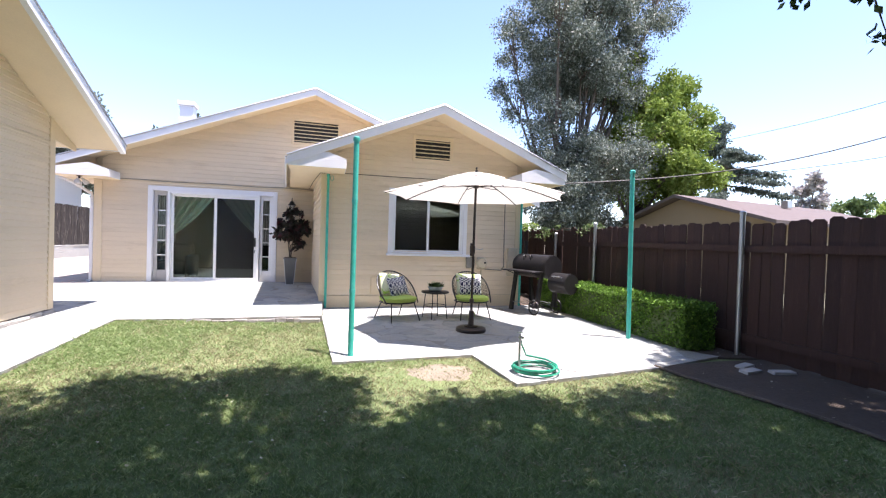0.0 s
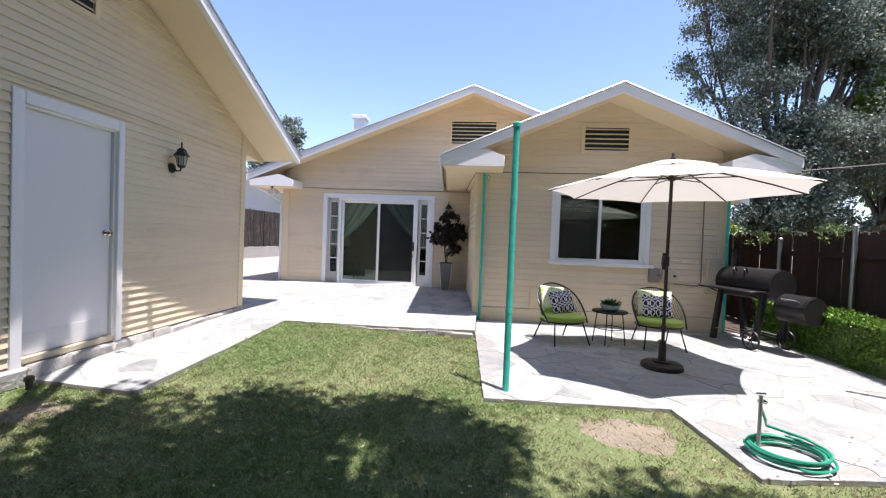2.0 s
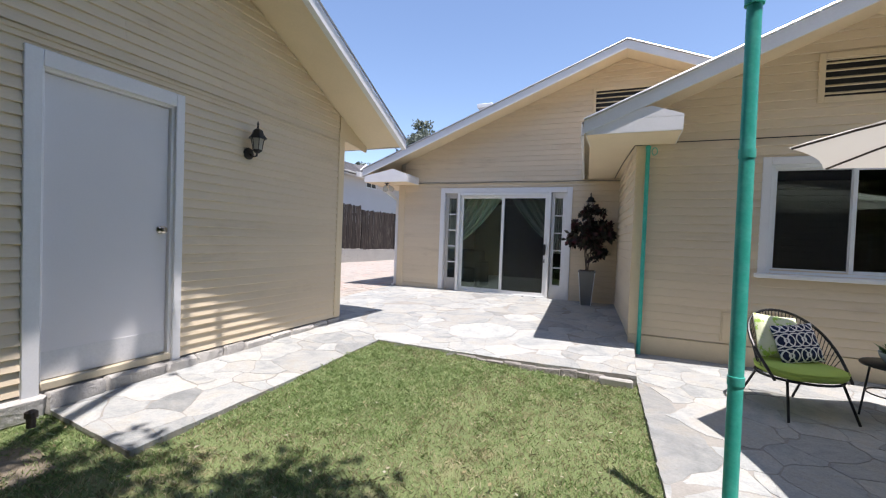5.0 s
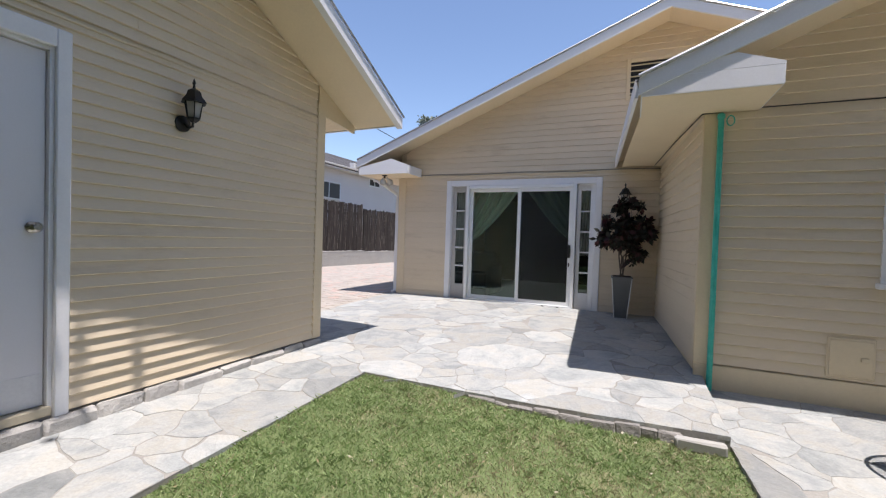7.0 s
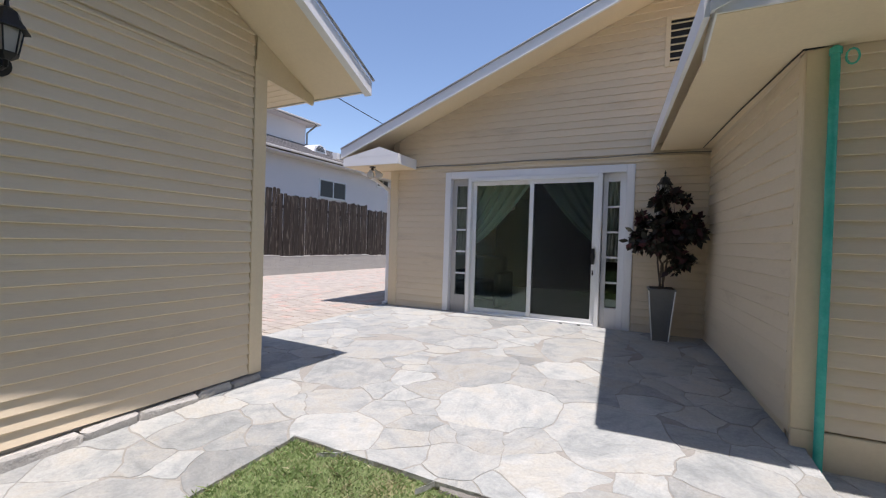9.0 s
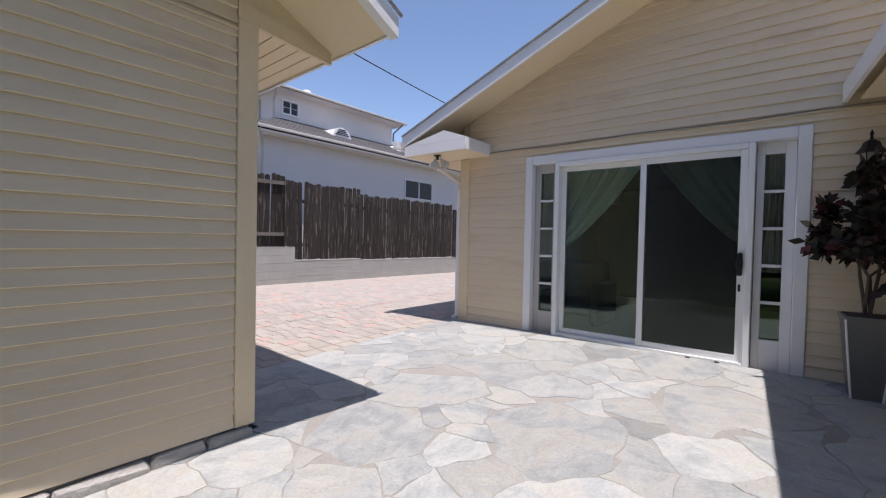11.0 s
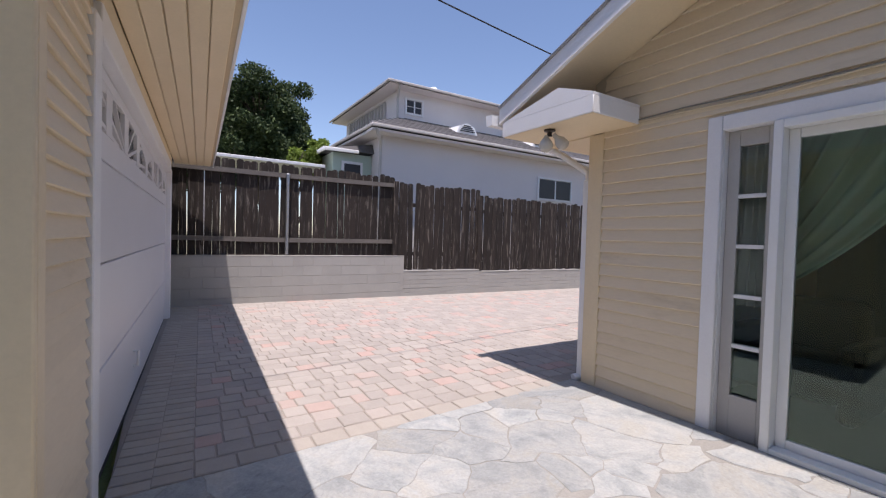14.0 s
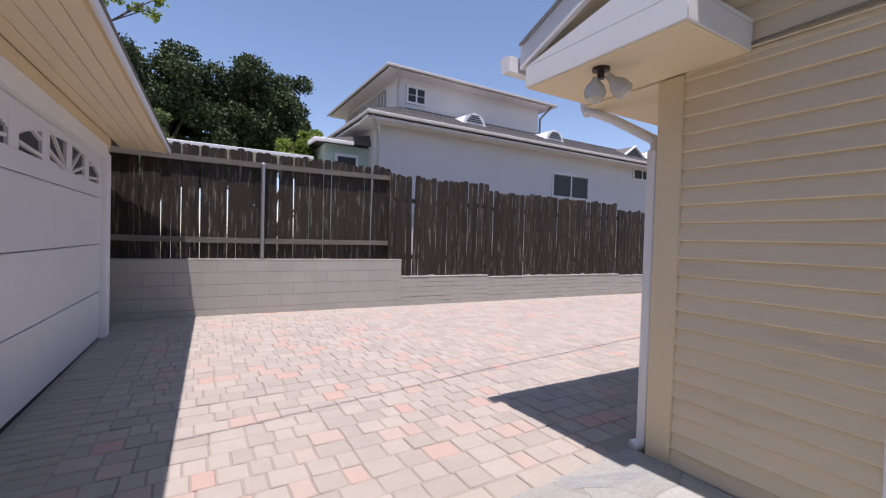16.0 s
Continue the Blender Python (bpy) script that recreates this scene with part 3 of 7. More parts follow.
def wall_pieces(place, normal, along, u0, u1, z0, z1, thick, openings):
    """A thick wall, upright rectangle with openings through it, as butted blocks."""
    place, normal, along = Vector(place), Vector(normal), Vector(along)
    geo = Geo()
    cuts = sorted({u0, u1, *[o[0] for o in openings], *[o[1] for o in openings]})
    for a, b in zip(cuts[:-1], cuts[1:]):
        spans = [(z0, z1)]
        for p, q, c, d in openings:
            if p <= a and q >= b:
                spans = [s for lo, hi in spans for s in ((lo, min(hi, c)), (max(lo, d), hi)) if s[1] - s[0] > 0.005]
        for lo, hi in spans:
            geo.hexa([place + along * u + normal * o + Vector((0, 0, h)) for h in (lo, hi)
                      for u, o in ((a, 0), (b, 0), (b, -thick), (a, -thick))])
    return geo


def gable_block(geo, place, normal, along, u0, u1, z0, zmax, thick, um):
    place, normal, along = Vector(place), Vector(normal), Vector(along)
    poly = [(u0, z0), (u1, z0), (u1, max(z0 + 0.01, zmax(u1))), (um, zmax(um)), (u0, max(z0 + 0.01, zmax(u0)))]
    n = len(poly)
    verts = [place + along * u + normal * o + Vector((0, 0, h)) for o in (0, -thick) for u, h in poly]
    faces = [tuple(range(n)), tuple(range(n, 2 * n))] + [(i, (i + 1) % n, n + (i + 1) % n, n + i) for i in range(n)]
    return geo.hull(verts, faces)


rng = random.Random(5)


def garage_under(y):
    return 4.462 - 0.488 * abs(y - 4.92)


def main_under(x):
    return 4.828 - 0.395 * abs(x + 0.19)


def wing_under(x):
    return 3.828 - 0.419 * abs(x - 2.2)


# main house, rear wall (faces -y)
SL = (-3.80, -1.10, 0.16, 2.40)
MVENT = (-0.70, 0.36, 3.70, 4.26)
g = wall_pieces((0, MY, 0), (0, -1, 0), (1, 0, 0), MX, 5.2, 0.0, 2.55, 0.16, [SL])
gable_block(g, (0, MY, 0), (0, -1, 0), (1, 0, 0), MX, 5.2, 2.55, main_under, 0.16, -0.19)
wall_main = structure("wall_main_rear", g, M_CORE, "cream lap-sided rear gable wall of the house", "house wall")
lap_siding(wall_main, (0, MY, 0), (0, -1, 0), (1, 0, 0), MX + 0.12, 5.2, 0.22, main_under, 0.102, [SL, MVENT], rng)
g = Geo().box(MX, MY + 0.16, 0.0, MX + 0.16, 24, 2.7)
structure("wall_main_side", g, M_CREAM_TRIM, "cream side wall of the house", "house wall")
g = Geo().box(MX + 0.16, 23.8, 0, 6.0, 24, 4.6).box(5.2, MY, 0, 5.36, 23.8, 2.6)
structure("wall_main_far", g, M_CREAM_TRIM, "cream far walls of the house", "house wall")

# wing, rear wall (faces -y) and side wall (faces -x)
WIN = (1.37, 2.87, 1.12, 2.31)
WVENT = (1.805, 2.53, 3.0, 3.42)
g = wall_pieces((0, WY, 0), (0, -1, 0), (1, 0, 0), WX0, WX1, 0.0, 2.60, 0.16, [WIN])
gable_block(g, (0, WY, 0), (0, -1, 0), (1, 0, 0), WX0, WX1, 2.60, wing_under, 0.16, 2.2)
wall_wing = structure("wall_wing_rear", g, M_CORE, "cream lap-sided gable wall of the rear wing", "house wall")
lap_siding(wall_wing, (0, WY, 0), (0, -1, 0), (1, 0, 0), WX0 + 0.10, WX1 - 0.10, 0.26, wing_under, 0.098, [WIN, WVENT], rng)
g = Geo().box(WX0, WY + 0.16, 0.0, WX0 + 0.16, MY, 2.66)
wall_side = structure("wall_wing_side", g, M_CREAM_TRIM, "cream side wall of the rear wing beside the patio", "house wall")
lap_siding(wall_side, (WX0, 0, 0), (-1, 0, 0), (0, 1, 0), WY + 0.10, MY - 0.03, 0.22, lambda u: 2.60, 0.118, (), rng)
WING_TURN = pose(WX0, WY, 0, 0, 0, 4.5) @ pose(-WX0, -WY, 0)   # the side wall runs a little off square
wall_side.matrix_world = WING_TURN
g = Geo().box(WX1 - 0.16, WY + 0.16, 0.0, WX1, MY, 2.66)
structure("wall_wing_right", g, M_CREAM_TRIM, "cream side wall of the rear wing near the fence", "house wall")
g = Geo().box(WX0 - 0.025, WY - 0.035, 0.0, WX1 + 0.02, WY, 0.25, 0.006)
structure("trim_wing_foundation", g, M_CREAM_TRIM, "cream painted foundation skirt under the siding", "foundation")
g = Geo().box(MX, MY - 0.03, 0.1, MX + 0.001 + 1.2, MY, 0.215, 0.005).box(-1.08, MY - 0.03, 0.1, WX0, MY, 0.215, 0.005)
structure("trim_main_foundation", g, M_CREAM_TRIM, "cream painted skirt board at the wall foot", "foundation")

# garage, side wall (faces +x) and front wall (faces +y)
GD = (4.56, 5.53, 0.20, 2.44)
GVENT = (4.55, 5.22, 3.50, 3.95)
g = wall_pieces((GX, 0, 0), (1, 0, 0), (0, 1, 0), GB, GY, 0.0, 2.86, 0.16, [GD])
gable_block(g, (GX, 0, 0), (1, 0, 0), (0, 1, 0), GB, GY, 2.86, garage_under, 0.16, 4.92)
wall_garage = structure("wall_garage_side", g, M_CORE, "cream lap-sided gable wall of the garage", "garage wall")
lap_siding(wall_garage, (GX, 0, 0), (1, 0, 0), (0, 1, 0), GB, GY - 0.10, 0.17, garage_under, 0.0858, [GD, GVENT], rng)
g = wall_pieces((0, GY, 0), (0, 1, 0), (-1, 0, 0), 3.97, -GFAR, 0.0, 2.86, 0.16, [(4.66, 10.05, 0.05, 2.42)])
wall_front = structure("wall_garage_front", g, M_CORE, "cream front wall of the garage beside its wide door", "garage wall")
lap_siding(wall_front, (0, GY, 0), (0, 1, 0), (-1, 0, 0), 3.90, 4.55, 0.2, lambda u: 2.8, 0.0858, (), rng)
g = Geo().box(GFAR, GB, 0, GFAR + 0.16, GY - 0.16, 2.86).box(GFAR + 0.16, GB, 0, GX - 0.16, GB + 0.16, 2.86)
wall_front.matrix_world = pose(GX, GY, 0, 0, 0, -1.95) @ pose(-GX, -GY, 0)
structure("wall_garage_back", g, M_CREAM_TRIM, "cream far and back walls of the garage", "garage wall")

# stone footing along the garage
footing = structure("trim_garage_footing", Geo().box(GX - 0.1, GB, -0.04, GX + 0.005, GY, 0.165), M_MORTAR, "grey mortared stone footing below the siding", "foundation")


# ---- roofs: sheathing with soffit, shingles, fascia ----
def roof_plane(name, label, ridge, eave, m_top, thick=0.05):
    """A sloped roof slab between two edges, each a pair of points."""
    a, b = (Vector(p) for p in ridge)
    c, d = (Vector(p) for p in eave)
    n = (b - a).cross(c - a).normalized()
    if n.z < 0:
        n = -n
    low = Geo().hexa([a, b, d, c] + [p + n * thick for p in (a, b, d, c)])
    ob = structure(name, low, M_SOFFIT, label, "roof")
    rows = max(4, int((c - a).length / 0.28))
    for r in range(rows):
        p, q = r / rows, (r + 1.12) / rows
        q = min(q, 1.0)
        corners = []
        for f, h in ((p, 0.052), (q, 0.066)):
            s, e = a.lerp(c, f), b.lerp(d, f)
            corners.append((s, e, h))
        (s0, e0, h0), (s1, e1, h1) = corners
        part("shingle_course", Geo().hexa([s0 + n * h0, e0 + n * h0, e1 + n * h0, s1 + n * h0,
                                           s0 + n * (h0 + 0.006), e0 + n * (h0 + 0.006), e1 + n * (h1 + 0.006), s1 + n * (h1 + 0.006)]).mesh("shingle_course", False), m_top, ob)
    return ob


def rake_board(geo, p, q, out, drop=0.15, thick=0.035, over=0.075):
    """A fascia board under the edge of a roof from p to q, facing out."""
    p, q, out = Vector(p), Vector(q), Vector(out)
    up = Vector((0, 0, 1))
    geo.hexa([p - up * drop, q - up * drop, q - up * drop + out * thick, p - up * drop + out * thick,
              p + up * over, q + up * over, q + up * over + out * thick, p + up * over + out * thick])


# main roof: ridge along y at x = -0.19
RM, EM, SM = 4.825, 5.32, 0.395
za = RM - SM * EM
roof_plane("roof_main_left", "grey shingle roof of the house, cream boards beneath", [(-0.19, 11.03, RM), (-0.19, 24.4, RM)], [(-0.19 - EM, 11.03, za), (-0.19 - EM, 24.4, za)], M_SHINGLE)
roof_plane("roof_main_right", "grey shingle roof of the house, cream boards beneath", [(-0.19, 11.03, RM), (-0.19, 24.4, RM)], [(-0.19 + 6.0, 11.03, RM - SM * 6.0), (-0.19 + 6.0, 24.4, RM - SM * 6.0)], M_SHINGLE)
g = Geo()
rake_board(g, (-0.19, 11.03, RM), (-0.19 - EM, 11.03, za), (0, -1, 0), 0.068)
rake_board(g, (-0.19, 11.03, RM), (-0.19 + 6.0, 11.03, RM - SM * 6.0), (0, -1, 0), 0.068)
structure("trim_main_rake", g, M_WHITE, "white painted rake boards of the house roof", "fascia")
g = Geo().tube([(-0.19 - EM, 10.99, za + 0.09), (-0.19, 10.99, RM + 0.09), (5.81, 10.99, RM - SM * 6 + 0.09)], 0.016, 6)
structure("trim_main_drip_edge", g, M_STEEL, "thin metal drip edge on the roof rake", "roof edge")

# wing roof: ridge along y at x = 2.2
RW, EW, ER, SW = 3.825, 2.77, 2.62, 0.419
zb, zr = RW - SW * EW, RW - SW * ER
roof_plane("roof_wing_left", "grey shingle roof of the rear wing", [(2.2, 8.065, RW), (2.2, 14.0, RW)], [(2.2 - EW, 8.065, zb), (2.2 - EW - 0.275, 11.58, zb)], M_SHINGLE)
roof_plane("roof_wing_right", "grey shingle roof of the rear wing", [(2.2, 8.065, RW), (2.2, 14.0, RW)], [(2.2 + ER, 8.065, zr), (2.2 + ER, 14.0, zr)], M_SHINGLE)
g = Geo()
rake_board(g, (2.2, 8.065, RW), (2.2 - EW, 8.065, zb), (0, -1, 0), 0.068)
rake_board(g, (2.2, 8.065, RW), (2.2 + ER, 8.065, zr), (0, -1, 0), 0.068)
xa, xb = 2.2 - EW, 2.2 - EW - 0.275
g.hexa([(xa - 0.03, 8.065, zb - 0.08), (xa, 8.065, zb - 0.08), (xb, 11.56, zb - 0.08), (xb - 0.03, 11.56, zb - 0.08),
        (xa - 0.03, 8.065, zb + 0.075), (xa, 8.065, zb + 0.075), (xb, 11.56, zb + 0.075), (xb - 0.03, 11.56, zb + 0.075)])
structure("trim_wing_rake", g, M_WHITE, "white painted rake boards of the wing roof", "fascia")
g = Geo().tube([(2.2 - EW, 8.02, zb + 0.09), (2.2, 8.02, RW + 0.09), (2.2 + ER, 8.02, zr + 0.09)], 0.016, 6)
structure("trim_wing_drip_edge", g, M_STEEL, "thin metal drip edge on the wing rake", "roof edge")

# garage roof: ridge along x at y = 4.92
RG, EG, SG = 4.46, 3.64, 0.488
zc = RG - SG * EG
roof_plane("roof_garage_front", "grey shingle garage roof with cream tongue-and-groove eaves", [(-3.20, 4.92, RG), (-11.2, 4.92, RG)], [(-3.20, 8.56, zc), (-10.95, 8.56 + 7.75 * SKEW, zc)], M_SHINGLE)
roof_plane("roof_garage_back", "grey shingle garage roof", [(-3.20, 4.92, RG), (-11.2, 4.92, RG)], [(-3.20, 1.1, RG - SG * 3.82), (-11.2, 1.1, RG - SG * 3.82)], M_SHINGLE)
g = Geo()
rake_board(g, (-3.20, 4.92, RG), (-3.20, 8.56, zc), (1, 0, 0), 0.05, 0.07)
rake_board(g, (-3.20, 4.92, RG), (-3.20, 1.1, RG - SG * 3.82), (1, 0, 0), 0.05, 0.07)
g.hexa([(-10.95, 8.56 + 7.75 * SKEW, zc - 0.012), (-3.17, 8.56, zc - 0.012), (-3.17, 8.58, zc - 0.012), (-10.95, 8.58 + 7.75 * SKEW, zc - 0.012),
        (-10.95, 8.56 + 7.75 * SKEW, zc + 0.085), (-3.17, 8.56, zc + 0.085), (-3.17, 8.58, zc + 0.085), (-10.95, 8.58 + 7.75 * SKEW, zc + 0.085)])
structure("trim_garage_rake", g, M_WHITE, "white painted fascia of the garage roof", "fascia")
g = Geo().tube([(-3.125, 8.58, zc + 0.09), (-3.125, 4.92, RG + 0.09)], 0.014, 6)
structure("trim_garage_drip_edge", g, M_STEEL, "thin metal drip edge on the garage rake", "roof edge")
# flat soffit of the garage front, in long boards
g = Geo().box(-10.9, GY + 0.03, 2.69, -3.83, 8.55, 2.71)
sof = structure("ceiling_garage_eave", g, M_SOFFIT, "cream tongue-and-groove boards under the garage eave", "soffit")
for i in range(5):
    y = GY + 0.035 + i * 0.109
    sof_b = Geo().box(-10.9, y, 2.674, -3.835, y + 0.103, 2.69, 0.004)
    part("soffit_board", sof_b, M_SOFFIT, sof)
sof.matrix_world = wall_front.matrix_world

# boxed returns at the eave corners
def eave_return(name, label, x0, x1, y0, y1, z0, z1, slope_at):
    """A boxed cornice return: white face with a small sloped roof."""
    geo = Geo().box(x0, y0, z0, x1, y1, z1, 0.004)
    ob = structure(name, geo, M_WHITE, label, "eave return")
    top = Geo()
    hi = slope_at
    xm = x0 if hi[0] < (x0 + x1) / 2 else x1
    xe = x1 if xm == x0 else x0
    top.hull([(xe, y0, z1), (xm, y0, z1), (xm, y0, z1 + 0.02), (hi[0], y0, hi[1]), (xe, y1, z1), (xm, y1, z1), (xm, y1, z1 + 0.02), (hi[0], y1, hi[1])],
             [(0, 1, 2, 3), (4, 5, 6, 7), (0, 1, 5, 4), (1, 2, 6, 5), (2, 3, 7, 6), (3, 0, 4, 7)])
    part("return_cap", top, M_WHITE, ob)
    part("return_soffit", Geo().box(x0 + 0.012, y0 + 0.012, z0 - 0.004, x1 - 0.012, y1, z0 + 0.002), M_SOFFIT, ob)
    return ob


eave_return("trim_return_wing_left", "white boxed eave return on the wing gable", -0.55, 0.43, 8.045, WY - 0.025, 2.585, 2.735, (0.12, 2.86))
eave_return("trim_return_wing_right", "white boxed eave return on the wing gable", 3.83, 4.80, 8.045, WY - 0.025, 2.585, 2.735, (4.13, 2.86))
eave_return("trim_return_main", "white boxed eave return on the house gable", -5.46, -4.39, 11.0, MY - 0.025, 2.52, 2.655, (-4.75, 2.80))
g = Geo().box(-0.55, WY - 0.02, 2.585, WX0 - 0.025, MY - 0.03, 2.60)
structure("ceiling_wing_eave", g, M_SOFFIT, "cream boxed soffit along the wing eave", "soffit").matrix_world = WING_TURN
g = Geo().box(-5.46, MY - 0.02, 2.505, MX, 24, 2.52)
structure("ceiling_main_eave", g, M_SOFFIT, "cream boxed soffit along the house eave", "soffit")

# corner boards
g = Geo().box(MX - 0.03, MY - 0.03, 0.17, MX + 0.13, MY, 2.51, 0.006).box(MX - 0.03, MY, 0.17, MX, MY + 0.12, 2.51, 0.006)
structure("trim_main_corner", g, M_CREAM_TRIM, "cream corner board of the house", "corner board")
g = Geo().box(WX0 - 0.03, WY - 0.03, 0.25, WX0 + 0.11, WY, 2.58, 0.006).box(WX0 - 0.03, WY, 0.2, WX0, WY + 0.11, 2.58, 0.006)
structure("trim_wing_corner_left", g, M_CREAM_TRIM, "cream corner board of the wing", "corner board")
g = Geo().box(WX1 - 0.11, WY - 0.03, 0.25, WX1 + 0.03, WY, 2.58, 0.006)
structure("trim_wing_corner_right", g, M_CREAM_TRIM, "cream corner board of the wing", "corner board")
g = Geo().box(GX, GY - 0.10, 0.165, GX + 0.03, GY + 0.03, 2.69, 0.006).box(GX - 0.09, GY, 0.165, GX, GY + 0.03, 2.69, 0.006)
structure("trim_garage_corner", g, M_CREAM_TRIM, "cream corner board of the garage", "corner board")
g = Geo().hexa([(GX + 0.002, GY - 0.10, 2.69), (GX + 0.032, GY - 0.10, 2.69), (GX + 0.032, 8.55, 2.62), (GX + 0.002, 8.55, 2.62),
                (GX + 0.002, GY - 0.10, 2.80), (GX + 0.032, GY - 0.10, 2.80), (GX + 0.032, 8.55, 2.72), (GX + 0.002, 8.55, 2.72)])
g.hexa([(GX + 0.004, 7.9, 2.80), (GX + 0.02, 7.9, 2.80), (GX + 0.02, 8.50, 2.72), (GX + 0.004, 8.50, 2.72),
        (GX + 0.004, 7.9, garage_under(7.9)), (GX + 0.02, 7.9, garage_under(7.9)), (GX + 0.02, 8.50, 2.74), (GX + 0.004, 8.50, 2.74)])
structure("trim_garage_eave_end", g, M_CREAM_TRIM, "cream boards closing the end of the garage eave", "fascia")
# water table board and cables' line on the house
g = Geo().box(MX + 0.13, MY - 0.024, 2.50, WX0, MY - 0.002, 2.53, 0.003)
structure("trim_main_band", g, M_CREAM_TRIM, "thin cream band board across the house wall", "trim")

# chimney behind the ridge
ch = thing("chimney", "white painted brick chimney with a wide cap", "chimney", (-4.28, 16.0, 0), kind="structure")
part("stack", Geo().box(-0.20, -0.20, 2.2, 0.20, 0.20, 5.50, 0.01), M_WHITE, ch)
part("cap", Geo().box(-0.25, -0.25, 5.46, 0.25, 0.25, 5.60, 0.015), M_WHITE, ch)

# ---- openings ----
def pane_box(name, parent, x0, y, z0, x1, z1):
    ob = part(name, Geo().box(x0, y, z0, x1, y + 0.006, z1), M_GLASS, parent)
    ob.visible_shadow = False
    return ob


def frame_bars(geo, x0, x1, z0, z1, w, y0, y1, b=0.004, bottom=None):
    """Four bars round an upright opening, butted."""
    wb = bottom or w
    geo.box(x0, y0, z0, x0 + w, y1, z1, b).box(x1 - w, y0, z0, x1, y1, z1, b)
    geo.box(x0 + w, y0, z1 - w, x1 - w, y1, z1, b).box(x0 + w, y0, z0, x1 - w, y1, z0 + wb, b)
    return geo


# sliding door with sidelights in the house wall
door = thing("door_patio", "white sliding glass door with narrow sidelights, sage curtains inside", "sliding door", (0, 0, 0), kind="structure")
part("casing", Geo().box(-3.84, 11.565, 0.16, -3.74, 11.60, 2.44, 0.006).box(-1.15, 11.565, 0.16, -1.05, 11.60, 2.44, 0.006)
     .box(-3.74, 11.565, 2.335, -1.15, 11.60, 2.44, 0.006), M_WHITE, door)
part("side_jamb", Geo().box(-3.80, 11.602, 0.16, -3.737, 11.76, 2.40, 0.003).box(-1.153, 11.602, 0.16, -1.10, 11.76, 2.40, 0.003)
     .box(-3.737, 11.602, 2.337, -1.153, 11.76, 2.40, 0.003), M_WHITE, door)
part("threshold", Geo().box(-3.735, 11.52, 0.14, -1.155, 11.76, 0.20, 0.006), M_GREY_BOX, door, "dark worn threshold")
for x0, x1, gl, gr, paint, note in ((-3.735, -3.43, -3.66, -3.49, M_SIDELIGHT, "sidelight greyed for its screen and the recess shadow"), (-1.445, -1.155, -1.385, -1.235, M_WHITE, "white sidelight")):
    side = part("sidelight", Geo().box(x0, 11.650, 0.20, gl, 11.690, 2.335, 0.003).box(gr, 11.650, 0.20, x1, 11.690, 2.335, 0.003)
                .box(gl, 11.650, 2.225, gr, 11.690, 2.335, 0.003).box(gl, 11.650, 0.20, gr, 11.690, 0.49, 0.003), paint, door, note)
    for i in range(1, 5):
        z = 0.49 + (2.225 - 0.49) * i / 5
        part("muntin", Geo().box(gl, 11.647, z - 0.014, gr, 11.687, z + 0.014, 0.003), M_WHITE, side)
    for i in range(5):
        z = 0.49 + (2.225 - 0.49) * i / 5
        pane_box("pane", side, gl, 11.667, z + 0.014, gr, z + 0.333)
part("outer_frame", frame_bars(Geo(), -3.43, -1.45, 0.20, 2.335, 0.055, 11.545, 11.70, 0.005), M_VINYL, door)
leaf_a = part("fixed_panel", frame_bars(Geo(), -3.375, -2.40, 0.255, 2.28, 0.06, 11.63, 11.665, 0.004), M_VINYL, door)
pane_box("pane", leaf_a, -3.315, 11.645, 0.315, -2.46, 2.22)
leaf_b = part("sliding_panel", frame_bars(Geo(), -2.46, -1.505, 0.255, 2.28, 0.062, 11.575, 11.612, 0.004), M_VINYL, door)
pane_box("pane", leaf_b, -2.398, 11.596, 0.317, -1.567, 2.218)
part("insect_screen", Geo().box(-2.398, 11.581, 0.317, -1.567, 11.583, 2.218), M_MESH, leaf_b, "dark insect screen").visible_shadow = False
part("handle", Geo().box(-1.565, 11.535, 1.08, -1.525, 11.575, 1.30, 0.01).box(-1.575, 11.52, 1.14, -1.52, 11.545, 1.24, 0.012), M_BLACK, leaf_b, "black pull handle")
part("lock", Geo().box(-1.555, 11.565, 0.93, -1.535, 11.575, 1.0, 0.003), M_BLACK, leaf_b)
for x in (-1.95, -1.70):
    part("track_slot", Geo().box(x - 0.02, 11.541, 0.222, x + 0.02, 11.546, 0.236, 0.001), M_BLACK, door)

# window of the wing
win = thing("window_1", "white sliding window with dark glass and a wide sill", "window", (0, 0, 0), kind="structure")
part("casing", Geo().box(1.30, 8.72, 1.09, 1.385, 8.75, 2.39, 0.005).box(2.86, 8.72, 1.09, 2.945, 8.75, 2.39, 0.005)
     .box(1.385, 8.72, 2.305, 2.86, 8.75, 2.39, 0.005), M_WHITE, win)
part("sill", Geo().box(1.27, 8.66, 1.045, 3.01, 8.75, 1.095, 0.008), M_WHITE, win)
part("frame", frame_bars(Geo(), 1.385, 2.86, 1.095, 2.305, 0.035, 8.735, 8.80, 0.004), M_VINYL, win)
part("fixed_sash", frame_bars(Geo(), 1.42, 2.12, 1.13, 2.27, 0.03, 8.765, 8.79, 0.003), M_VINYL, win)
part("sliding_sash", frame_bars(Geo(), 2.10, 2.825, 1.13, 2.27, 0.04, 8.742, 8.762, 0.003), M_VINYL, win)
pane_box("pane", win, 1.45, 8.775, 1.16, 2.09, 2.24)
part("insect_screen", Geo().box(1.45, 8.766, 1.16, 2.09, 8.768, 2.24), M_MESH, win, "dark insect screen")
pane_box("pane", win, 2.14, 8.75, 1.17, 2.785, 2.23)


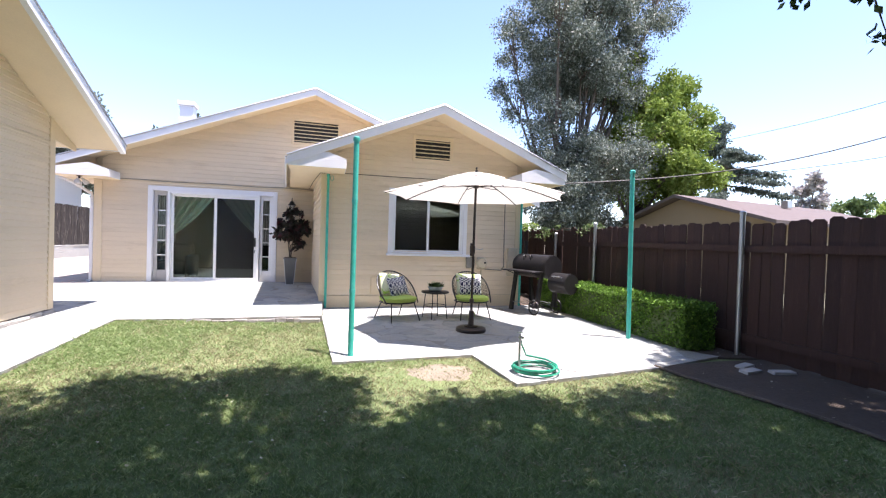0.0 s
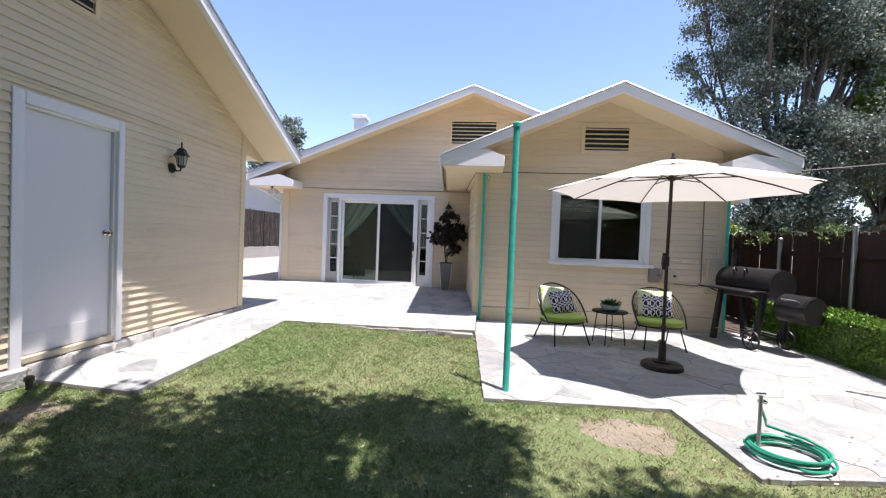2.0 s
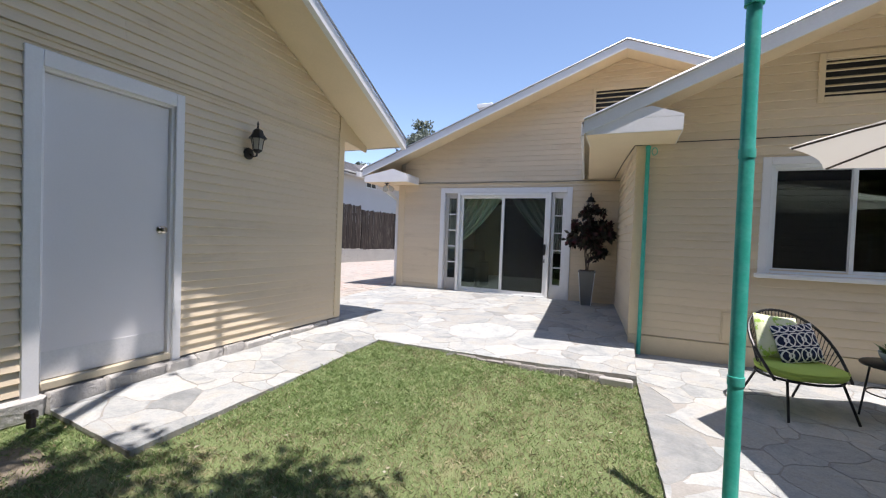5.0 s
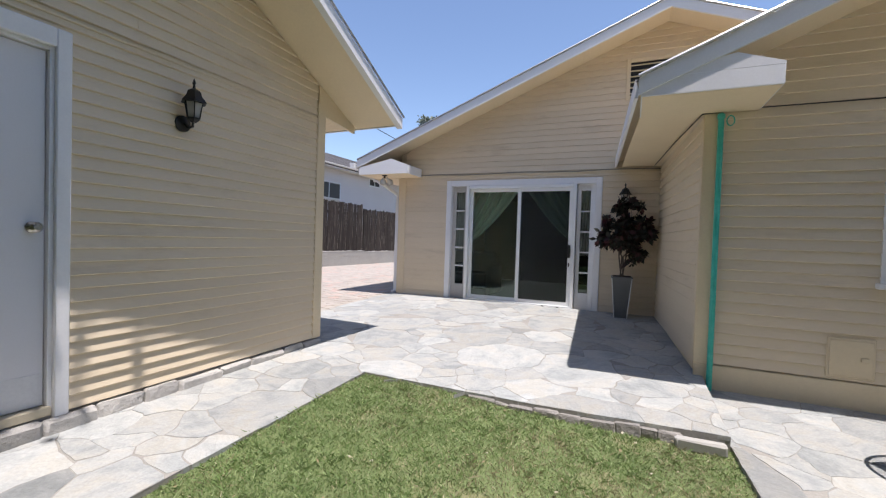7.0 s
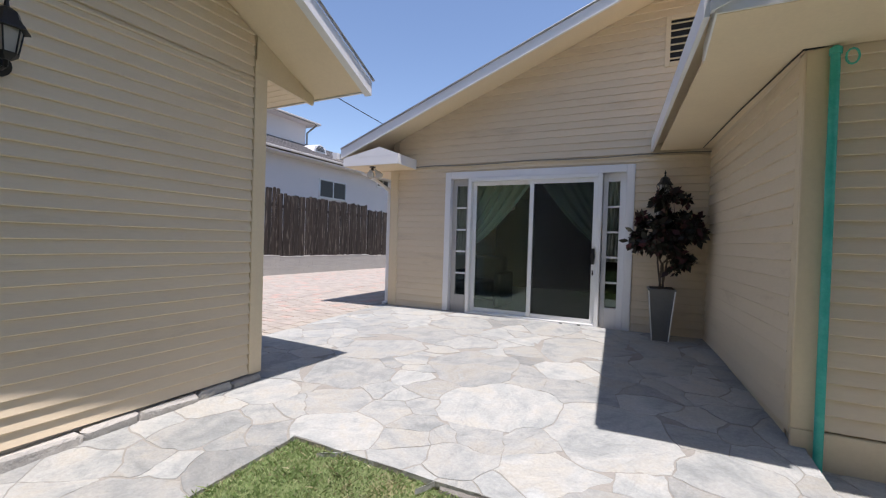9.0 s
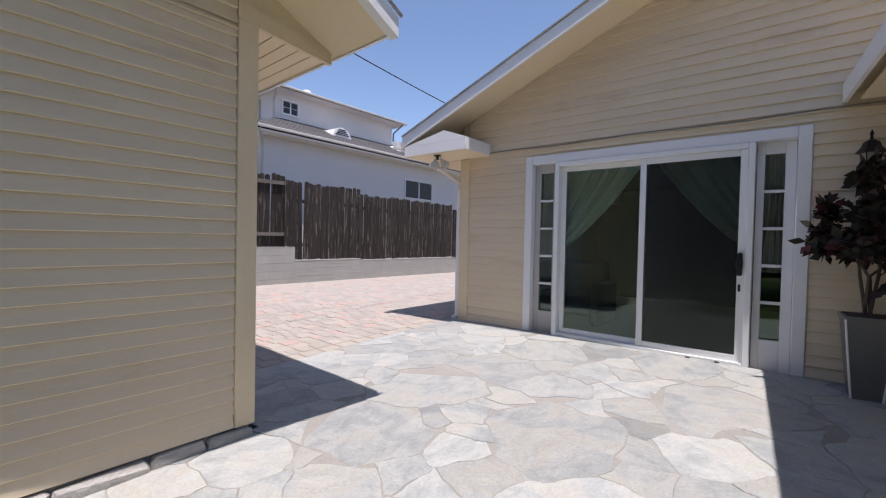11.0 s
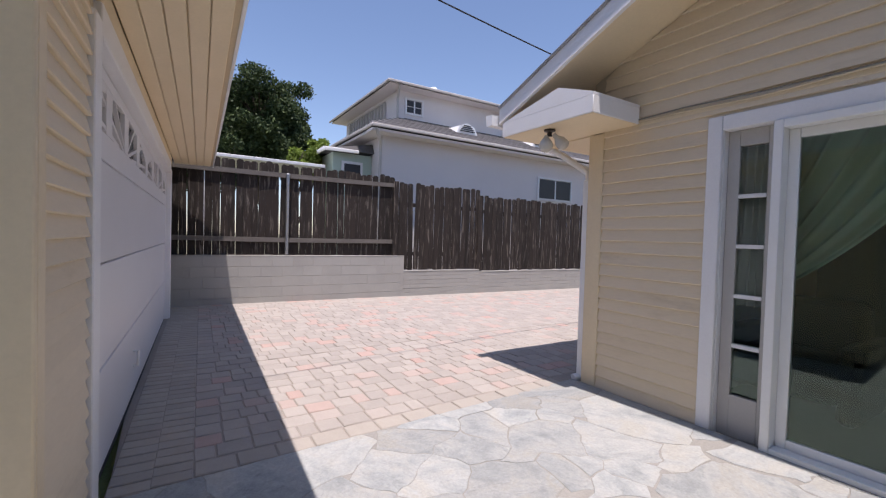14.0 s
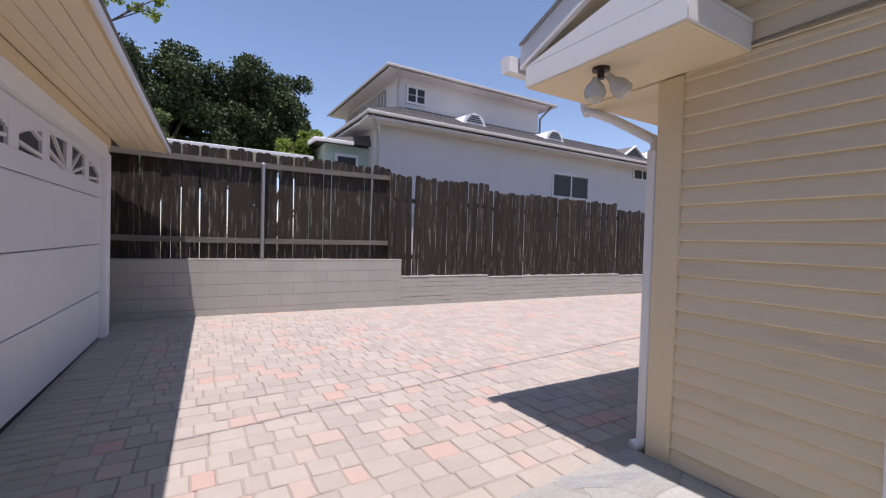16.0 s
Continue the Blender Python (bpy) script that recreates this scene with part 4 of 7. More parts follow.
def vent(name, label, x0, x1, z0, z1, y, slats, frame_w=0.06, axis=0):
    """A louvred gable vent: frame, dark backing and tilted slats."""
    m = Matrix.Identity(4) if axis == 0 else pose(GX, 0, 0, 0, 0, 90) @ pose(0, -y, 0)
    ob = thing(name, label, "gable vent", kind="structure")
    geo = Geo()
    w = frame_w
    for a in ((x0 - w, y - 0.035, z0 - w, x0, y + 0.02, z1 + w), (x1, y - 0.035, z0 - w, x1 + w, y + 0.02, z1 + w),
              (x0, y - 0.035, z1, x1, y + 0.02, z1 + w), (x0, y - 0.035, z0 - w, x1, y + 0.02, z0)):
        geo.box(*a, 0.004, m)
    part("vent_frame", geo, M_CREAM_TRIM, ob)
    part("backing", Geo().box(x0, y - 0.004, z0, x1, y + 0.012, z1, 0, m), M_CABLE, ob)
    for i in range(slats):
        zc_ = z0 + (z1 - z0) * (i + 0.5) / slats
        tilt = m @ pose((x0 + x1) / 2, y - 0.012, zc_, 38, 0, 0)
        part("slat", Geo().box(-(x1 - x0) / 2, -0.022, -0.006, (x1 - x0) / 2, 0.016, 0.006, 0.002, tilt), M_CREAM_TRIM, ob)
    return ob


vent("vent_main", "cream louvred attic vent with dark gaps in the house gable", -0.70, 0.36, 3.72, 4.25, MY, 6)
vent("vent_wing", "cream louvred attic vent with dark gaps in the wing gable", 1.805, 2.53, 3.01, 3.41, WY, 5)
# garage gable vent, on the wall that faces +x
ob = thing("vent_garage", "cream louvred attic vent in the garage gable", "gable vent", kind="structure")
part("vent_frame", Geo().box(GX, 4.50, 3.46, GX + 0.035, 4.56, 3.98, 0.004).box(GX, 5.21, 3.46, GX + 0.035, 5.27, 3.98, 0.004)
     .box(GX, 4.56, 3.46, GX + 0.035, 5.21, 3.51, 0.004).box(GX, 4.56, 3.93, GX + 0.035, 5.21, 3.98, 0.004), M_CREAM_TRIM, ob)
part("backing", Geo().box(GX - 0.01, 4.56, 3.51, GX + 0.005, 5.21, 3.93), M_CABLE, ob)
for i in range(5):
    part("slat", Geo().box(-0.018, -0.325, -0.006, 0.018, 0.325, 0.006, 0.002, pose(GX + 0.012, 4.885, 3.55 + 0.085 * i, 0, 38, 0)), M_CREAM_TRIM, ob)

# garage side door
door = thing("door_garage_side", "closed white flush door with white casing and a brass knob", "door", (GX, -0.07, 0), kind="structure")
part("slab", Geo().box(-0.075, 4.665, 0.225, -0.035, 5.565, 2.405, 0.004), M_WHITE_DOOR, door)
part("kick_panel", Geo().box(-0.036, 4.67, 0.23, -0.032, 5.56, 0.43, 0.001), M_GREY_WOOD_TRIM, door, "grey worn kick panel")
part("jamb", Geo().box(-0.15, 4.63, 0.20, 0.0, 4.662, 2.44, 0.003).box(-0.15, 5.568, 0.20, 0.0, 5.60, 2.44, 0.003)
     .box(-0.15, 4.662, 2.408, 0.0, 5.568, 2.44, 0.003), M_WHITE, door)
part("casing", Geo().box(0.0, 4.535, 0.10, 0.035, 4.64, 2.545, 0.006).box(0.0, 5.59, 0.14, 0.035, 5.668, 2.545, 0.006)
     .box(0.0, 4.64, 2.43, 0.035, 5.59, 2.545, 0.006), M_WHITE, door)
part("threshold", Geo().box(-0.15, 4.65, 0.165, 0.02, 5.585, 0.222, 0.006), M_TAN_BOX, door, "bare wooden threshold")
kn = part("knob", Geo().tube([(-0.035, 5.50, 1.33), (-0.02, 5.50, 1.33), (0.0, 5.50, 1.33), (0.01, 5.50, 1.33), (0.03, 5.50, 1.33), (0.045, 5.50, 1.33)],
                             [0.034, 0.034, 0.014, 0.024, 0.032, 0.018], 14), M_CHROME, door, "round brass knob")
# drip strip above the door, between the lower boards and the older gable boards
structure("trim_garage_band", Geo().box(GX + 0.018, GB, 2.615, GX + 0.031, GY - 0.10, 2.632, 0.003), M_CREAM_TRIM, "thin cream drip strip between lower and gable boards", "trim")
# dark kick at the bottom near end of the garage wall
g = Geo().box(GX + 0.006, GB, 0.03, GX + 0.022, 4.46, 0.165)
structure("trim_garage_skirt", g, M_GREY_BOX, "dark weathered skirt board at the wall foot", "skirt board")

# wide garage door: four sections, arched lights in the top one
gd = thing("door_garage_main", "closed white sectional garage door with sunburst windows", "garage door", (0, 0, 0), kind="structure")
gd.matrix_world = wall_front.matrix_world @ pose(0, GY - 8.02, 0)
X0, X1 = -10.02, -4.70
ZS = [0.16, 0.74, 1.33, 1.90, 2.40]
for i in range(3):
    part("section", Geo().box(X0, 7.94, ZS[i] + 0.004, X1, 7.985, ZS[i + 1] - 0.004, 0.006), M_WHITE_DOOR, gd)
top = part("section", Geo().box(X0, 7.94, ZS[3] + 0.004, X1, 7.985, 2.06, 0.004).box(X0, 7.94, 2.33, X1, 7.985, ZS[4], 0.004), M_WHITE_DOOR, gd)
n_l = 8
pitch_l = (X1 - X0) / n_l
bars = Geo()
edges = [X0]
for i in range(n_l):
    edges += [X0 + pitch_l * i + 0.09, X0 + pitch_l * (i + 1) - 0.09]
edges.append(X1)
for a, b in zip(edges[::2], edges[1::2]):
    bars.box(a, 7.94, 2.06, b, 7.985, 2.33, 0.003)
part("mullions", bars, M_WHITE_DOOR, top)
for i in range(n_l):
    a, b = X0 + pitch_l * i + 0.09, X0 + pitch_l * (i + 1) - 0.09
    part("pane", Geo().box(a, 7.95, 2.06, b, 7.958, 2.33), M_SCREEN, top, "dark glass")
    # two groups of four lights, each a half sunburst
    grp = i // 4
    cx = X0 + pitch_l * (grp * 4 + 2)
    fan = Geo()
    for k in range(7):
        w = math.pi * (k + 0.5) / 7
        d = Vector((math.cos(w) * 1.0, 0, math.sin(w) * 0.30))
        p, q = None, None
        for s in range(101):
            pt = Vector((cx, 0, 2.04)) + d * (s / 100 * 1.25)
            if a <= pt.x <= b and 2.06 <= pt.z <= 2.33:
                p = p or pt.copy()
                q = pt.copy()
        if p and q and (q - p).length > 0.05:
            side = Vector((0, 0, 1)) if abs(d.x) > abs(d.z) else Vector((1, 0, 0))
            h = side * 0.013
            fan.hexa([(v.x, yy, v.z) for yy in (7.956, 7.982) for v in (p - h, q - h, q + h, p + h)])
    # arched cover over the outer corners
    for k in range(10):
        u0, u1 = a + (b - a) * k / 10, a + (b - a) * (k + 1) / 10
        um = abs((u0 + u1) / 2 - cx) / (2 * pitch_l)
        arch = 2.08 + 0.25 * math.sqrt(max(0.0, 1 - um * um))
        if arch < 2.325:
            fan.box(u0, 7.954, arch, u1, 7.983, 2.33)
    if fan.v:
        part("sunburst", fan, M_WHITE_DOOR, top)
part("jamb", Geo().box(-4.705, 7.90, 0.12, -4.56, 8.055, 2.47, 0.006).box(-10.22, 7.90, 0.10, -10.015, 8.055, 2.47, 0.006)
     .box(-10.015, 7.90, 2.405, -4.705, 8.055, 2.56, 0.006), M_WHITE, gd)
part("header", Geo().box(-10.22, 8.022, 2.56, -4.56, 8.05, 2.68, 0.006), M_CREAM_TRIM, gd)
part("bottom_seal", Geo().box(X0, 7.94, 0.125, X1, 7.985, 0.162, 0.005), M_CABLE, gd)
part("lift_handle", Geo().tube([(-6.5, 7.985, 0.40), (-6.5, 8.02, 0.40), (-6.5, 8.02, 0.52), (-6.5, 7.985, 0.52)], 0.012, 8), M_VINYL, gd)

# ---- rooms behind the glass ----
g = Geo().box(-4.84, 11.76, 0.14, -0.02, 16.5, 0.18)
structure("floor_house_room", g, M_ROOM_FLOOR, "dark floor inside the house", "floor")
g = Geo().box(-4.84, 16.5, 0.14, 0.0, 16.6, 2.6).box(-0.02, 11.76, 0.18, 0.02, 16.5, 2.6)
structure("wall_house_room", g, M_ROOM_GLOOM, "inner walls of the house, near-black standing for room gloom", "wall")
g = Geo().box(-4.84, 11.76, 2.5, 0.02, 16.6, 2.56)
structure("ceiling_house_room", g, M_ROOM_GLOOM, "ceiling inside the house, near-black standing for room gloom", "ceiling")
g = Geo().box(0.19, 8.91, 0.1, 4.0, 12.6, 0.16)
structure("floor_wing_room", g, M_ROOM_FLOOR, "dark floor inside the wing", "floor")
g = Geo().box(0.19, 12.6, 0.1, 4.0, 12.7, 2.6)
structure("wall_wing_room", g, M_ROOM_GLOOM, "inner wall of the wing, near-black standing for room gloom", "wall")
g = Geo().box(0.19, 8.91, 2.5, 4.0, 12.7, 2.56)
structure("ceiling_wing_room", g, M_ROOM_GLOOM, "ceiling inside the wing, near-black standing for room gloom", "ceiling")


def curtain(name, label, x_in, x_out, z_top, z_tie, y, mat):
    """A curtain swept aside to a tie: pleats fan from the rod to the tie, then fall."""
    ob = thing(name, label, "curtain")
    geo, cols, rows = Geo(), 110, 22
    for j in range(rows + 1):
        f = j / rows
        for i in range(cols + 1):
            u = i / cols
            zt = z_top - (z_top - z_tie) * f
            xt = x_out + (x_in - x_out) * u * (1 - f) ** 0.85 + (x_in - x_out) * 0.12 * u * f
            zz = zt + (1 - u) * 0.0 - 0.10 * u * math.sin(math.pi * f)
            geo.v.append((xt, y + (0.045 * math.sin(u * 46 + 2 * math.sin(u * 9)) + 0.012 * math.sin(u * 101)) * (1 - 0.5 * f), zz))
    for j in range(rows):
        for i in range(cols):
            k = j * (cols + 1) + i
            geo.f.append((k, k + 1, k + cols + 2, k + cols + 1))
    part("swept_cloth", geo, mat, ob)
    low = Geo()
    for j in range(9):
        f = j / 8
        for i in range(25):
            u = i / 24
            low.v.append((x_out + (x_in - x_out) * (0.12 + 0.05 * f) * u, y + 0.03 * math.sin(u * 26), z_tie - (z_tie - 0.2) * f))
    for j in range(8):
        for i in range(24):
            k = j * 25 + i
            low.f.append((k, k + 1, k + 26, k + 25))
    part("hanging_cloth", low, mat, ob)
    return ob


curtain("curtain", "sage green curtain swept aside and tied", -2.50, -4.02, 2.27, 1.05, 11.82, M_CURTAIN)
curtain("curtain", "sage green curtain swept aside and tied", -2.36, -0.86, 2.27, 1.05, 11.82, M_CURTAIN)


def gathered_panel(x0, x1, z0, z1, y, mat):
    ob = thing("sidelight_curtain", "grey gathered sheer curtain inside a sidelight", "curtain", group="sidelight curtains")
    geo = Geo()
    for j in range(13):
        f = j / 12
        pinch = 1 - 0.25 * math.sin(math.pi * f) ** 2
        for i in range(37):
            u = i / 36
            xm = (x0 + x1) / 2
            geo.v.append((xm + (x1 - x0) * (u - 0.5) * pinch, y + 0.024 * math.sin(u * 32 + 3 * f + math.sin(u * 11)), z1 - (z1 - z0) * f))
    for j in range(12):
        for i in range(36):
            k = j * 37 + i
            geo.f.append((k, k + 1, k + 38, k + 37))
    part("cloth", geo, mat, ob)


gathered_panel(-3.74, -3.43, 1.12, 2.28, 11.712, M_SHEER)
gathered_panel(-1.45, -1.15, 1.12, 2.28, 11.712, M_SHEER)
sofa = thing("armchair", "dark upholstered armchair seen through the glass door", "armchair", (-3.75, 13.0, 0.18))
part("seat", Geo().box(-0.4, -0.35, 0.12, 0.4, 0.4, 0.45, 0.05), M_ROOM_GLOOM, sofa)
part("backrest", Geo().box(-0.4, 0.3, 0.3, 0.4, 0.5, 0.9, 0.06), M_ROOM_GLOOM, sofa)
part("armrest", Geo().box(-0.52, -0.35, 0.0, -0.38, 0.45, 0.62, 0.04), M_ROOM_GLOOM, sofa)
part("armrest", Geo().box(0.38, -0.35, 0.0, 0.52, 0.45, 0.62, 0.04), M_ROOM_GLOOM, sofa)

# ---- fences and block wall ----
def picket(w, h, t, cut, rng):
    """A dog-eared fence board standing on its base."""
    a = [(-w / 2, 0), (w / 2, 0), (w / 2, h - cut), (w / 2 - cut, h), (-w / 2 + cut, h), (-w / 2, h - cut)]
    return Geo().hull([(p, o, q) for o in (-t / 2, t / 2) for p, q in a],
                      [(0, 1, 2, 3, 4, 5), (6, 7, 8, 9, 10, 11)] + [(i, (i + 1) % 6, 6 + (i + 1) % 6, 6 + i) for i in range(6)])


def picket_run(parent, x, y0, y1, z, h, width, gap, mat, rng, jitter=0.02, lean=0.6):
    meshes = [picket(width * s, h * q, 0.019, 0.03, rng).mesh("picket", False) for s, q in ((1, 1), (0.985, 1.012), (1.01, 0.99), (0.975, 1.0))]
    for me in meshes:
        me.materials.append(mat)
    y = y0 + width / 2
    while y < y1:
        ob = part("picket", rng.choice(meshes), mat, parent)
        ob.matrix_local = pose(x + rng.uniform(-0.006, 0.006), y, z + rng.uniform(-jitter, jitter), 0, rng.uniform(-lean, lean), 90 + rng.uniform(-2, 2)) @ pose(0, 0, 0, 0, rng.uniform(-lean, lean), 0)
        y += width + gap * rng.uniform(0.2, 1.9)


def rail(geo, x, y0, y1, z, w=0.04, h=0.09, sag=0.02):
    n = 8
    for i in range(n):
        a, b = y0 + (y1 - y0) * i / n, y0 + (y1 - y0) * (i + 1) / n
        za_, zb_ = (z - sag * math.sin(math.pi * k / n) for k in (i, i + 1))
        geo.hexa([(x, a, za_), (x + w, a, za_), (x + w, b, zb_), (x, b, zb_), (x, a, za_ + h), (x + w, a, za_ + h), (x + w, b, zb_ + h), (x, b, zb_ + h)])
    return geo


rng = random.Random(11)
fence = thing("fence", "weathered dark wooden picket fence on a block wall", "fence", kind="structure")
picket_run(fence, -11.22, 7.0, 12.60, 1.08, 1.82, 0.128, 0.004, M_FENCE_L, rng, 0.02)
part("rail", rail(Geo(), -11.21, 7.0, 12.6, 2.66, 0.05), M_RAIL, fence)
part("rail", rail(Geo(), -11.21, 7.0, 12.6, 1.37, 0.05), M_RAIL, fence)
part("post", Geo().tube([(-11.14, 10.17, 1.11), (-11.14, 10.17, 2.70)], 0.033, 12).lathe([(0.042, 0), (0.042, 0.03), (0.02, 0.05)], -11.14, 10.17, 2.68, 12), M_STEEL, fence, "galvanised steel post")
part("post", Geo().box(-11.22, 12.50, 1.10, -11.13, 12.62, 2.80, 0.006), M_FENCE_L, fence)
RUNS = ((12.64, 14.93, 0.755, 2.03, 0.75), (14.97, 19.50, 0.71, 1.94, 0.705), (19.55, 30.0, 0.665, 1.84, 0.66))
for y0, y1, z, h, low in RUNS:
    picket_run(fence, -11.19, y0, y1, z, h, 0.126, 0.010, M_FENCE_L, rng, 0.02)
    part("rail", rail(Geo(), -11.25, y0, y1, z + 0.35), M_FENCE_L, fence)
    part("rail", rail(Geo(), -11.25, y0, y1, z + 1.5), M_FENCE_L, fence)
for y in (14.95, 19.53, 22.5, 26.5):
    part("post", Geo().box(-11.21, y - 0.05, 0.72 if y < 19 else 0.67, -11.135, y + 0.05, 2.62 if y < 19 else 2.50, 0.006), M_FENCE_L, fence)

g = Geo().box(-11.30, 6.9, 0.0, -11.145, 12.79, 1.075)
for y0, y1, low in ((12.79, 14.97, 0.72), (14.97, 19.55, 0.675), (19.55, 30.0, 0.63)):
    g.box(-11.30, y0, 0.0, -11.145, y1, low)
wall_block = structure("wall_block", g, M_BLOCK, "low painted concrete block retaining wall", "block wall")


def block_mesh(l, h, d=0.05):
    me = Geo().box(0, -l / 2, 0, d, l / 2, h, 0.0025).mesh("block", False)
    me.materials.append(M_BLOCK)
    return me


cut = {}


def lay_course(y0, y1, z, h, first, wobble):
    """One course of blocks from y0 to y1; the end blocks are cut to fit."""
    y, l = y0, first
    while y < y1 - 0.02:
        e = min(y1, y + l)
        key = (round(e - y, 3), h)
        if key not in cut:
            cut[key] = block_mesh(key[0] - 0.001, h)
        part("block", cut[key], M_BLOCK, wall_block).location = (-11.171 + rng.uniform(-wobble, wobble), (y + e) / 2, z)
        y, l = e, 0.4


for row in range(5):
    lay_course(6.9, 12.79, 0.075 + 0.2 * row, 0.196, 0.4 if row % 2 else 0.2, 0.0005)
for y0, y1, low in ((12.79, 14.97, 0.72), (14.97, 19.55, 0.675), (19.55, 24.0, 0.63)):
    for row in range(6):
        lay_course(y0, y1, low - 0.098 * (row + 1), 0.094, 0.4 if row % 2 else 0.2, 0.003)
g = Geo().box(-11.30, 6.9, 1.075, -11.118, 12.795, 1.09, 0.004).box(-11.30, 12.795, 0.72, -11.115, 14.97, 0.748, 0.006)
g.box(-11.30, 14.97, 0.675, -11.115, 19.55, 0.703, 0.006).box(-11.30, 19.55, 0.63, -11.115, 30.0, 0.658, 0.006)
structure("trim_block_cap", g, M_BLOCK, "mortar cap on the block wall", "wall cap")

fence_r = thing("fence_side", "dark brown wooden picket fence with steel posts", "fence", kind="structure")
picket_run(fence_r, FENCE_R, -6.4, 15.0, 0.02, 1.71, 0.142, 0.001, M_FENCE_R, rng, 0.018)
for y0 in (-6.4, -2.0, 2.4, 6.8):
    for z in (0.22, 1.36):
        part("rail", rail(Geo(), FENCE_R - 0.055, y0, y0 + 4.4, z), M_FENCE_R, fence_r)
for y, h in ((1.4, 1.80), (4.53, 1.82), (7.62, 1.78), (9.1, 1.60), (11.5, 1.7)):
    part("post", Geo().tube([(FENCE_R - 0.09, y, 0.0), (FENCE_R - 0.09, y, h)], 0.032, 12).lathe([(0.04, 0), (0.04, 0.03), (0.02, 0.05)], FENCE_R - 0.09, y, h, 12), M_STEEL, fence_r, "galvanised steel post")
fence_b = thing("fence_back", "dark brown wooden fence closing the back of the yard", "fence", kind="structure")
part("boards", Geo().box(-14, -6.52, 0, 5.4, -6.46, 1.75), M_FENCE_R, fence_b)

# ---- teal poles ----
def teal_pole(x, y, h, r, lean=(0, 0), z=0.02, eye_bolt=False, label="teal painted steel pole standing on the patio"):
    ob = thing("pole", label, "pole", (x, y, z), group="teal poles")
    top_p = Vector((lean[0], lean[1], h))
    part("shaft", Geo().tube([Vector((0, 0, 0)), top_p * 0.5, top_p], r, 14), M_TEAL, ob)
    part("cap", Geo().tube([top_p, top_p + Vector((0, 0, 0.035)), top_p + Vector((0, 0, 0.05))], [r * 1.3, r * 1.3, r * 0.7], 14), M_TEAL, ob)
    if eye_bolt:
        ring = [Vector((0.07 + 0.03 * math.cos(a), -0.005, h - 0.03 + 0.045 * math.sin(a))) for a in [i * math.pi / 6 for i in range(12)]]
        part("eye_bolt", Geo().tube(ring, 0.006, 6, closed=True), M_TEAL, ob)
    else:
        for f in (0.30, 0.72):
            c = top_p * f
            part("collar", Geo().tube([c - Vector((0, 0, 0.02)), c + Vector((0, 0, 0.02))], r * 1.12, 14), M_TEAL, ob)
    return ob


teal_pole(0.40, 5.19, 2.46, 0.031, (0.012, 0.12))
teal_pole(4.40, 5.53, 2.40, 0.031, (-0.05, -0.02))
teal_pole(0.13, 8.67, 2.50, 0.024, (0.0, 0.02), eye_bolt=True, label="thin teal pole fixed against the siding")
teal_pole(4.16, 8.67, 2.40, 0.024, (0.0, 0.02), label="thin teal pole at the wing corner")


# ---- umbrella ----
um = thing("patio_umbrella", "open cream canvas patio umbrella on a dark bronze pole", "umbrella", (2.24, 6.32, 0.022))
R, RIM, APEX, NP = 1.37, 2.02, 2.30, 8
part("base_plate", Geo().lathe([(0.225, 0), (0.23, 0.015), (0.22, 0.05), (0.20, 0.062), (0.10, 0.066), (0.06, 0.072)], seg=36), M_BRONZE, um)
part("base_collar", Geo().lathe([(0.10, 0.066), (0.10, 0.085), (0.045, 0.09), (0.036, 0.30), (0.03, 0.31)], seg=20), M_BRONZE, um)
part("pole", Geo().tube([(0, 0, 0.06), (0.0, 0, 1.2), (0.01, 0, APEX + 0.05)], 0.019, 14), M_BRONZE, um)
part("joint", Geo().lathe([(0.022, 0), (0.034, 0.01), (0.034, 0.06), (0.022, 0.07)], 0, 0, 0.42, 14), M_BRONZE, um)
crank = part("crank_housing", Geo().box(-0.05, -0.035, 1.16, 0.02, 0.035, 1.29, 0.012).tube([(-0.02, 0, 1.13), (-0.02, 0, 1.32)], 0.03, 12), M_BRONZE, um)
part("crank_handle", Geo().tube([(0.02, -0.01, 1.235), (0.08, -0.01, 1.235), (0.10, -0.01, 1.23), (0.15, -0.01, 1.24)], 0.007, 8), M_STEEL, crank)
cx, cz = 0.01, APEX
PH = radians(-6)
canopy, rings = Geo(), 8
corner = [(math.cos(PH + 2 * math.pi * k / NP), math.sin(PH + 2 * math.pi * k / NP)) for k in range(NP)]


def canopy_point(k, u, f):
    """Panel k, across u, out f: ribs arch gently, cloth sags between them."""
    a, b = corner[k], corner[(k + 1) % NP]
    sag = 4 * u * (1 - u)
    r = R * f * (1 - 0.035 * sag * f)
    x = (a[0] * (1 - u) + b[0] * u) * r
    y = (a[1] * (1 - u) + b[1] * u) * r
    z = APEX + 0.03 - (APEX + 0.03 - RIM) * (0.55 * f + 0.45 * f * f) - 0.035 * sag * f * (1 - f * 0.6) + 0.02 * sag * f * f
    return (cx + x, y, z)


for k in range(NP):
    cols = 8
    base = len(canopy.v)
    for j in range(rings + 1):
        for i in range(cols + 1):
            canopy.v.append(canopy_point(k, i / cols, 0.09 + 0.91 * j / rings))
    for j in range(rings):
        for i in range(cols):
            q = base + j * (cols + 1) + i
            canopy.f.append((q, q + cols + 1, q + cols + 2, q + 1))
can = part("canopy", canopy, M_CANVAS, um)
cap = Geo()
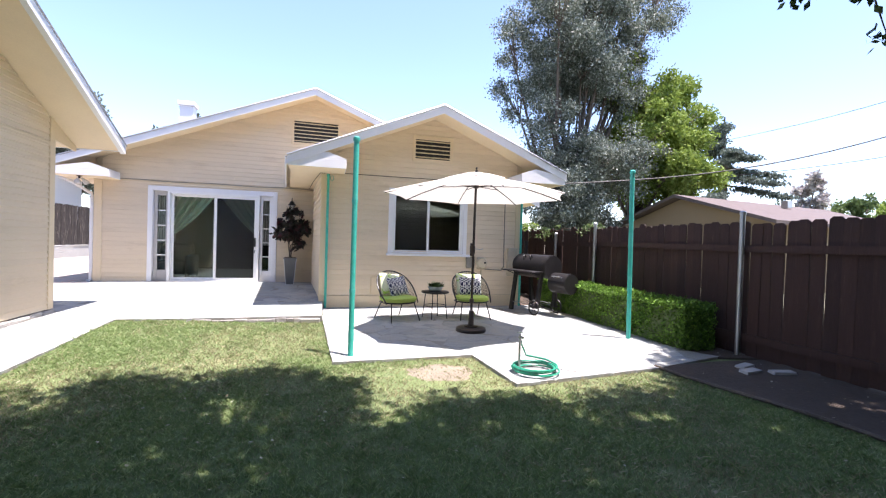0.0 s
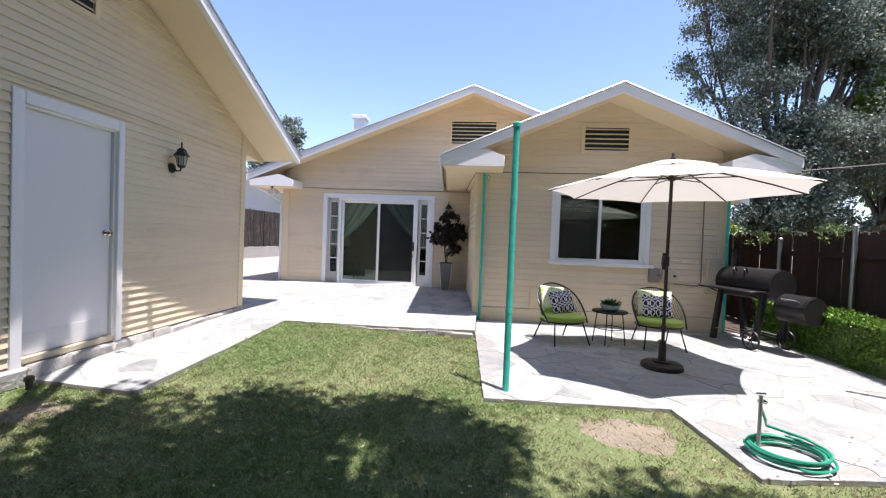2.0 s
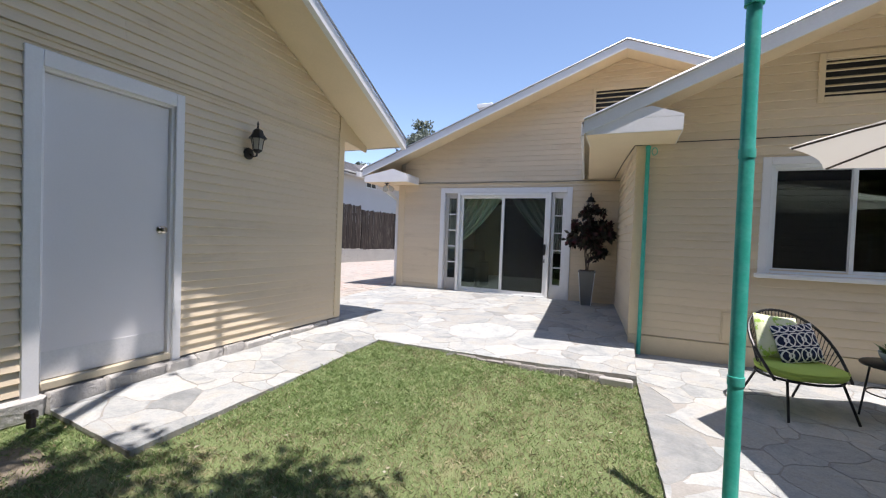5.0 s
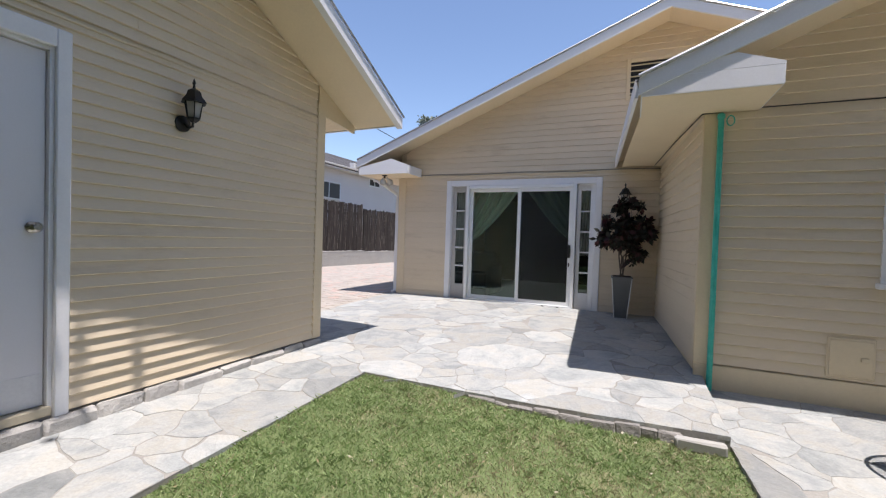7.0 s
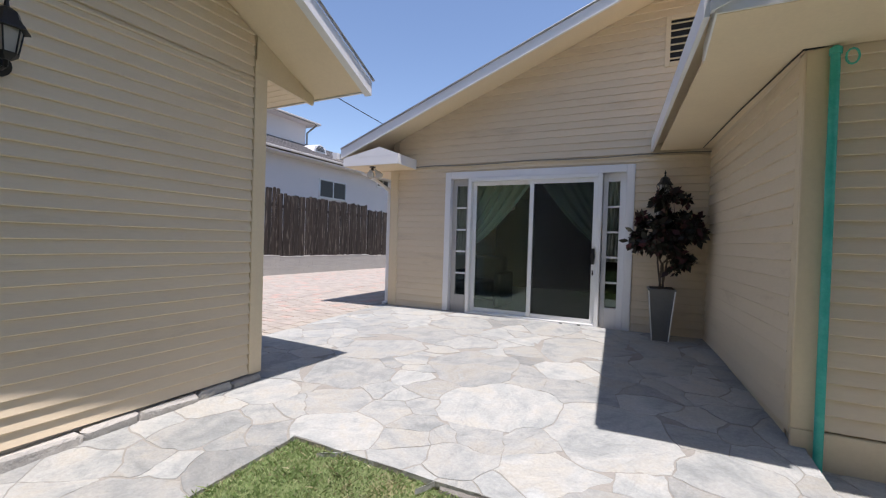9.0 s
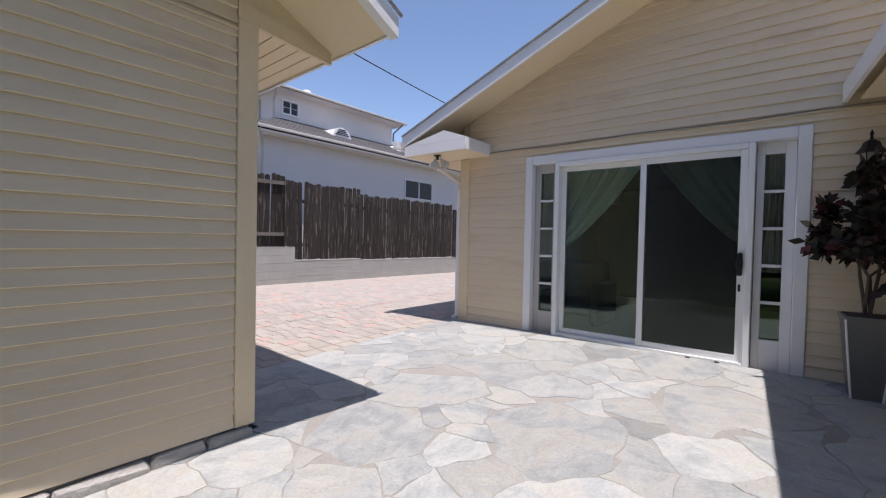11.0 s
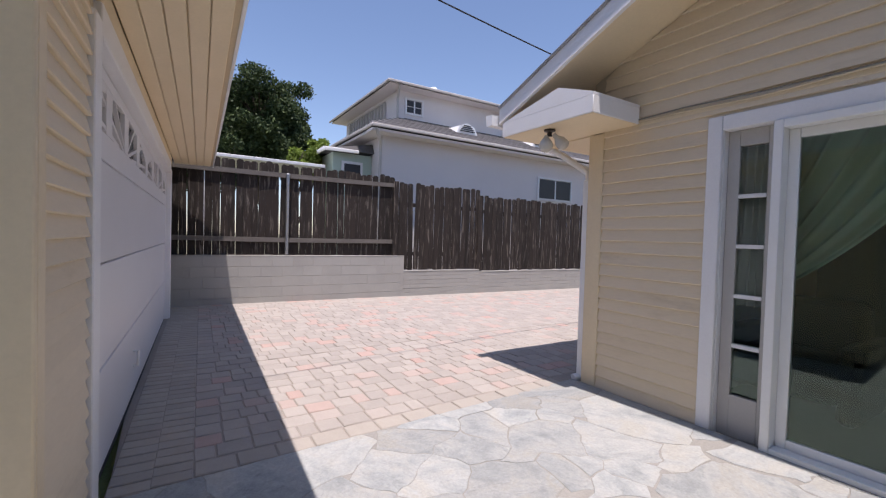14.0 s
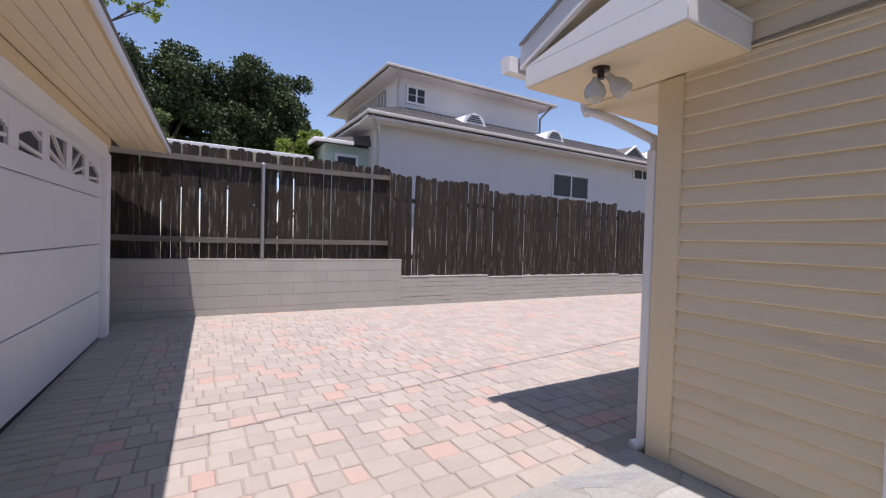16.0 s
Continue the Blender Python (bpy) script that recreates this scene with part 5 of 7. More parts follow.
for k in range(NP):
    base = len(cap.v)
    for j in range(4):
        for i in range(7):
            p = Vector(canopy_point(k, i / 6, 0.02 + 0.33 * j / 3))
            cap.v.append((p.x, p.y, p.z + 0.055 - 0.035 * (j / 3) ** 2))
    for j in range(3):
        for i in range(6):
            q = base + j * 7 + i
            cap.f.append((q, q + 7, q + 8, q + 1))
part("vent_cap", cap, M_CANVAS, can)
part("finial", Geo().lathe([(0.03, 0), (0.025, 0.02), (0.012, 0.05), (0.018, 0.07), (0.004, 0.085)], cx, 0, APEX + 0.075, 12), M_BRONZE, um)
hub = part("hub", Geo().lathe([(0.03, 0), (0.045, 0.01), (0.045, 0.05), (0.03, 0.06)], cx, 0, 2.14, 14), M_BRONZE, um)
for k in range(NP):
    pts = [Vector(canopy_point(k, 0.0, f)) - Vector((0, 0, 0.014)) for f in (0.03, 0.25, 0.5, 0.75, 0.985)]
    rib = part("rib", Geo().tube(pts, 0.008, 6), M_BRONZE, um)
    part("strut", Geo().tube([Vector((cx, 0, 2.17)) + Vector((corner[k][0], corner[k][1], 0)) * 0.04, pts[2]], 0.007, 6), M_BRONZE, rib)


# ---- chairs with cushions, table ----
def cushion_mesh(w, d, h, power=3.0, n=16, sag=0.0):
    """A stuffed cushion lying flat, centred, with pinched rims."""
    geo = Geo()
    for s in (1, -1):
        base = len(geo.v)
        for j in range(n + 1):
            for i in range(n + 1):
                u, v = 2 * i / n - 1, 2 * j / n - 1
                f = max(0.0, (1 - abs(u) ** power) * (1 - abs(v) ** power)) ** 0.5
                geo.v.append((u * w / 2 * (1 - 0.04 * (1 - abs(v)) * abs(u)), v * d / 2 * (1 - 0.04 * (1 - abs(u)) * abs(v)), s * h / 2 * f))
        for j in range(n):
            for i in range(n):
                q = base + j * (n + 1) + i
                f4 = (q, q + 1, q + n + 2, q + n + 1)
                geo.f.append(f4 if s > 0 else f4[::-1])
    return geo


def round_cushion(rx, ry, h, z):
    prof = [(0.0, 1.0), (0.55, 0.99), (0.85, 0.93), (0.96, 0.78), (1.0, 0.5), (0.97, 0.2), (0.9, 0.0), (0.0, 0.0)]
    geo = Geo()
    seg = 32
    for r, q in prof:
        for k in range(seg):
            a = 2 * math.pi * k / seg
            c, s = math.cos(a), math.sin(a)
            e = (abs(c) ** 2.6 + abs(s) ** 2.6) ** (-1 / 2.6)
            geo.v.append((rx * r * e * c, ry * r * e * s, z + h * q))
    for i in range(len(prof) - 1):
        for k in range(seg):
            l = (k + 1) % seg
            geo.f.append((i * seg + k, (i + 1) * seg + k, (i + 1) * seg + l, i * seg + l))
    return geo


def lounge_chair():
    """A steel hoop chair facing -y: seat ring, leaning back hoop, cords, four legs."""
    ob = thing("patio_chair", "black steel hoop-back patio chair with corded sides", "chair", group="patio chairs")
    ring = [Vector((0.30 * math.cos(a), -0.02 + 0.275 * math.sin(a), 0.30)) for a in [2 * math.pi * i / 28 for i in range(28)]]
    part("seat_ring", Geo().tube(ring, 0.011, 8, closed=True), M_BLACK, ob)
    back = []
    for i in range(25):
        a = math.pi * (-0.10 + 1.20 * i / 24)
        f = math.sin(math.pi * i / 24)
        back.append(Vector((0.345 * math.cos(a) * (0.92 + 0.16 * f), -0.18 + 0.50 * f ** 0.9, 0.29 + 0.50 * f ** 0.85)))
    part("back_hoop", Geo().tube(back, 0.012, 8), M_BLACK, ob)
    for i in range(4, 45):
        p = back[i // 2].lerp(back[i // 2 + 1], 0.5 * (i % 2))
        f = i / 48
        a = math.pi * (-0.05 + 1.10 * f)
        q = Vector((0.27 * math.cos(a), -0.02 + 0.26 * math.sin(a), 0.30))
        part("cord", Geo().tube([p, q], 0.0035, 5), M_BLACK, ob)
    for sx, sy, ex, ey in ((-1, -1, 0.27, -0.30), (1, -1, 0.27, -0.30), (-1, 1, 0.24, 0.33), (1, 1, 0.24, 0.33)):
        part("leg", Geo().tube([(sx * 0.215, 0.17 * sy - 0.02, 0.30), (sx * ex, ey, 0.0)], 0.010, 8), M_BLACK, ob)
    part("cross_bar", Geo().tube([(-0.215, -0.19, 0.30), (0.215, -0.19, 0.30)], 0.009, 8), M_BLACK, ob)
    part("cross_bar", Geo().tube([(-0.215, 0.15, 0.30), (0.215, 0.15, 0.30)], 0.009, 8), M_BLACK, ob)
    return ob


def seat_cushion():
    ob = thing("seat_cushion", "lime green round seat cushion on a patio chair", "cushion", group="seat cushions")
    part("pad", round_cushion(0.295, 0.275, 0.085, 0.0), M_LIME, ob)
    part("piping", Geo().tube([(0.294 * math.cos(a) * (abs(math.cos(a)) ** 2.6 + abs(math.sin(a)) ** 2.6) ** (-1 / 2.6),
                                0.274 * math.sin(a) * (abs(math.cos(a)) ** 2.6 + abs(math.sin(a)) ** 2.6) ** (-1 / 2.6), 0.062)
                               for a in [2 * math.pi * i / 36 for i in range(36)]], 0.005, 5, closed=True), M_LIME, ob)
    return ob


def pillow(w, h, t, mat, name, label):
    ob = thing(name, label, "pillow")
    geo = cushion_mesh(w, h, t)
    geo.v = [(x, z, y) for x, y, z in geo.v]
    geo.f = [f[::-1] for f in geo.f]
    part("cover", geo, mat, ob)
    return ob


chair = lounge_chair()
chairs = [pose(1.29, 7.38, 0.024, 0, 0, 21), pose(2.62, 7.42, 0.024, 0, 0, -2)]
chair.matrix_world = chairs[0]
copy_thing(chair, chairs[1])
cush = seat_cushion()
cush.matrix_world = chairs[0] @ pose(0, -0.03, 0.311)
copy_thing(cush, chairs[1] @ pose(0, -0.03, 0.311))
pw = pillow(0.40, 0.38, 0.13, M_LIME_WHITE, "pillow_plain", "white and lime square pillow leaning on a chair back")
pw.matrix_world = chairs[0] @ pose(-0.05, 0.16, 0.575, -22, 6, 4)
pp = pillow(0.36, 0.33, 0.12, M_PATTERN, "pillow_patterned", "navy pillow with a white lattice pattern")
pp.matrix_world = chairs[0] @ pose(0.035, 0.055, 0.545, -24, -6, 2)
copy_thing(pw, chairs[1] @ pose(0.0, 0.16, 0.575, -20, 2, 0)).scale = (1.18, 1, 1)
copy_thing(pp, chairs[1] @ pose(0.0, 0.06, 0.545, -24, 2, 0)).scale = (1.12, 1, 1)

tb = thing("side_table", "small round black metal side table", "table", (1.96, 7.42, 0.024))
part("tabletop", Geo().lathe([(0.235, 0), (0.24, 0.006), (0.24, 0.02), (0.232, 0.026)], 0, 0, 0.44, 36), M_BLACK, tb)
for k in range(4):
    a = math.pi / 4 + k * math.pi / 2 + 0.3
    part("leg", Geo().tube([(0.17 * math.cos(a), 0.17 * math.sin(a), 0.44), (0.22 * math.cos(a), 0.22 * math.sin(a), 0)], 0.008, 8), M_BLACK, tb)
part("brace_ring", Geo().tube([(0.19 * math.cos(a), 0.19 * math.sin(a), 0.22) for a in [2 * math.pi * i / 24 for i in range(24)]], 0.006, 6, closed=True), M_BLACK, tb)
bw = thing("planter_bowl", "pale ceramic bowl planted with succulents on the side table", "planter", (1.96, 7.42, 0.491))
part("bowl", Geo().lathe([(0.075, 0), (0.09, 0.008), (0.125, 0.05), (0.135, 0.085), (0.127, 0.085), (0.11, 0.07)], seg=28), M_BOWL, bw)
suc = Geo()
rs = random.Random(3)
for _ in range(130):
    a, rr, el = rs.uniform(0, 6.28), rs.uniform(0, 0.10), rs.uniform(0.2, 1.3)
    o = Vector((rr * math.cos(a), rr * math.sin(a), 0.07))
    d = Vector((math.cos(a) * math.cos(el), math.sin(a) * math.cos(el), math.sin(el))) * rs.uniform(0.05, 0.12)
    s = Vector((-math.sin(a), math.cos(a), 0)) * 0.014
    suc.hull([o - s * 0.4, o + s * 0.4, o + d * 0.6 + s, o + d * 0.6 - s, o + d, o + d * 0.5 + Vector((0, 0, 0.008)), o + d * 0.5 - Vector((0, 0, 0.006))],
             [(0, 1, 5), (1, 2, 5), (2, 4, 5), (4, 3, 5), (3, 0, 5), (0, 1, 6), (1, 2, 6), (2, 4, 6), (4, 3, 6), (3, 0, 6)])
part("leaves", suc, M_LEAF_SUCCULENT, bw)
toy = thing("ball_toy", "small lime plastic toy on the patio under a chair", "toy", (2.68, 7.46, 0.024))
part("ring", Geo().tube([(0.035 * math.cos(a), 0, 0.045 + 0.035 * math.sin(a)) for a in [2 * math.pi * i / 16 for i in range(16)]], 0.011, 8, closed=True), M_LIME, toy)


# ---- offset smoker grill ----
gr = thing("smoker_grill", "black steel barrel smoker grill with side firebox on wheels", "grill", (4.17, 7.98, 0.022), 16)


def barrel(geo, y0, y1, r, z, x=0.0, a0=0.0, a1=360.0, seg=28, close=True):
    """A drum along y, or a shell of it between two angles."""
    n = max(3, int(seg * (a1 - a0) / 360))
    full = a1 - a0 >= 359
    cnt = n if full else n + 1
    base = len(geo.v)
    for y in (y0, y1):
        for k in range(cnt):
            a = radians(a0 + (a1 - a0) * k / n)
            geo.v.append((x + r * math.cos(a), y, z + r * math.sin(a)))
    for k in range(n):
        l = (k + 1) % cnt
        geo.f.append((base + k, base + cnt + k, base + cnt + l, base + l))
    if close:
        geo.f.append(tuple(base + k for k in range(cnt)))
        geo.f.append(tuple(base + cnt + k for k in range(cnt))[::-1])
    return geo


part("drum", barrel(Geo(), -0.47, 0.45, 0.225, 0.90), M_GRILL, gr)
lid = part("lid", barrel(Geo(), -0.45, 0.43, 0.234, 0.90, 0, 20, 190), M_GRILL, gr)
for y in (-0.06, 0.12):
    part("lid_handle", Geo().tube([(-0.16, y - 0.0, 1.07), (-0.205, y, 1.13), (-0.225, y, 1.10), (-0.215, y, 1.02)], 0.012, 8), M_BLACK, lid)
part("shelf", Geo().box(-0.52, -0.44, 0.80, -0.22, 0.46, 0.825, 0.006), M_GRILL, gr)
for y in (-0.3, 0.3):
    part("shelf_bracket", Geo().tube([(-0.48, y, 0.80), (-0.2, y, 0.70)], 0.01, 6), M_GRILL, gr)
fb = part("firebox", barrel(Geo(), -0.88, -0.46, 0.185, 0.615, 0.05), M_GRILL, gr)
part("firebox_lid", barrel(Geo(), -0.86, -0.48, 0.193, 0.615, 0.05, 15, 165), M_GRILL, fb)
part("firebox_handle", Geo().tube([(-0.10, -0.78, 0.73), (-0.15, -0.78, 0.75), (-0.15, -0.58, 0.75), (-0.10, -0.58, 0.73)], 0.009, 6), M_STEEL, fb)
part("chimney_pipe", Geo().tube([(0.05, 0.36, 1.05), (0.05, 0.36, 1.38)], 0.04, 14).tube([(0.05, 0.36, 1.38), (0.05, 0.36, 1.40)], 0.055, 14), M_GRILL, gr)
for x, y, ex in ((-0.19, 0.36, -0.30), (0.19, 0.36, 0.27), (-0.19, -0.36, -0.30), (0.19, -0.36, 0.17)):
    lo = 0.0 if y > 0 else 0.12
    part("leg", Geo().hexa([(ex - 0.03, y - 0.04, lo), (ex + 0.03, y - 0.04, lo), (ex + 0.03, y + 0.04, lo), (ex - 0.03, y + 0.04, lo),
                            (x - 0.03, y - 0.03, 0.80), (x + 0.03, y - 0.03, 0.80), (x + 0.03, y + 0.03, 0.80), (x - 0.03, y + 0.03, 0.80)]), M_GRILL, gr)
for x in (-0.37, 0.22):
    wh = part("wheel", Geo().tube([(x, -0.36 + 0.128 * math.cos(a), 0.138 + 0.128 * math.sin(a)) for a in [2 * math.pi * i / 22 for i in range(22)]], 0.014, 6, closed=True), M_GRILL, gr)
    part("axle_hub", Geo().tube([(x - 0.02, -0.36, 0.138), (x + 0.02, -0.36, 0.138)], 0.02, 10), M_GRILL, wh)
    for k in range(6):
        a = math.pi * k / 3
        part("spoke", Geo().tube([(x, -0.36, 0.138), (x, -0.36 + 0.125 * math.cos(a), 0.138 + 0.125 * math.sin(a))], 0.005, 5), M_GRILL, wh)
part("axle", Geo().tube([(-0.39, -0.36, 0.138), (0.24, -0.36, 0.138)], 0.009, 8), M_GRILL, gr)
part("lower_rack", Geo().tube([(-0.29, -0.36, 0.17), (-0.29, 0.36, 0.17)], 0.008, 6).tube([(0.26, -0.36, 0.17), (0.26, 0.36, 0.17)], 0.008, 6)
     .tube([(-0.12, -0.36, 0.17), (-0.12, 0.36, 0.17)], 0.006, 6).tube([(0.06, -0.36, 0.17), (0.06, 0.36, 0.17)], 0.006, 6), M_STEEL, gr)

# ---- hose and standpipe ----
hs = thing("garden_hose", "coiled green garden hose lying on the patio", "hose", (2.22, 4.26, 0.022))
pts = []
rs = random.Random(9)
for i in range(190):
    a = i * 0.20
    turn = a / (2 * math.pi)
    r = 0.235 - 0.012 * math.sin(turn * 2.1) - 0.02 * (turn % 1.7)
    pts.append(Vector((r * math.cos(a) + 0.012 * math.sin(turn * 1.3), r * 0.92 * math.sin(a) + 0.015 * math.cos(turn * 1.9), 0.016 + 0.019 * (turn * 0.72) * (0.85 + 0.15 * math.sin(a * 0.5)))))
part("coil", Geo().tube(pts, 0.0092, 7), M_HOSE, hs)
end = pts[-1]
part("lead", Geo().tube([end, end + Vector((-0.05, 0.06, 0.02)), Vector((0.05, 0.30, 0.10)), Vector((-0.05, 0.16, 0.20)), Vector((-0.13, 0.08, 0.30)), Vector((-0.155, 0.05, 0.345))], 0.0105, 7), M_HOSE, hs)
st = thing("standpipe", "short steel garden standpipe with a brass tap", "tap", (2.06, 4.30, 0.022))
part("pipe", Geo().tube([(0, 0, 0), (0, 0, 0.40)], 0.012, 10), M_STEEL, st)
part("tap", Geo().tube([(-0.01, 0.0, 0.36), (0.02, 0.01, 0.36), (0.05, 0.03, 0.345)], 0.014, 10), M_CHROME, st)
part("tap_handle", Geo().tube([(-0.03, 0, 0.415), (0.03, 0, 0.415)], 0.007, 8), M_CHROME, st)
sb = thing("sprinkler_stub", "rusty capped pipe stub standing in the lawn", "pipe", (-3.56, 4.42, 0.03))
part("pipe", Geo().lathe([(0.025, 0), (0.025, 0.06), (0.035, 0.065), (0.035, 0.10), (0.02, 0.11)], seg=12), M_BARK, sb)
for i, (x, y, r) in enumerate(((4.75, 4.02, 20), (4.62, 3.85, 12), (4.95, 3.75, -10))):
    pl = thing("stone_slab", "pale broken flat stone lying on the dirt", "stone", (x, y, 0.02), r, group="broken stones")
    part("slab", Geo().hexa([(-0.14, -0.05, 0), (0.13, -0.06, 0), (0.15, 0.05, 0), (-0.12, 0.06, 0), (-0.13, -0.045, 0.03), (0.12, -0.055, 0.03), (0.14, 0.045, 0.03), (-0.11, 0.055, 0.03)]), M_BLOCK, pl)

# ---- wall lanterns ----
def lantern(at, turn, label):
    """A coach lantern; the wall is behind it, at y = 0, and it faces -y."""
    ob = thing("wall_lantern", label, "wall lamp", at, turn, group="wall lanterns")
    part("wall_plate", Geo().tube([(0, 0.0, 0), (0, -0.015, 0), (0, -0.03, 0)], [0.062, 0.062, 0.03], 18), M_BLACK, ob)
    part("arm", Geo().tube([(0, -0.02, 0.0), (0, -0.07, -0.035), (0, -0.12, -0.03), (0, -0.13, 0.02)], 0.010, 8), M_BLACK, ob)
    c = (0, -0.13)
    part("cup", Geo().lathe([(0.02, 0.0), (0.045, 0.02), (0.05, 0.035)], *c, 0.0, 6), M_BLACK, ob)
    part("glass", Geo().lathe([(0.042, 0.035), (0.062, 0.15)], *c, 0.0, 6), M_LANTERN_GLASS, ob, "seeded glass")
    for k in range(6):
        a = math.pi * k / 3
        part("rib", Geo().tube([(0.045 * math.cos(a), c[1] + 0.045 * math.sin(a), 0.03), (0.066 * math.cos(a), c[1] + 0.066 * math.sin(a), 0.155)], 0.004, 5), M_BLACK, ob)
    part("roof", Geo().lathe([(0.095, 0.15), (0.09, 0.162), (0.06, 0.20), (0.05, 0.235), (0.03, 0.25), (0.012, 0.26), (0.008, 0.29), (0.014, 0.30), (0.003, 0.335)], *c, 0.0, 6), M_BLACK, ob)
    return ob


lantern((GX + 0.02, 6.32, 2.17), 90, "black coach lantern with seeded glass on the garage siding")
lantern((-0.70, MY - 0.02, 1.98), 0, "black coach lantern above the potted tree")

# double flood lamp under the house eave return
fl = thing("flood_lamp", "pair of bare flood bulbs on a ceiling socket", "outdoor lamp", (-4.96, 11.13, 2.515))
part("socket", Geo().lathe([(0.05, 0), (0.05, -0.015), (0.02, -0.02), (0.022, -0.06)], seg=14), M_BRONZE, fl)
for dx, dy, dz in ((-0.05, -0.06, -0.11), (0.09, 0.05, -0.12)):
    d = Vector((dx, dy, dz))
    if dx < 0:
        part("bulb", Geo().lathe([(0.016, 0.0), (0.024, -0.02), (0.05, -0.05), (0.062, -0.085), (0.05, -0.125), (0.02, -0.145)], -0.02, -0.02, -0.05, 16), M_BULB, fl, "round clear bulb")
        continue
    part("bulb", Geo().tube([d * 0.35, d * 0.6, d * 0.9, d * 1.25, d * 1.4], [0.018, 0.022, 0.05, 0.055, 0.03], 14), M_BULB, fl)

# gutter and downspout at the house corner
gt = thing("gutter", "white rain gutter and downspout at the house corner", "gutter", kind="structure")
prof = [(-0.04, 0.04), (-0.13, 0.05), (-0.14, 0.03), (-0.12, -0.06), (-0.04, -0.06)]
gg = Geo()
gx, gz = -5.49, 2.70
for y in (10.92, 22.0):
    gg.v += [(gx + a, y, gz + b) for a, b in prof]
gg.f += [(i, i + 1, 6 + i, 5 + i) for i in range(4)] + [(4, 0, 5, 9), (0, 1, 2, 3, 4), (9, 8, 7, 6, 5)]
part("trough", gg, M_WHITE, gt)
part("outlet", Geo().tube([(-5.58, 11.72, 2.66), (-5.58, 11.72, 2.56), (-5.55, 11.72, 2.50)], 0.045, 12), M_WHITE, gt)
part("elbow", Geo().tube([(-5.57, 11.72, 2.53), (-5.32, 11.72, 2.40), (-4.98, 11.68, 2.19), (-4.95, 11.66, 2.10)], 0.032, 12), M_WHITE, gt)
part("downspout", Geo().box(-4.985, 11.61, 0.24, -4.91, 11.70, 2.12, 0.012), M_WHITE, gt)
part("shoe", Geo().tube([(-4.945, 11.655, 0.30), (-4.955, 11.64, 0.24), (-4.975, 11.57, 0.225)], 0.042, 12), M_WHITE, gt)

# service boxes, conduit and wires on the wing
def metal_box(name, label, x0, x1, z0, z1, d, mat):
    ob = thing(name, label, "electrical box", ((x0 + x1) / 2, WY - 0.018, z0))
    w, h = (x1 - x0) / 2, z1 - z0
    part("body", Geo().box(-w, -d, 0, w, 0, h, 0.008), mat, ob)
    part("cover", Geo().box(-w * 0.9, -d - 0.008, h * 0.06, w * 0.9, -d, h * 0.94, 0.004), mat, ob)
    part("latch", Geo().box(w * 0.4, -d - 0.02, h * 0.45, w * 0.7, -d - 0.008, h * 0.55, 0.002), M_BLACK if d > 0.02 else mat, ob)


metal_box("outlet_box", "small grey weatherproof box below the window sill", 2.94, 3.12, 0.82, 1.05, 0.06, M_GREY_BOX)
gm = thing("utility_meter", "round tan painted meter beside the grey box", "meter", (3.27, WY - 0.02, 0.92))
part("base_plate", Geo().box(-0.085, -0.03, -0.13, 0.085, 0.0, 0.13, 0.012), M_TAN_BOX, gm)
part("drum", Geo().tube([(0, -0.02, 0.01), (0, -0.09, 0.01), (0, -0.12, 0.01), (0, -0.13, 0.01)], [0.115, 0.115, 0.10, 0.06], 24), M_TAN_BOX, gm)
part("dial", Geo().box(0.03, -0.138, 0.0, 0.075, -0.122, 0.035, 0.004), M_BLACK, gm)
part("pipe", Geo().tube([(0.0, -0.05, -0.11), (0.0, -0.05, -0.22), (0.0, -0.03, -0.60)], 0.014, 8), M_TAN_BOX, gm)
metal_box("service_panel", "tall cream service panel near the wing corner", 3.86, 4.08, 0.66, 1.26, 0.09, M_TAN_BOX)
metal_box("access_panel", "cream painted flush access panel low on the siding", 0.98, 1.30, 0.28, 0.62, 0.012, M_CREAM_TRIM)
cw = thing("conduit", "thin grey conduit running down the wing wall", "conduit")
part("pipe", Geo().tube([(3.78, WY - 0.035, 2.56), (3.79, WY - 0.035, 0.85), (3.74, WY - 0.035, 0.78), (3.36, WY - 0.035, 0.80)], 0.011, 8), M_GREY_BOX, cw)
wr = thing("wall_cable", "dark cable stapled along the wall under the gable", "cable", group="wall cables")
part("cable", Geo().tube([(-0.30, 11.45, 2.575), (-0.16, 9.9, 2.57), (-0.04, 8.85, 2.572), (-0.02, WY - 0.045, 2.575), (0.30, WY - 0.04, 2.60), (1.2, WY - 0.032, 2.602), (2.4, WY - 0.032, 2.612), (3.9, WY - 0.03, 2.60)], 0.006, 6), M_CABLE, wr)
wr = thing("wall_cable", "pair of cables sagging along the house wall above the door", "cable", group="wall cables")
for k in range(2):
    part("cable", Geo().tube([(MX + 0.1 + (0.06 - 0.09) * k, MY - 0.035, 2.545 - 0.02 * k)] + [(MX + 0.35 + 0.5 * i, MY - 0.036, 2.55 - 0.022 * k + 0.012 * math.sin(i * 1.9 + k)) for i in range(10)], 0.006, 6), M_CREAM_TRIM if k else M_GREY_BOX, wr)
wr = thing("overhead_cable", "black service cable strung between the two roofs", "cable")
pts = []
for i in range(21):
    f = i / 20
    pts.append((-5.45 - 1.35 * f, 5.9 + 12.1 * f, 4.12 - 0.13 * f - 0.16 * math.sin(math.pi * f)))
part("cable", Geo().tube(pts, 0.008, 6), M_CABLE, wr)
wr = thing("power_line", "black power lines running over the side fence", "cable")


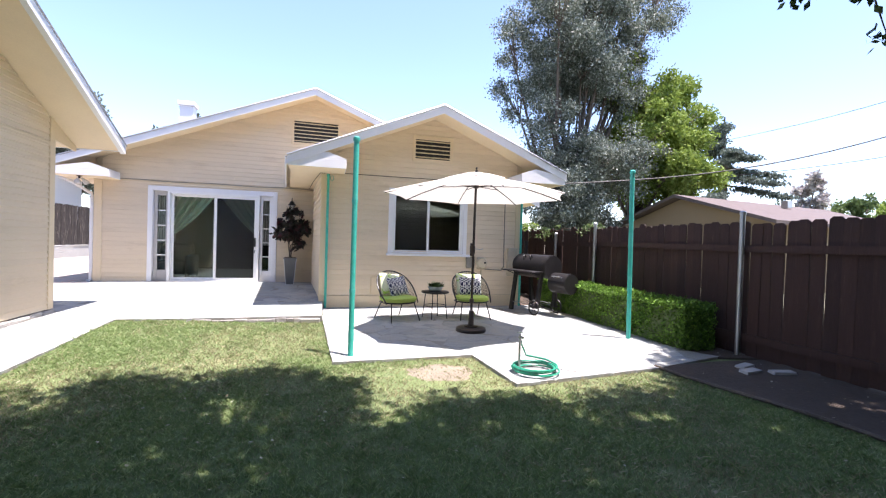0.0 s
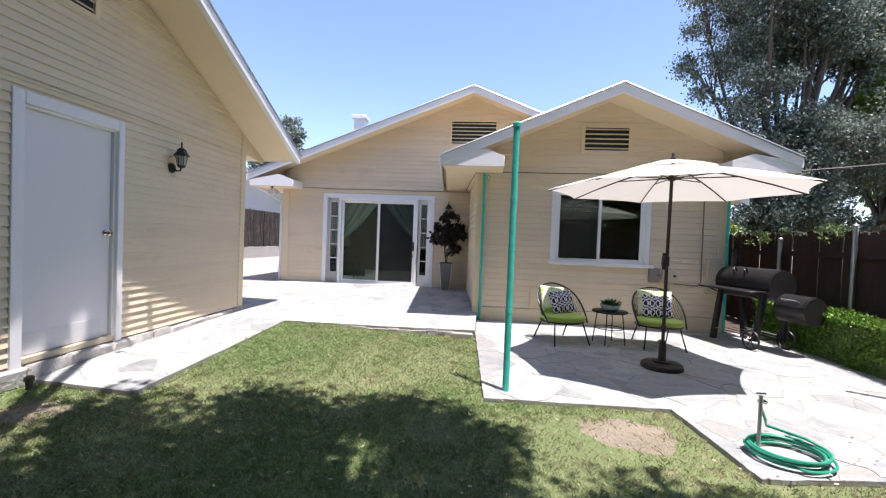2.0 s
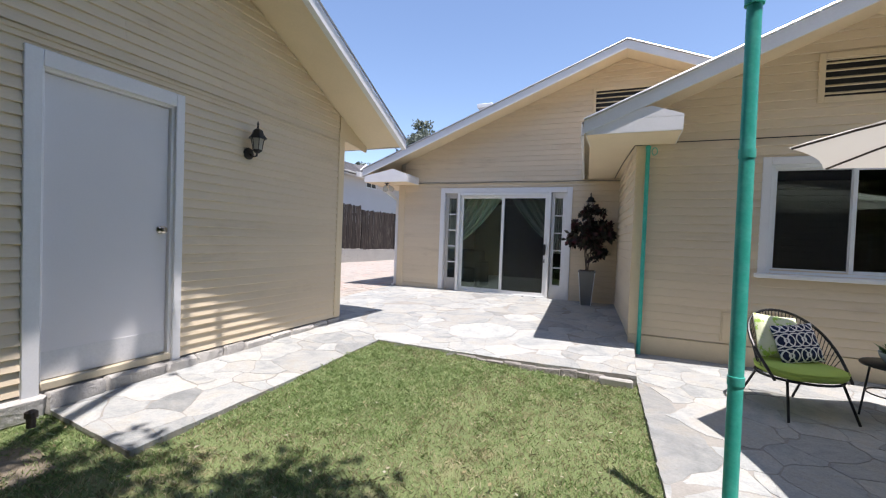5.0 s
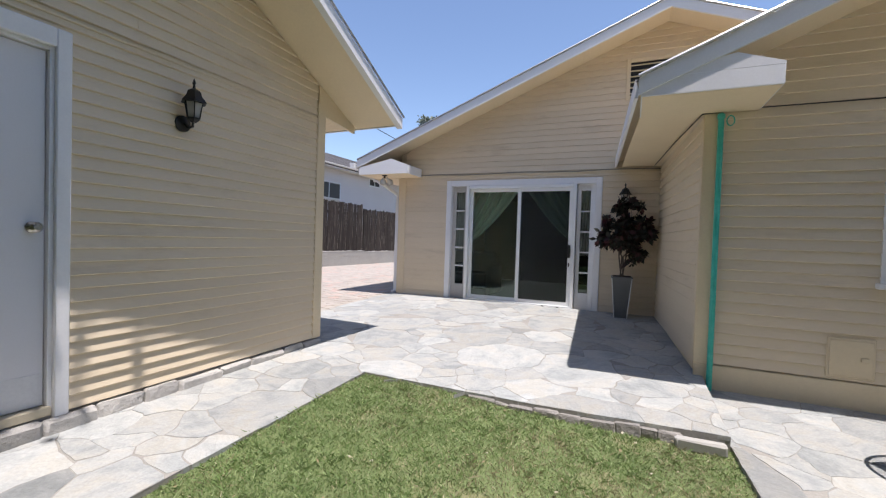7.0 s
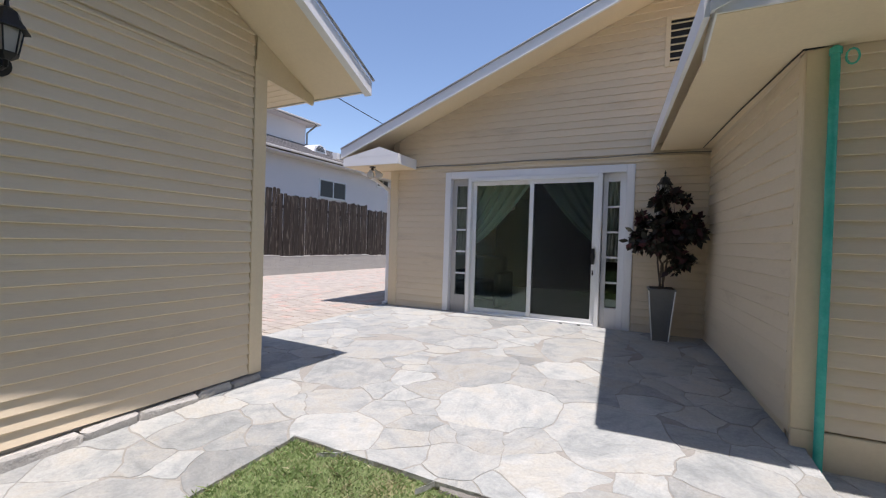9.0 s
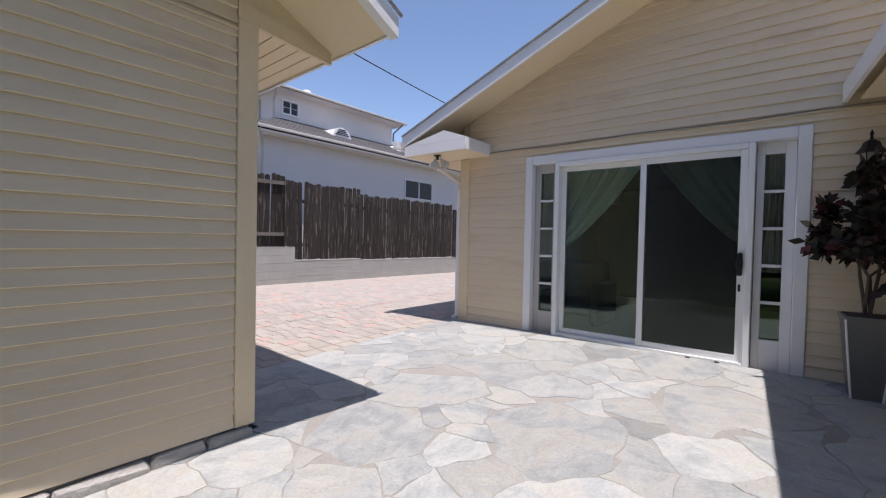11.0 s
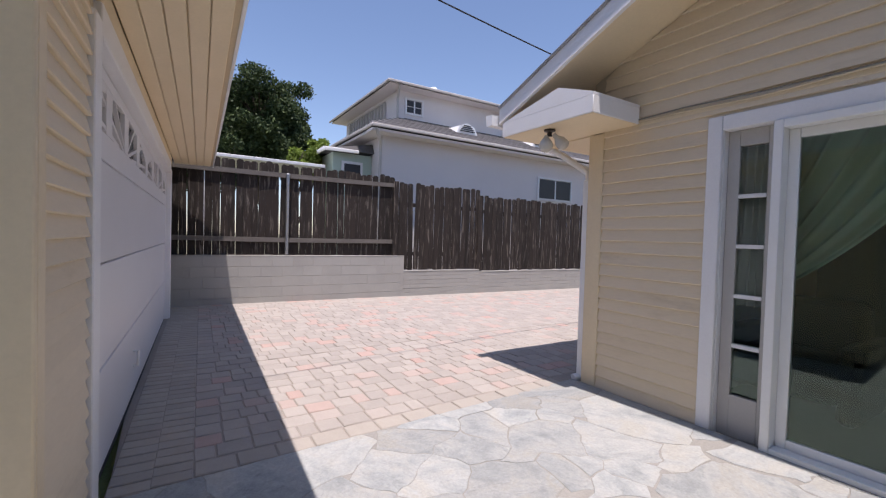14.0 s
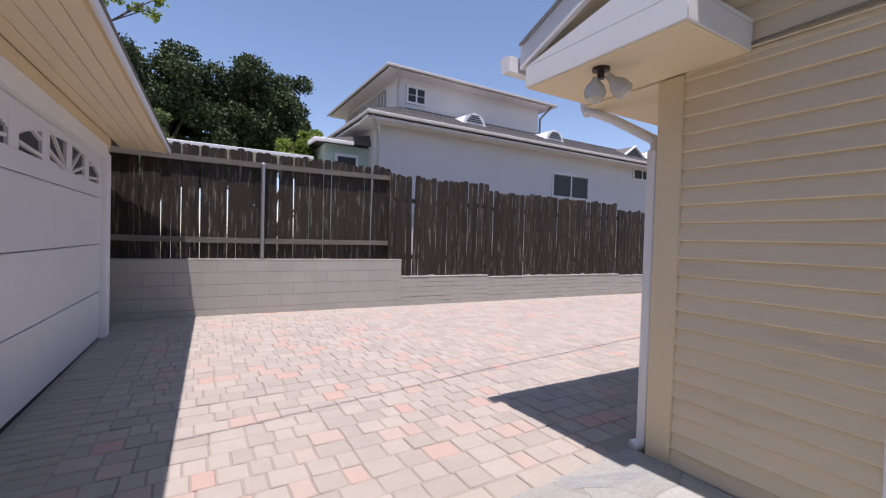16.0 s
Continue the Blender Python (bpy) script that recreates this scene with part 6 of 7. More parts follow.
def ray_at(az, el, d):
    return Vector((0.183 + d * math.sin(radians(az)), 0.298 + d * math.cos(radians(az)), 1.31 + d * math.tan(radians(el))))


for a, b in (((49.0, 12.3, 34), (75, 17, 24)), ((30.1, 8.2, 9.2), (66, 12.4, 14)), ((42, 8.3, 30), (70, 10.2, 24))):
    p, q = ray_at(*a), ray_at(*b)
    part("line", Geo().tube([p.lerp(q, i / 12) - Vector((0, 0, 0.35 * math.sin(math.pi * i / 12))) for i in range(13)], 0.014, 5), M_CABLE, wr)


# ---- plants ----
def leaf_cloud(centres, count, size, rs, squash=0.8, droop=0.0, shell=0.55):
    """Many small pointed leaves round a list of (centre, radius); most near the surface."""
    n = count
    c = np.array([[*p, r] for p, r in centres], dtype=float)
    weight = c[:, 3] ** 2
    pick = rs.choice(len(c), n, p=weight / weight.sum())
    d = rs.normal(size=(n, 3))
    d /= np.linalg.norm(d, axis=1)[:, None]
    rad = (shell + (1 - shell) * rs.random(n)) * (0.80 + 0.32 * rs.random(n))
    pos = c[pick, :3] + d * (c[pick, 3] * rad)[:, None] * np.array([1, 1, squash])
    a = rs.normal(size=(n, 3))
    a[:, 2] -= droop
    a /= np.linalg.norm(a, axis=1)[:, None]
    b = np.cross(a, rs.normal(size=(n, 3)))
    b /= np.linalg.norm(b, axis=1)[:, None]
    s = size * (0.6 + 0.8 * rs.random(n))[:, None]
    v = np.stack([pos, pos + a * s * 0.5 + b * s * 0.28, pos + a * s, pos + a * s * 0.5 - b * s * 0.28], axis=1).reshape(-1, 3)
    return v


def quads(v, name):
    me = bpy.data.meshes.new(name)
    n = len(v) // 4
    me.vertices.add(4 * n)
    me.vertices.foreach_set("co", v.astype(np.float32).ravel())
    me.loops.add(4 * n)
    me.loops.foreach_set("vertex_index", np.arange(4 * n, dtype=np.int32))
    me.polygons.add(n)
    me.polygons.foreach_set("loop_start", np.arange(0, 4 * n, 4, dtype=np.int32))
    me.update(calc_edges=True)
    return me


def tree(name, label, at, trunk_r, fork, clumps, leaves, size, mat, seed, droop=0.0, squash=0.8, shell=0.55, sub=5, sub_r=0.42):
    """A tapered trunk, a limb to each clump with side twigs, and leaves in smaller tufts round each clump."""
    rs, rr = np.random.default_rng(seed), random.Random(seed)
    ob = thing(name, label, "tree", at)
    top = Vector((rr.uniform(-0.2, 0.2), rr.uniform(-0.2, 0.2), fork))
    part("trunk", Geo().tube([(0, 0, -0.05), (0.02, 0, 0.15), top * 0.4, top * 0.75, top], [trunk_r * 1.5, trunk_r * 1.1, trunk_r, trunk_r * 0.85, trunk_r * 0.7], 12), M_BARK, ob)
    tufts, limbs = [], Geo()
    for c, r in clumps:
        c = Vector(c)
        mid = top.lerp(c, 0.5) + Vector((rr.uniform(-0.3, 0.3), rr.uniform(-0.3, 0.3), -0.12 * (c - top).length))
        limbs.tube([top * 0.98, mid, c], [trunk_r * 0.5, trunk_r * 0.3, trunk_r * 0.10], 7)
        for _ in range(sub):
            d = Vector((rr.gauss(0, 1), rr.gauss(0, 1), rr.gauss(0, 0.8))).normalized() * r * rr.uniform(0.45, 0.95)
            q = c + d
            limbs.tube([c.lerp(mid, 0.25), c + d * 0.5, q], [trunk_r * 0.10, trunk_r * 0.06, trunk_r * 0.02], 5)
            tufts.append((q, r * sub_r * rr.uniform(0.7, 1.3)))
    part("branching", limbs, M_BARK, ob)
    me = quads(leaf_cloud(tufts, leaves, size, rs, squash, droop, shell), "leaves")
    me.materials.append(mat)
    part("crown", me, mat, ob)
    return ob


def crown(rr, n, centre, spread, radius):
    out = []
    for _ in range(n):
        d = Vector((rr.gauss(0, 1), rr.gauss(0, 1), rr.gauss(0, 1))).normalized() * rr.uniform(0.25, 1.0)
        out.append((Vector(centre) + Vector((d.x * spread[0], d.y * spread[1], d.z * spread[2])), rr.uniform(*radius)))
    return out


M_LEAF_PALE = leaf_material("pale_pinkish_twigs", (0.40, 0.36, 0.35), (0.5, 0.5, 0.46))
rr = random.Random(21)
# tall grey-green tree beyond the side fence
tree("gum_tree", "tall airy grey-green tree with fine drooping leaves behind the fence", (10.5, 17.6, 0), 0.24, 3.0,
     crown(rr, 20, (0.4, 0, 10.4), (2.9, 2.9, 4.8), (1.3, 2.1)) + crown(rr, 22, (0.5, -0.6, 4.6), (3.0, 2.4, 2.8), (1.1, 1.6)) + crown(rr, 14, (0.6, -0.8, 2.4), (2.9, 1.2, 0.9), (0.7, 1.1)) + [((5.4, 0.8, 13.6), 1.4), ((6.0, 1.0, 14.8), 1.4), ((3.2, 0.0, 14.2), 1.5)]
     + [((3.6, 0.4, 11.2), 1.5), ((4.6, 0.6, 12.4), 1.4), ((-3.0, -0.4, 9.8), 1.4), ((-2.6, 0, 7.6), 1.2), ((2.9, 0.2, 8.4), 1.3)],
     250000, 0.10, M_LEAF_GUM, 2, droop=0.8, shell=0.1, sub=12, sub_r=0.46)
tree("shade_tree", "rounded bright yellow-green tree behind the fence", (15.3, 18.8, 0), 0.24, 2.6,
     crown(rr, 30, (0.7, 0, 6.3), (3.9, 2.6, 3.7), (1.3, 1.8)), 110000, 0.15, M_LEAF_LIGHT, 3, shell=0.4, sub=7)
cedar = thing("cedar_tree", "blue-green cedar with flat drooping tiers", "tree", (22.6, 20.2, 0))
part("trunk", Geo().tube([(0, 0, 0), (0.1, 0, 5), (0, 0, 9.2)], [0.3, 0.2, 0.04], 10), M_BARK, cedar)
tiers, limbs = [], Geo()
for i in range(26):
    h = 2.4 + 6.6 * i / 26
    a, l = rr.uniform(0, 6.28), (9.8 - h) * rr.uniform(0.45, 0.75)
    tip = Vector((math.cos(a) * l, math.sin(a) * l, h - 0.25 * l))
    limbs.tube([(0, 0, h), tip * 0.5 + Vector((0, 0, h * 0.5 + 0.1)), tip], [0.06, 0.04, 0.01], 5)
    for k in range(5):
        q = Vector((0, 0, h)).lerp(tip, 0.3 + 0.17 * k)
        tiers.append((q, 0.62))
part("branching", limbs, M_BARK, cedar)
me = quads(leaf_cloud(tiers, 30000, 0.16, np.random.default_rng(8), 0.3, 0.9, 0.0), "needles")
me.materials.append(M_LEAF_CEDAR)
part("crown", me, M_LEAF_CEDAR, cedar)
for x, y, h, w, m, seed in ((36, 24.5, 8.6, 1.6, M_LEAF_PALE, 31), (41, 24.0, 6.0, 2.4, M_LEAF_MID, 32), (48, 26, 7.0, 3.0, M_LEAF_LIGHT, 33), (40, 20, 5.0, 1.8, M_LEAF_MID, 38)):
    tree("distant_tree", "hazy distant garden tree beyond the rooftops", (x, y, 0), 0.18, h * 0.4, crown(rr, 8, (0, 0, h * 0.62), (w, w, h * 0.3), (w * 0.35, w * 0.6)), 5000, 0.28, m, seed, shell=0.3)
for x, y, h in ((33.5, 25.0, 5.4), (31.0, 25.5, 4.6), (36.5, 25.2, 5.2)):
    cy = thing("cypress", "slim dark cypress beyond the rooftops", "tree", (x, y, 0), group="cypresses")
    part("trunk", Geo().tube([(0, 0, 0), (0, 0, h * 0.9)], [0.1, 0.02], 6), M_BARK, cy)
    me = quads(leaf_cloud([((0, 0, h * (0.2 + 0.75 * k / 9)), 0.55 * (1 - 0.75 * k / 9)) for k in range(10)], 1800, 0.22, np.random.default_rng(int(h * 10)), 1.3, -1.0, 0.4), "foliage")
    me.materials.append(M_LEAF_DARK)
    part("crown", me, M_LEAF_DARK, cy)
# low greenery behind the fence by the wing
tree("garden_shrub", "light green shrub showing over the side fence", (8.6, 13.0, 0), 0.08, 0.6, crown(rr, 6, (0, 0, 1.6), (1.6, 0.8, 0.5), (0.4, 0.6)), 6000, 0.10, M_LEAF_MID, 44)
tree("garden_shrub", "pale flowering shrub showing over the side fence", (7.4, 15.0, 0), 0.08, 0.6, crown(rr, 5, (0, 0, 1.6), (1.2, 0.8, 0.4), (0.35, 0.55)), 4000, 0.10, M_LEAF_LIGHT, 45)
# trees behind the house, seen over its roof
for x, y, h, w, seed in ((-12.6, 31, 9.2, 2.6, 51), (-9.0, 31, 9.0, 2.4, 52), (-7.4, 32, 10.0, 1.9, 53), (-16.0, 34, 8.4, 3.0, 54), (-20, 33, 8.6, 2.2, 57)):
    tree("street_tree", "grey-green tree rising behind the house roof", (x, y, 0), 0.25, h * 0.4, crown(rr, 9, (0, 0, h * 0.72), (w, w, h * 0.22), (w * 0.35, w * 0.55)), 8000, 0.24, M_LEAF_GUM, seed, shell=0.35)
# dark oaks beyond the driveway fence
tree("oak_tree", "dense dark green oak beyond the driveway fence", (-27.5, 11.6, 0), 0.45, 3.0, crown(rr, 26, (0, 0.15, 7.3), (3.2, 2.1, 3.6), (1.2, 1.9)), 100000, 0.165, M_LEAF_DARK, 61, shell=0.5, sub=6)
tree("oak_tree", "dense dark green oak beyond the driveway fence", (-27.0, 7.2, 0), 0.45, 3.0, crown(rr, 24, (0, 0, 6.6), (3.2, 3.0, 3.4), (1.2, 1.8)), 90000, 0.165, M_LEAF_DARK, 62, shell=0.5, sub=6)
tree("oak_tree", "dense dark green oak beyond the driveway fence", (-28.0, 2.2, 0), 0.45, 3.0, crown(rr, 18, (0, 0, 6.0), (3.2, 3.0, 2.8), (1.2, 1.8)), 36000, 0.22, M_LEAF_DARK, 63, shell=0.5)
tree("garden_bush", "mid green bush behind the driveway fence", (-19.0, 6.9, 0), 0.12, 1.0, crown(rr, 8, (0, 0, 3.6), (1.4, 1.5, 1.6), (0.6, 0.9)), 9000, 0.14, M_LEAF_MID, 64)
tree("bamboo_bush", "light green feathery bush behind the fence", (-15.6, 11.1, 0), 0.08, 1.4, crown(rr, 7, (0, 0.3, 3.75), (0.7, 1.0, 0.6), (0.35, 0.5)), 14000, 0.11, M_LEAF_LIGHT, 65, droop=1.0, shell=0.2)
# spreading tree over the lawn, behind the start of the walk
# its last six clumps are unseen, added to hold skylight off the lawn
over = [((-1.7, 2.55, 6.2), 1.15), ((-0.5, 3.1, 6.3), 1.15), ((0.55, 3.05, 6.4), 1.15), ((1.6, 2.15, 6.3), 1.1), ((2.5, 1.6, 6.3), 1.1), ((3.6, 1.4, 6.0), 0.9), ((4.7, 1.7, 6.4), 0.9),
        ((5.6, 2.9, 6.6), 0.8), ((5.9, 2.0, 6.6), 1.0), ((5.2, 1.0, 6.8), 1.1), ((6.7, 0.8, 6.9), 1.2), ((6.5, 3.3, 6.7), 0.7), ((6.9, -1.0, 7.0), 1.3), ((-2.4, 1.4, 6.6), 1.3), ((-1.0, 1.2, 6.9), 1.4), ((0.6, 1.2, 7.0), 1.4), ((2.0, 0.2, 7.0), 1.4), ((-2.2, -0.6, 7.2), 1.5), ((-0.4, -0.8, 7.4), 1.5),
        ((1.4, -1.2, 7.6), 1.5), ((3.4, -0.6, 7.2), 1.3), ((5.0, 0.0, 7.0), 1.2), ((-1.6, -2.8, 7.2), 1.6), ((0.6, -3.0, 7.8), 1.6), ((3.0, -2.8, 7.4), 1.6), ((5.2, -2.4, 7.0), 1.4), ((-3.4, -1.6, 6.6), 1.2), ((-3.1, 4.1, 6.6), 0.5), ((-3.12, 4.75, 6.65), 0.5), ((-3.14, 5.4, 6.6), 0.48), ((5.9, 2.9, 6.4), 0.9), ((2.2, 1.3, 6.2), 1.0), ((3.0, 0.6, 6.4), 1.1), ((3.9, 0.5, 6.5), 1.0), ((4.3, 1.2, 6.2), 0.8), ((1.2, 1.9, 6.1), 0.9), ((1.5, 0.6, 6.6), 1.1), ((2.6, -0.6, 6.8), 1.2), ((4.0, 1.9, 6.3), 0.8), ((3.0, 2.2, 6.3), 0.75), ((5.2, 2.1, 6.5), 0.9), ((0.35, 2.3, 6.5), 0.75), ((-0.5, 2.2, 6.5), 0.7), ((3.4, 2.2, 6.5), 0.6),
        ((6.3, 4.3, 6.5), 0.8), ((7.0, 4.9, 6.6), 0.8), ((7.3, 3.6, 6.6), 0.9), ((-4.6, 0.4, 7.0), 1.4), ((-5.0, -3.0, 7.2), 1.6), ((7.4, -3.4, 7.4), 1.6), ((3.0, -5.6, 7.6), 1.7), ((0.0, -5.6, 7.8), 1.7), ((-3.0, -5.2, 7.4), 1.7)]
base_p = Vector((1.6, -3.4, 0))
tree("yard_tree", "broad leafy shade tree standing over the lawn", base_p, 0.34, 3.6, [(Vector(c) - base_p, r) for c, r in over], 215000, 0.13, M_LEAF_DARK, 71, shell=0.15, sub=6, sub_r=0.5)
# a twig of the shade tree hanging into view
tw = thing("hanging_twig", "dark leafy twig hanging from the shade tree", "branch")
pts = [Vector((4.6, 1.4, 5.4)), Vector((4.0, 2.0, 4.2)), Vector((3.35, 2.2, 3.2)), Vector((3.14, 2.05, 2.9)), Vector((3.1, 1.95, 2.6))]
part("stem", Geo().tube(pts, [0.03, 0.02, 0.012, 0.006, 0.003], 6), M_BARK, tw)
me = quads(leaf_cloud([(pts[3], 0.16), (pts[4], 0.13), (pts[2], 0.2), (Vector((2.66, 2.12, 2.84)), 0.1)], 130, 0.06, np.random.default_rng(4), 0.8, 0.6, 0.1), "leaves")
me.materials.append(M_LEAF_DARK)
part("leaves", me, M_LEAF_DARK, tw)
# trees closing the yard behind: mirrored in the window, enlarged to block skylight
for x, y, seed in ((-9, -11, 81), (-5, -10, 86), (-1.5, -11, 82), (2.5, -10, 87), (6, -10.5, 83), (9.5, -10, 88), (11, -6, 84), (11, -1, 85)):
    tree("garden_tree", "leafy green tree behind the yard, enlarged to block skylight", (x, y, 0), 0.25, 2.2, crown(rr, 18, (0, 0, 4.9), (3.0, 2.4, 4.2), (1.5, 2.2)), 22000, 0.36, M_LEAF_MID, seed)

tree("feathery_tree", "feathery light green tree behind the garage", (-13.2, 5.0, 0), 0.12, 3.2,
     crown(rr, 7, (0, 0, 5.4), (1.1, 1.0, 0.9), (0.6, 0.9)) + [(Vector((0.1, 3.3, 5.75)), 0.30), (Vector((0.1, 2.6, 5.9)), 0.4)], 9000, 0.10, M_LEAF_LIGHT, 91, droop=0.8, shell=0.1)

# clipped hedge
hd = thing("hedge", "clipped bright green box hedge beside the patio", "hedge")
HX0, HX1, HY0, HY1, HH = 4.62, 5.16, 4.80, 8.66, 0.60
# dark inner box stands in for the shade deep between the leaves
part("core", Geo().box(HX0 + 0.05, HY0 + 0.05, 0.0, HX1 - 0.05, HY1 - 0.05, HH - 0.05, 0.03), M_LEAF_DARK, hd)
rs = np.random.default_rng(12)
n = 30000
face = rs.choice(5, n, p=[0.42, 0.20, 0.12, 0.06, 0.20])
u, w = rs.random(n), rs.random(n)
top_x = HX0 - 0.025 + (HX1 - HX0 + 0.025) * u
px = np.where(face == 0, top_x, np.where(face == 1, HX0 + 0.035, np.where(face == 4, HX0 + 0.06, HX0 + (HX1 - HX0) * u)))
py = np.where(face == 2, HY0, np.where(face == 3, HY1, HY0 + (HY1 - HY0) * w))
pz = np.where(face == 0, HH, HH * (0.04 + 0.96 * np.where((face == 1) | (face == 4), u, w)))
pos = np.stack([px, py, pz], axis=1) + rs.normal(size=(n, 3)) * 0.018
pos[:, 0] += 0.02 * np.sin(py * 7 + pz * 9)
pos[:, 2] += 0.015 * np.sin(py * 5.3 + px * 11)
a = rs.normal(size=(n, 3))
a[:, 2] += 0.7
a /= np.linalg.norm(a, axis=1)[:, None]
b = np.cross(a, rs.normal(size=(n, 3)))
b /= np.linalg.norm(b, axis=1)[:, None]
s = 0.036 * (0.6 + 0.8 * rs.random(n))[:, None]
me = quads(np.stack([pos, pos + a * s * 0.5 + b * s * 0.35, pos + a * s, pos + a * s * 0.5 - b * s * 0.35], axis=1).reshape(-1, 3), "hedge_leaves")
me.materials.append(M_LEAF_HEDGE)
part("foliage", me, M_LEAF_HEDGE, hd)

# creeper on the side fence
vn = thing("fence_vine", "pale green creeper straggling over the side fence", "vine", (FENCE_R, 9.0, 1.7))
rq = random.Random(41)
part("stem", Geo().tube([(0.02, -1.5 + 0.3 * i, 0.06 * math.sin(i * 1.7)) for i in range(11)], 0.008, 5), M_BARK, vn)
me = quads(leaf_cloud([(Vector((rq.uniform(-0.12, 0.1), rq.uniform(-1.6, 1.6), rq.uniform(-0.12, 0.14))), rq.uniform(0.06, 0.16)) for _ in range(20)], 380, 0.06, np.random.default_rng(42), 0.7, 0.3, 0.1), "leaves")
me.materials.append(M_LEAF_MID)
part("leaves", me, M_LEAF_MID, vn)

# potted tree beside the glass door
pt = thing("planter_pot", "tall tapered silver mirrored planter", "planter", (-0.70, 11.27, 0.185), 4)


def frustum(geo, a, b, z0, z1):
    geo.hexa([(-a, -a, z0), (a, -a, z0), (a, a, z0), (-a, a, z0), (-b, -b, z1), (b, -b, z1), (b, b, z1), (-b, b, z1)])
    return geo


part("body", frustum(Geo(), 0.088, 0.142, 0.0, 0.65), M_SILVER, pt)
part("rim", Geo().box(-0.152, -0.152, 0.635, 0.152, 0.152, 0.66, 0.004), M_SILVER, pt)
for sx in (-1, 1):
    part("edge_strip", Geo().tube([(sx * 0.088, -0.09, 0.0), (sx * 0.143, -0.144, 0.64)], 0.008, 6), M_VINYL, pt)
part("soil", Geo().box(-0.13, -0.13, 0.655, 0.13, 0.13, 0.668, 0.003), M_SOIL, pt)
pk = thing("potted_tree", "slender potted tree with dark red and green leaves", "plant", (-0.70, 11.27, 0.85))
tufts = []
rq = random.Random(14)
for k in range(4):
    a = k * 1.6 + 0.4
    e = Vector((0.16 * math.cos(a), 0.14 * math.sin(a), 0.50 + 0.06 * k))
    stem = Geo().tube([(0.02 * math.cos(a), 0.02 * math.sin(a), 0), (0.05 * math.cos(a + 1), 0.05 * math.sin(a + 1), 0.3), e * 0.85, e], [0.014, 0.012, 0.010, 0.005], 6)
    for _ in range(13):
        d = Vector((rq.gauss(0, 1), rq.gauss(0, 1), rq.gauss(0, 1))).normalized() * rq.uniform(0.35, 1.0)
        q = Vector((0.02 + 0.38 * d.x, -0.04 + 0.25 * d.y, 0.72 + 0.52 * d.z))
        stem.tube([e * 0.9, (e + q) / 2, q], [0.006, 0.004, 0.002], 5)
        tufts.append((q, rq.uniform(0.05, 0.10)))
    part("stem", stem, M_BARK, pk)
tufts += [(Vector((0.20, -0.05, 0.36)), 0.08), (Vector((0.14, -0.1, 0.26)), 0.07), (Vector((-0.25, 0.0, 0.52)), 0.09)]
part("side_shoot", Geo().tube([(0.05, 0, 0.3), (0.12, -0.05, 0.38), (0.2, -0.05, 0.36)], [0.006, 0.004, 0.002], 5), M_BARK, pk)
me = quads(leaf_cloud(tufts, 2300, 0.10, np.random.default_rng(15), 0.9, 0.5, 0.1), "leaves")
me.materials.append(M_LEAF_RED)
part("leaves", me, M_LEAF_RED, pk)

# ---- neighbouring houses ----
nb = thing("neighbour_house", "two-storey pale grey stucco house with a grey shingle roof", "house", (0, 0.35, 0))
NX, NY = -13.75, 12.95
part("wall", Geo().box(-20.0, NY, -0.05, NX, 30.0, 4.45), M_STUCCO, nb)


def hip_roof(geo, x0, x1, y0, y1, z, rise, inset):
    geo.hull([(x0, y0, z), (x1, y0, z), (x1, y1, z), (x0, y1, z), (x0 + inset, y0 + inset, z + rise), (x1 - inset, y0 + inset, z + rise), (x1 - inset, y1 - inset, z + rise), (x0 + inset, y1 - inset, z + rise)],
             [(0, 1, 2, 3), (4, 5, 6, 7), (0, 1, 5, 4), (1, 2, 6, 5), (2, 3, 7, 6), (3, 0, 4, 7)])
    return geo


part("roof", hip_roof(Geo(), -20.5, -13.25, 12.45, 30.5, 4.62, 1.05, 2.4), M_ROOF_N, nb)
rf = nb.children[-1]
for r in range(9):
    f = r / 9
    x = -13.25 - 2.4 * f
    z = 4.62 + 1.05 * f
    part("shingle_course", Geo().hexa([(x - 0.30, 12.45 + 2.4 * f, z + 0.13), (x + 0.02, 12.45 + 2.4 * f, z + 0.004), (x + 0.02, 30.4 - 2.4 * f, z + 0.004), (x - 0.30, 30.4 - 2.4 * f, z + 0.13),
                                       (x - 0.30, 12.45 + 2.4 * f, z + 0.15), (x + 0.02, 12.45 + 2.4 * f, z + 0.035), (x + 0.02, 30.4 - 2.4 * f, z + 0.035), (x - 0.30, 30.4 - 2.4 * f, z + 0.15)]), M_ROOF_N, rf)
part("eave_gutter", Geo().box(-13.28, 12.40, 4.545, -13.20, 30.4, 4.635, 0.015).box(-20.5, 12.40, 4.545, -13.28, 12.47, 4.635, 0.015), M_EAVE_N, nb)
part("soffit", Geo().box(-13.75, 12.45, 4.45, -13.30, 30.0, 4.52).box(-20.2, 12.48, 4.45, -13.75, 12.95, 4.52), M_STUCCO, nb)
part("downspout", Geo().tube([(-13.24, 12.55, 4.50), (-13.30, 12.62, 4.36), (-13.55, 12.80, 4.20), (-13.68, 12.86, 4.05), (-13.68, 12.86, 0.2)], 0.045, 8), M_EAVE_N, nb)
part("upper_wall", Geo().box(-20.4, 14.1, 4.6, -15.2, 19.7, 6.45), M_STUCCO, nb)
part("upper_roof", hip_roof(Geo(), -21.0, -14.7, 13.55, 20.15, 6.50, 0.55, 2.6), M_ROOF_N, nb)
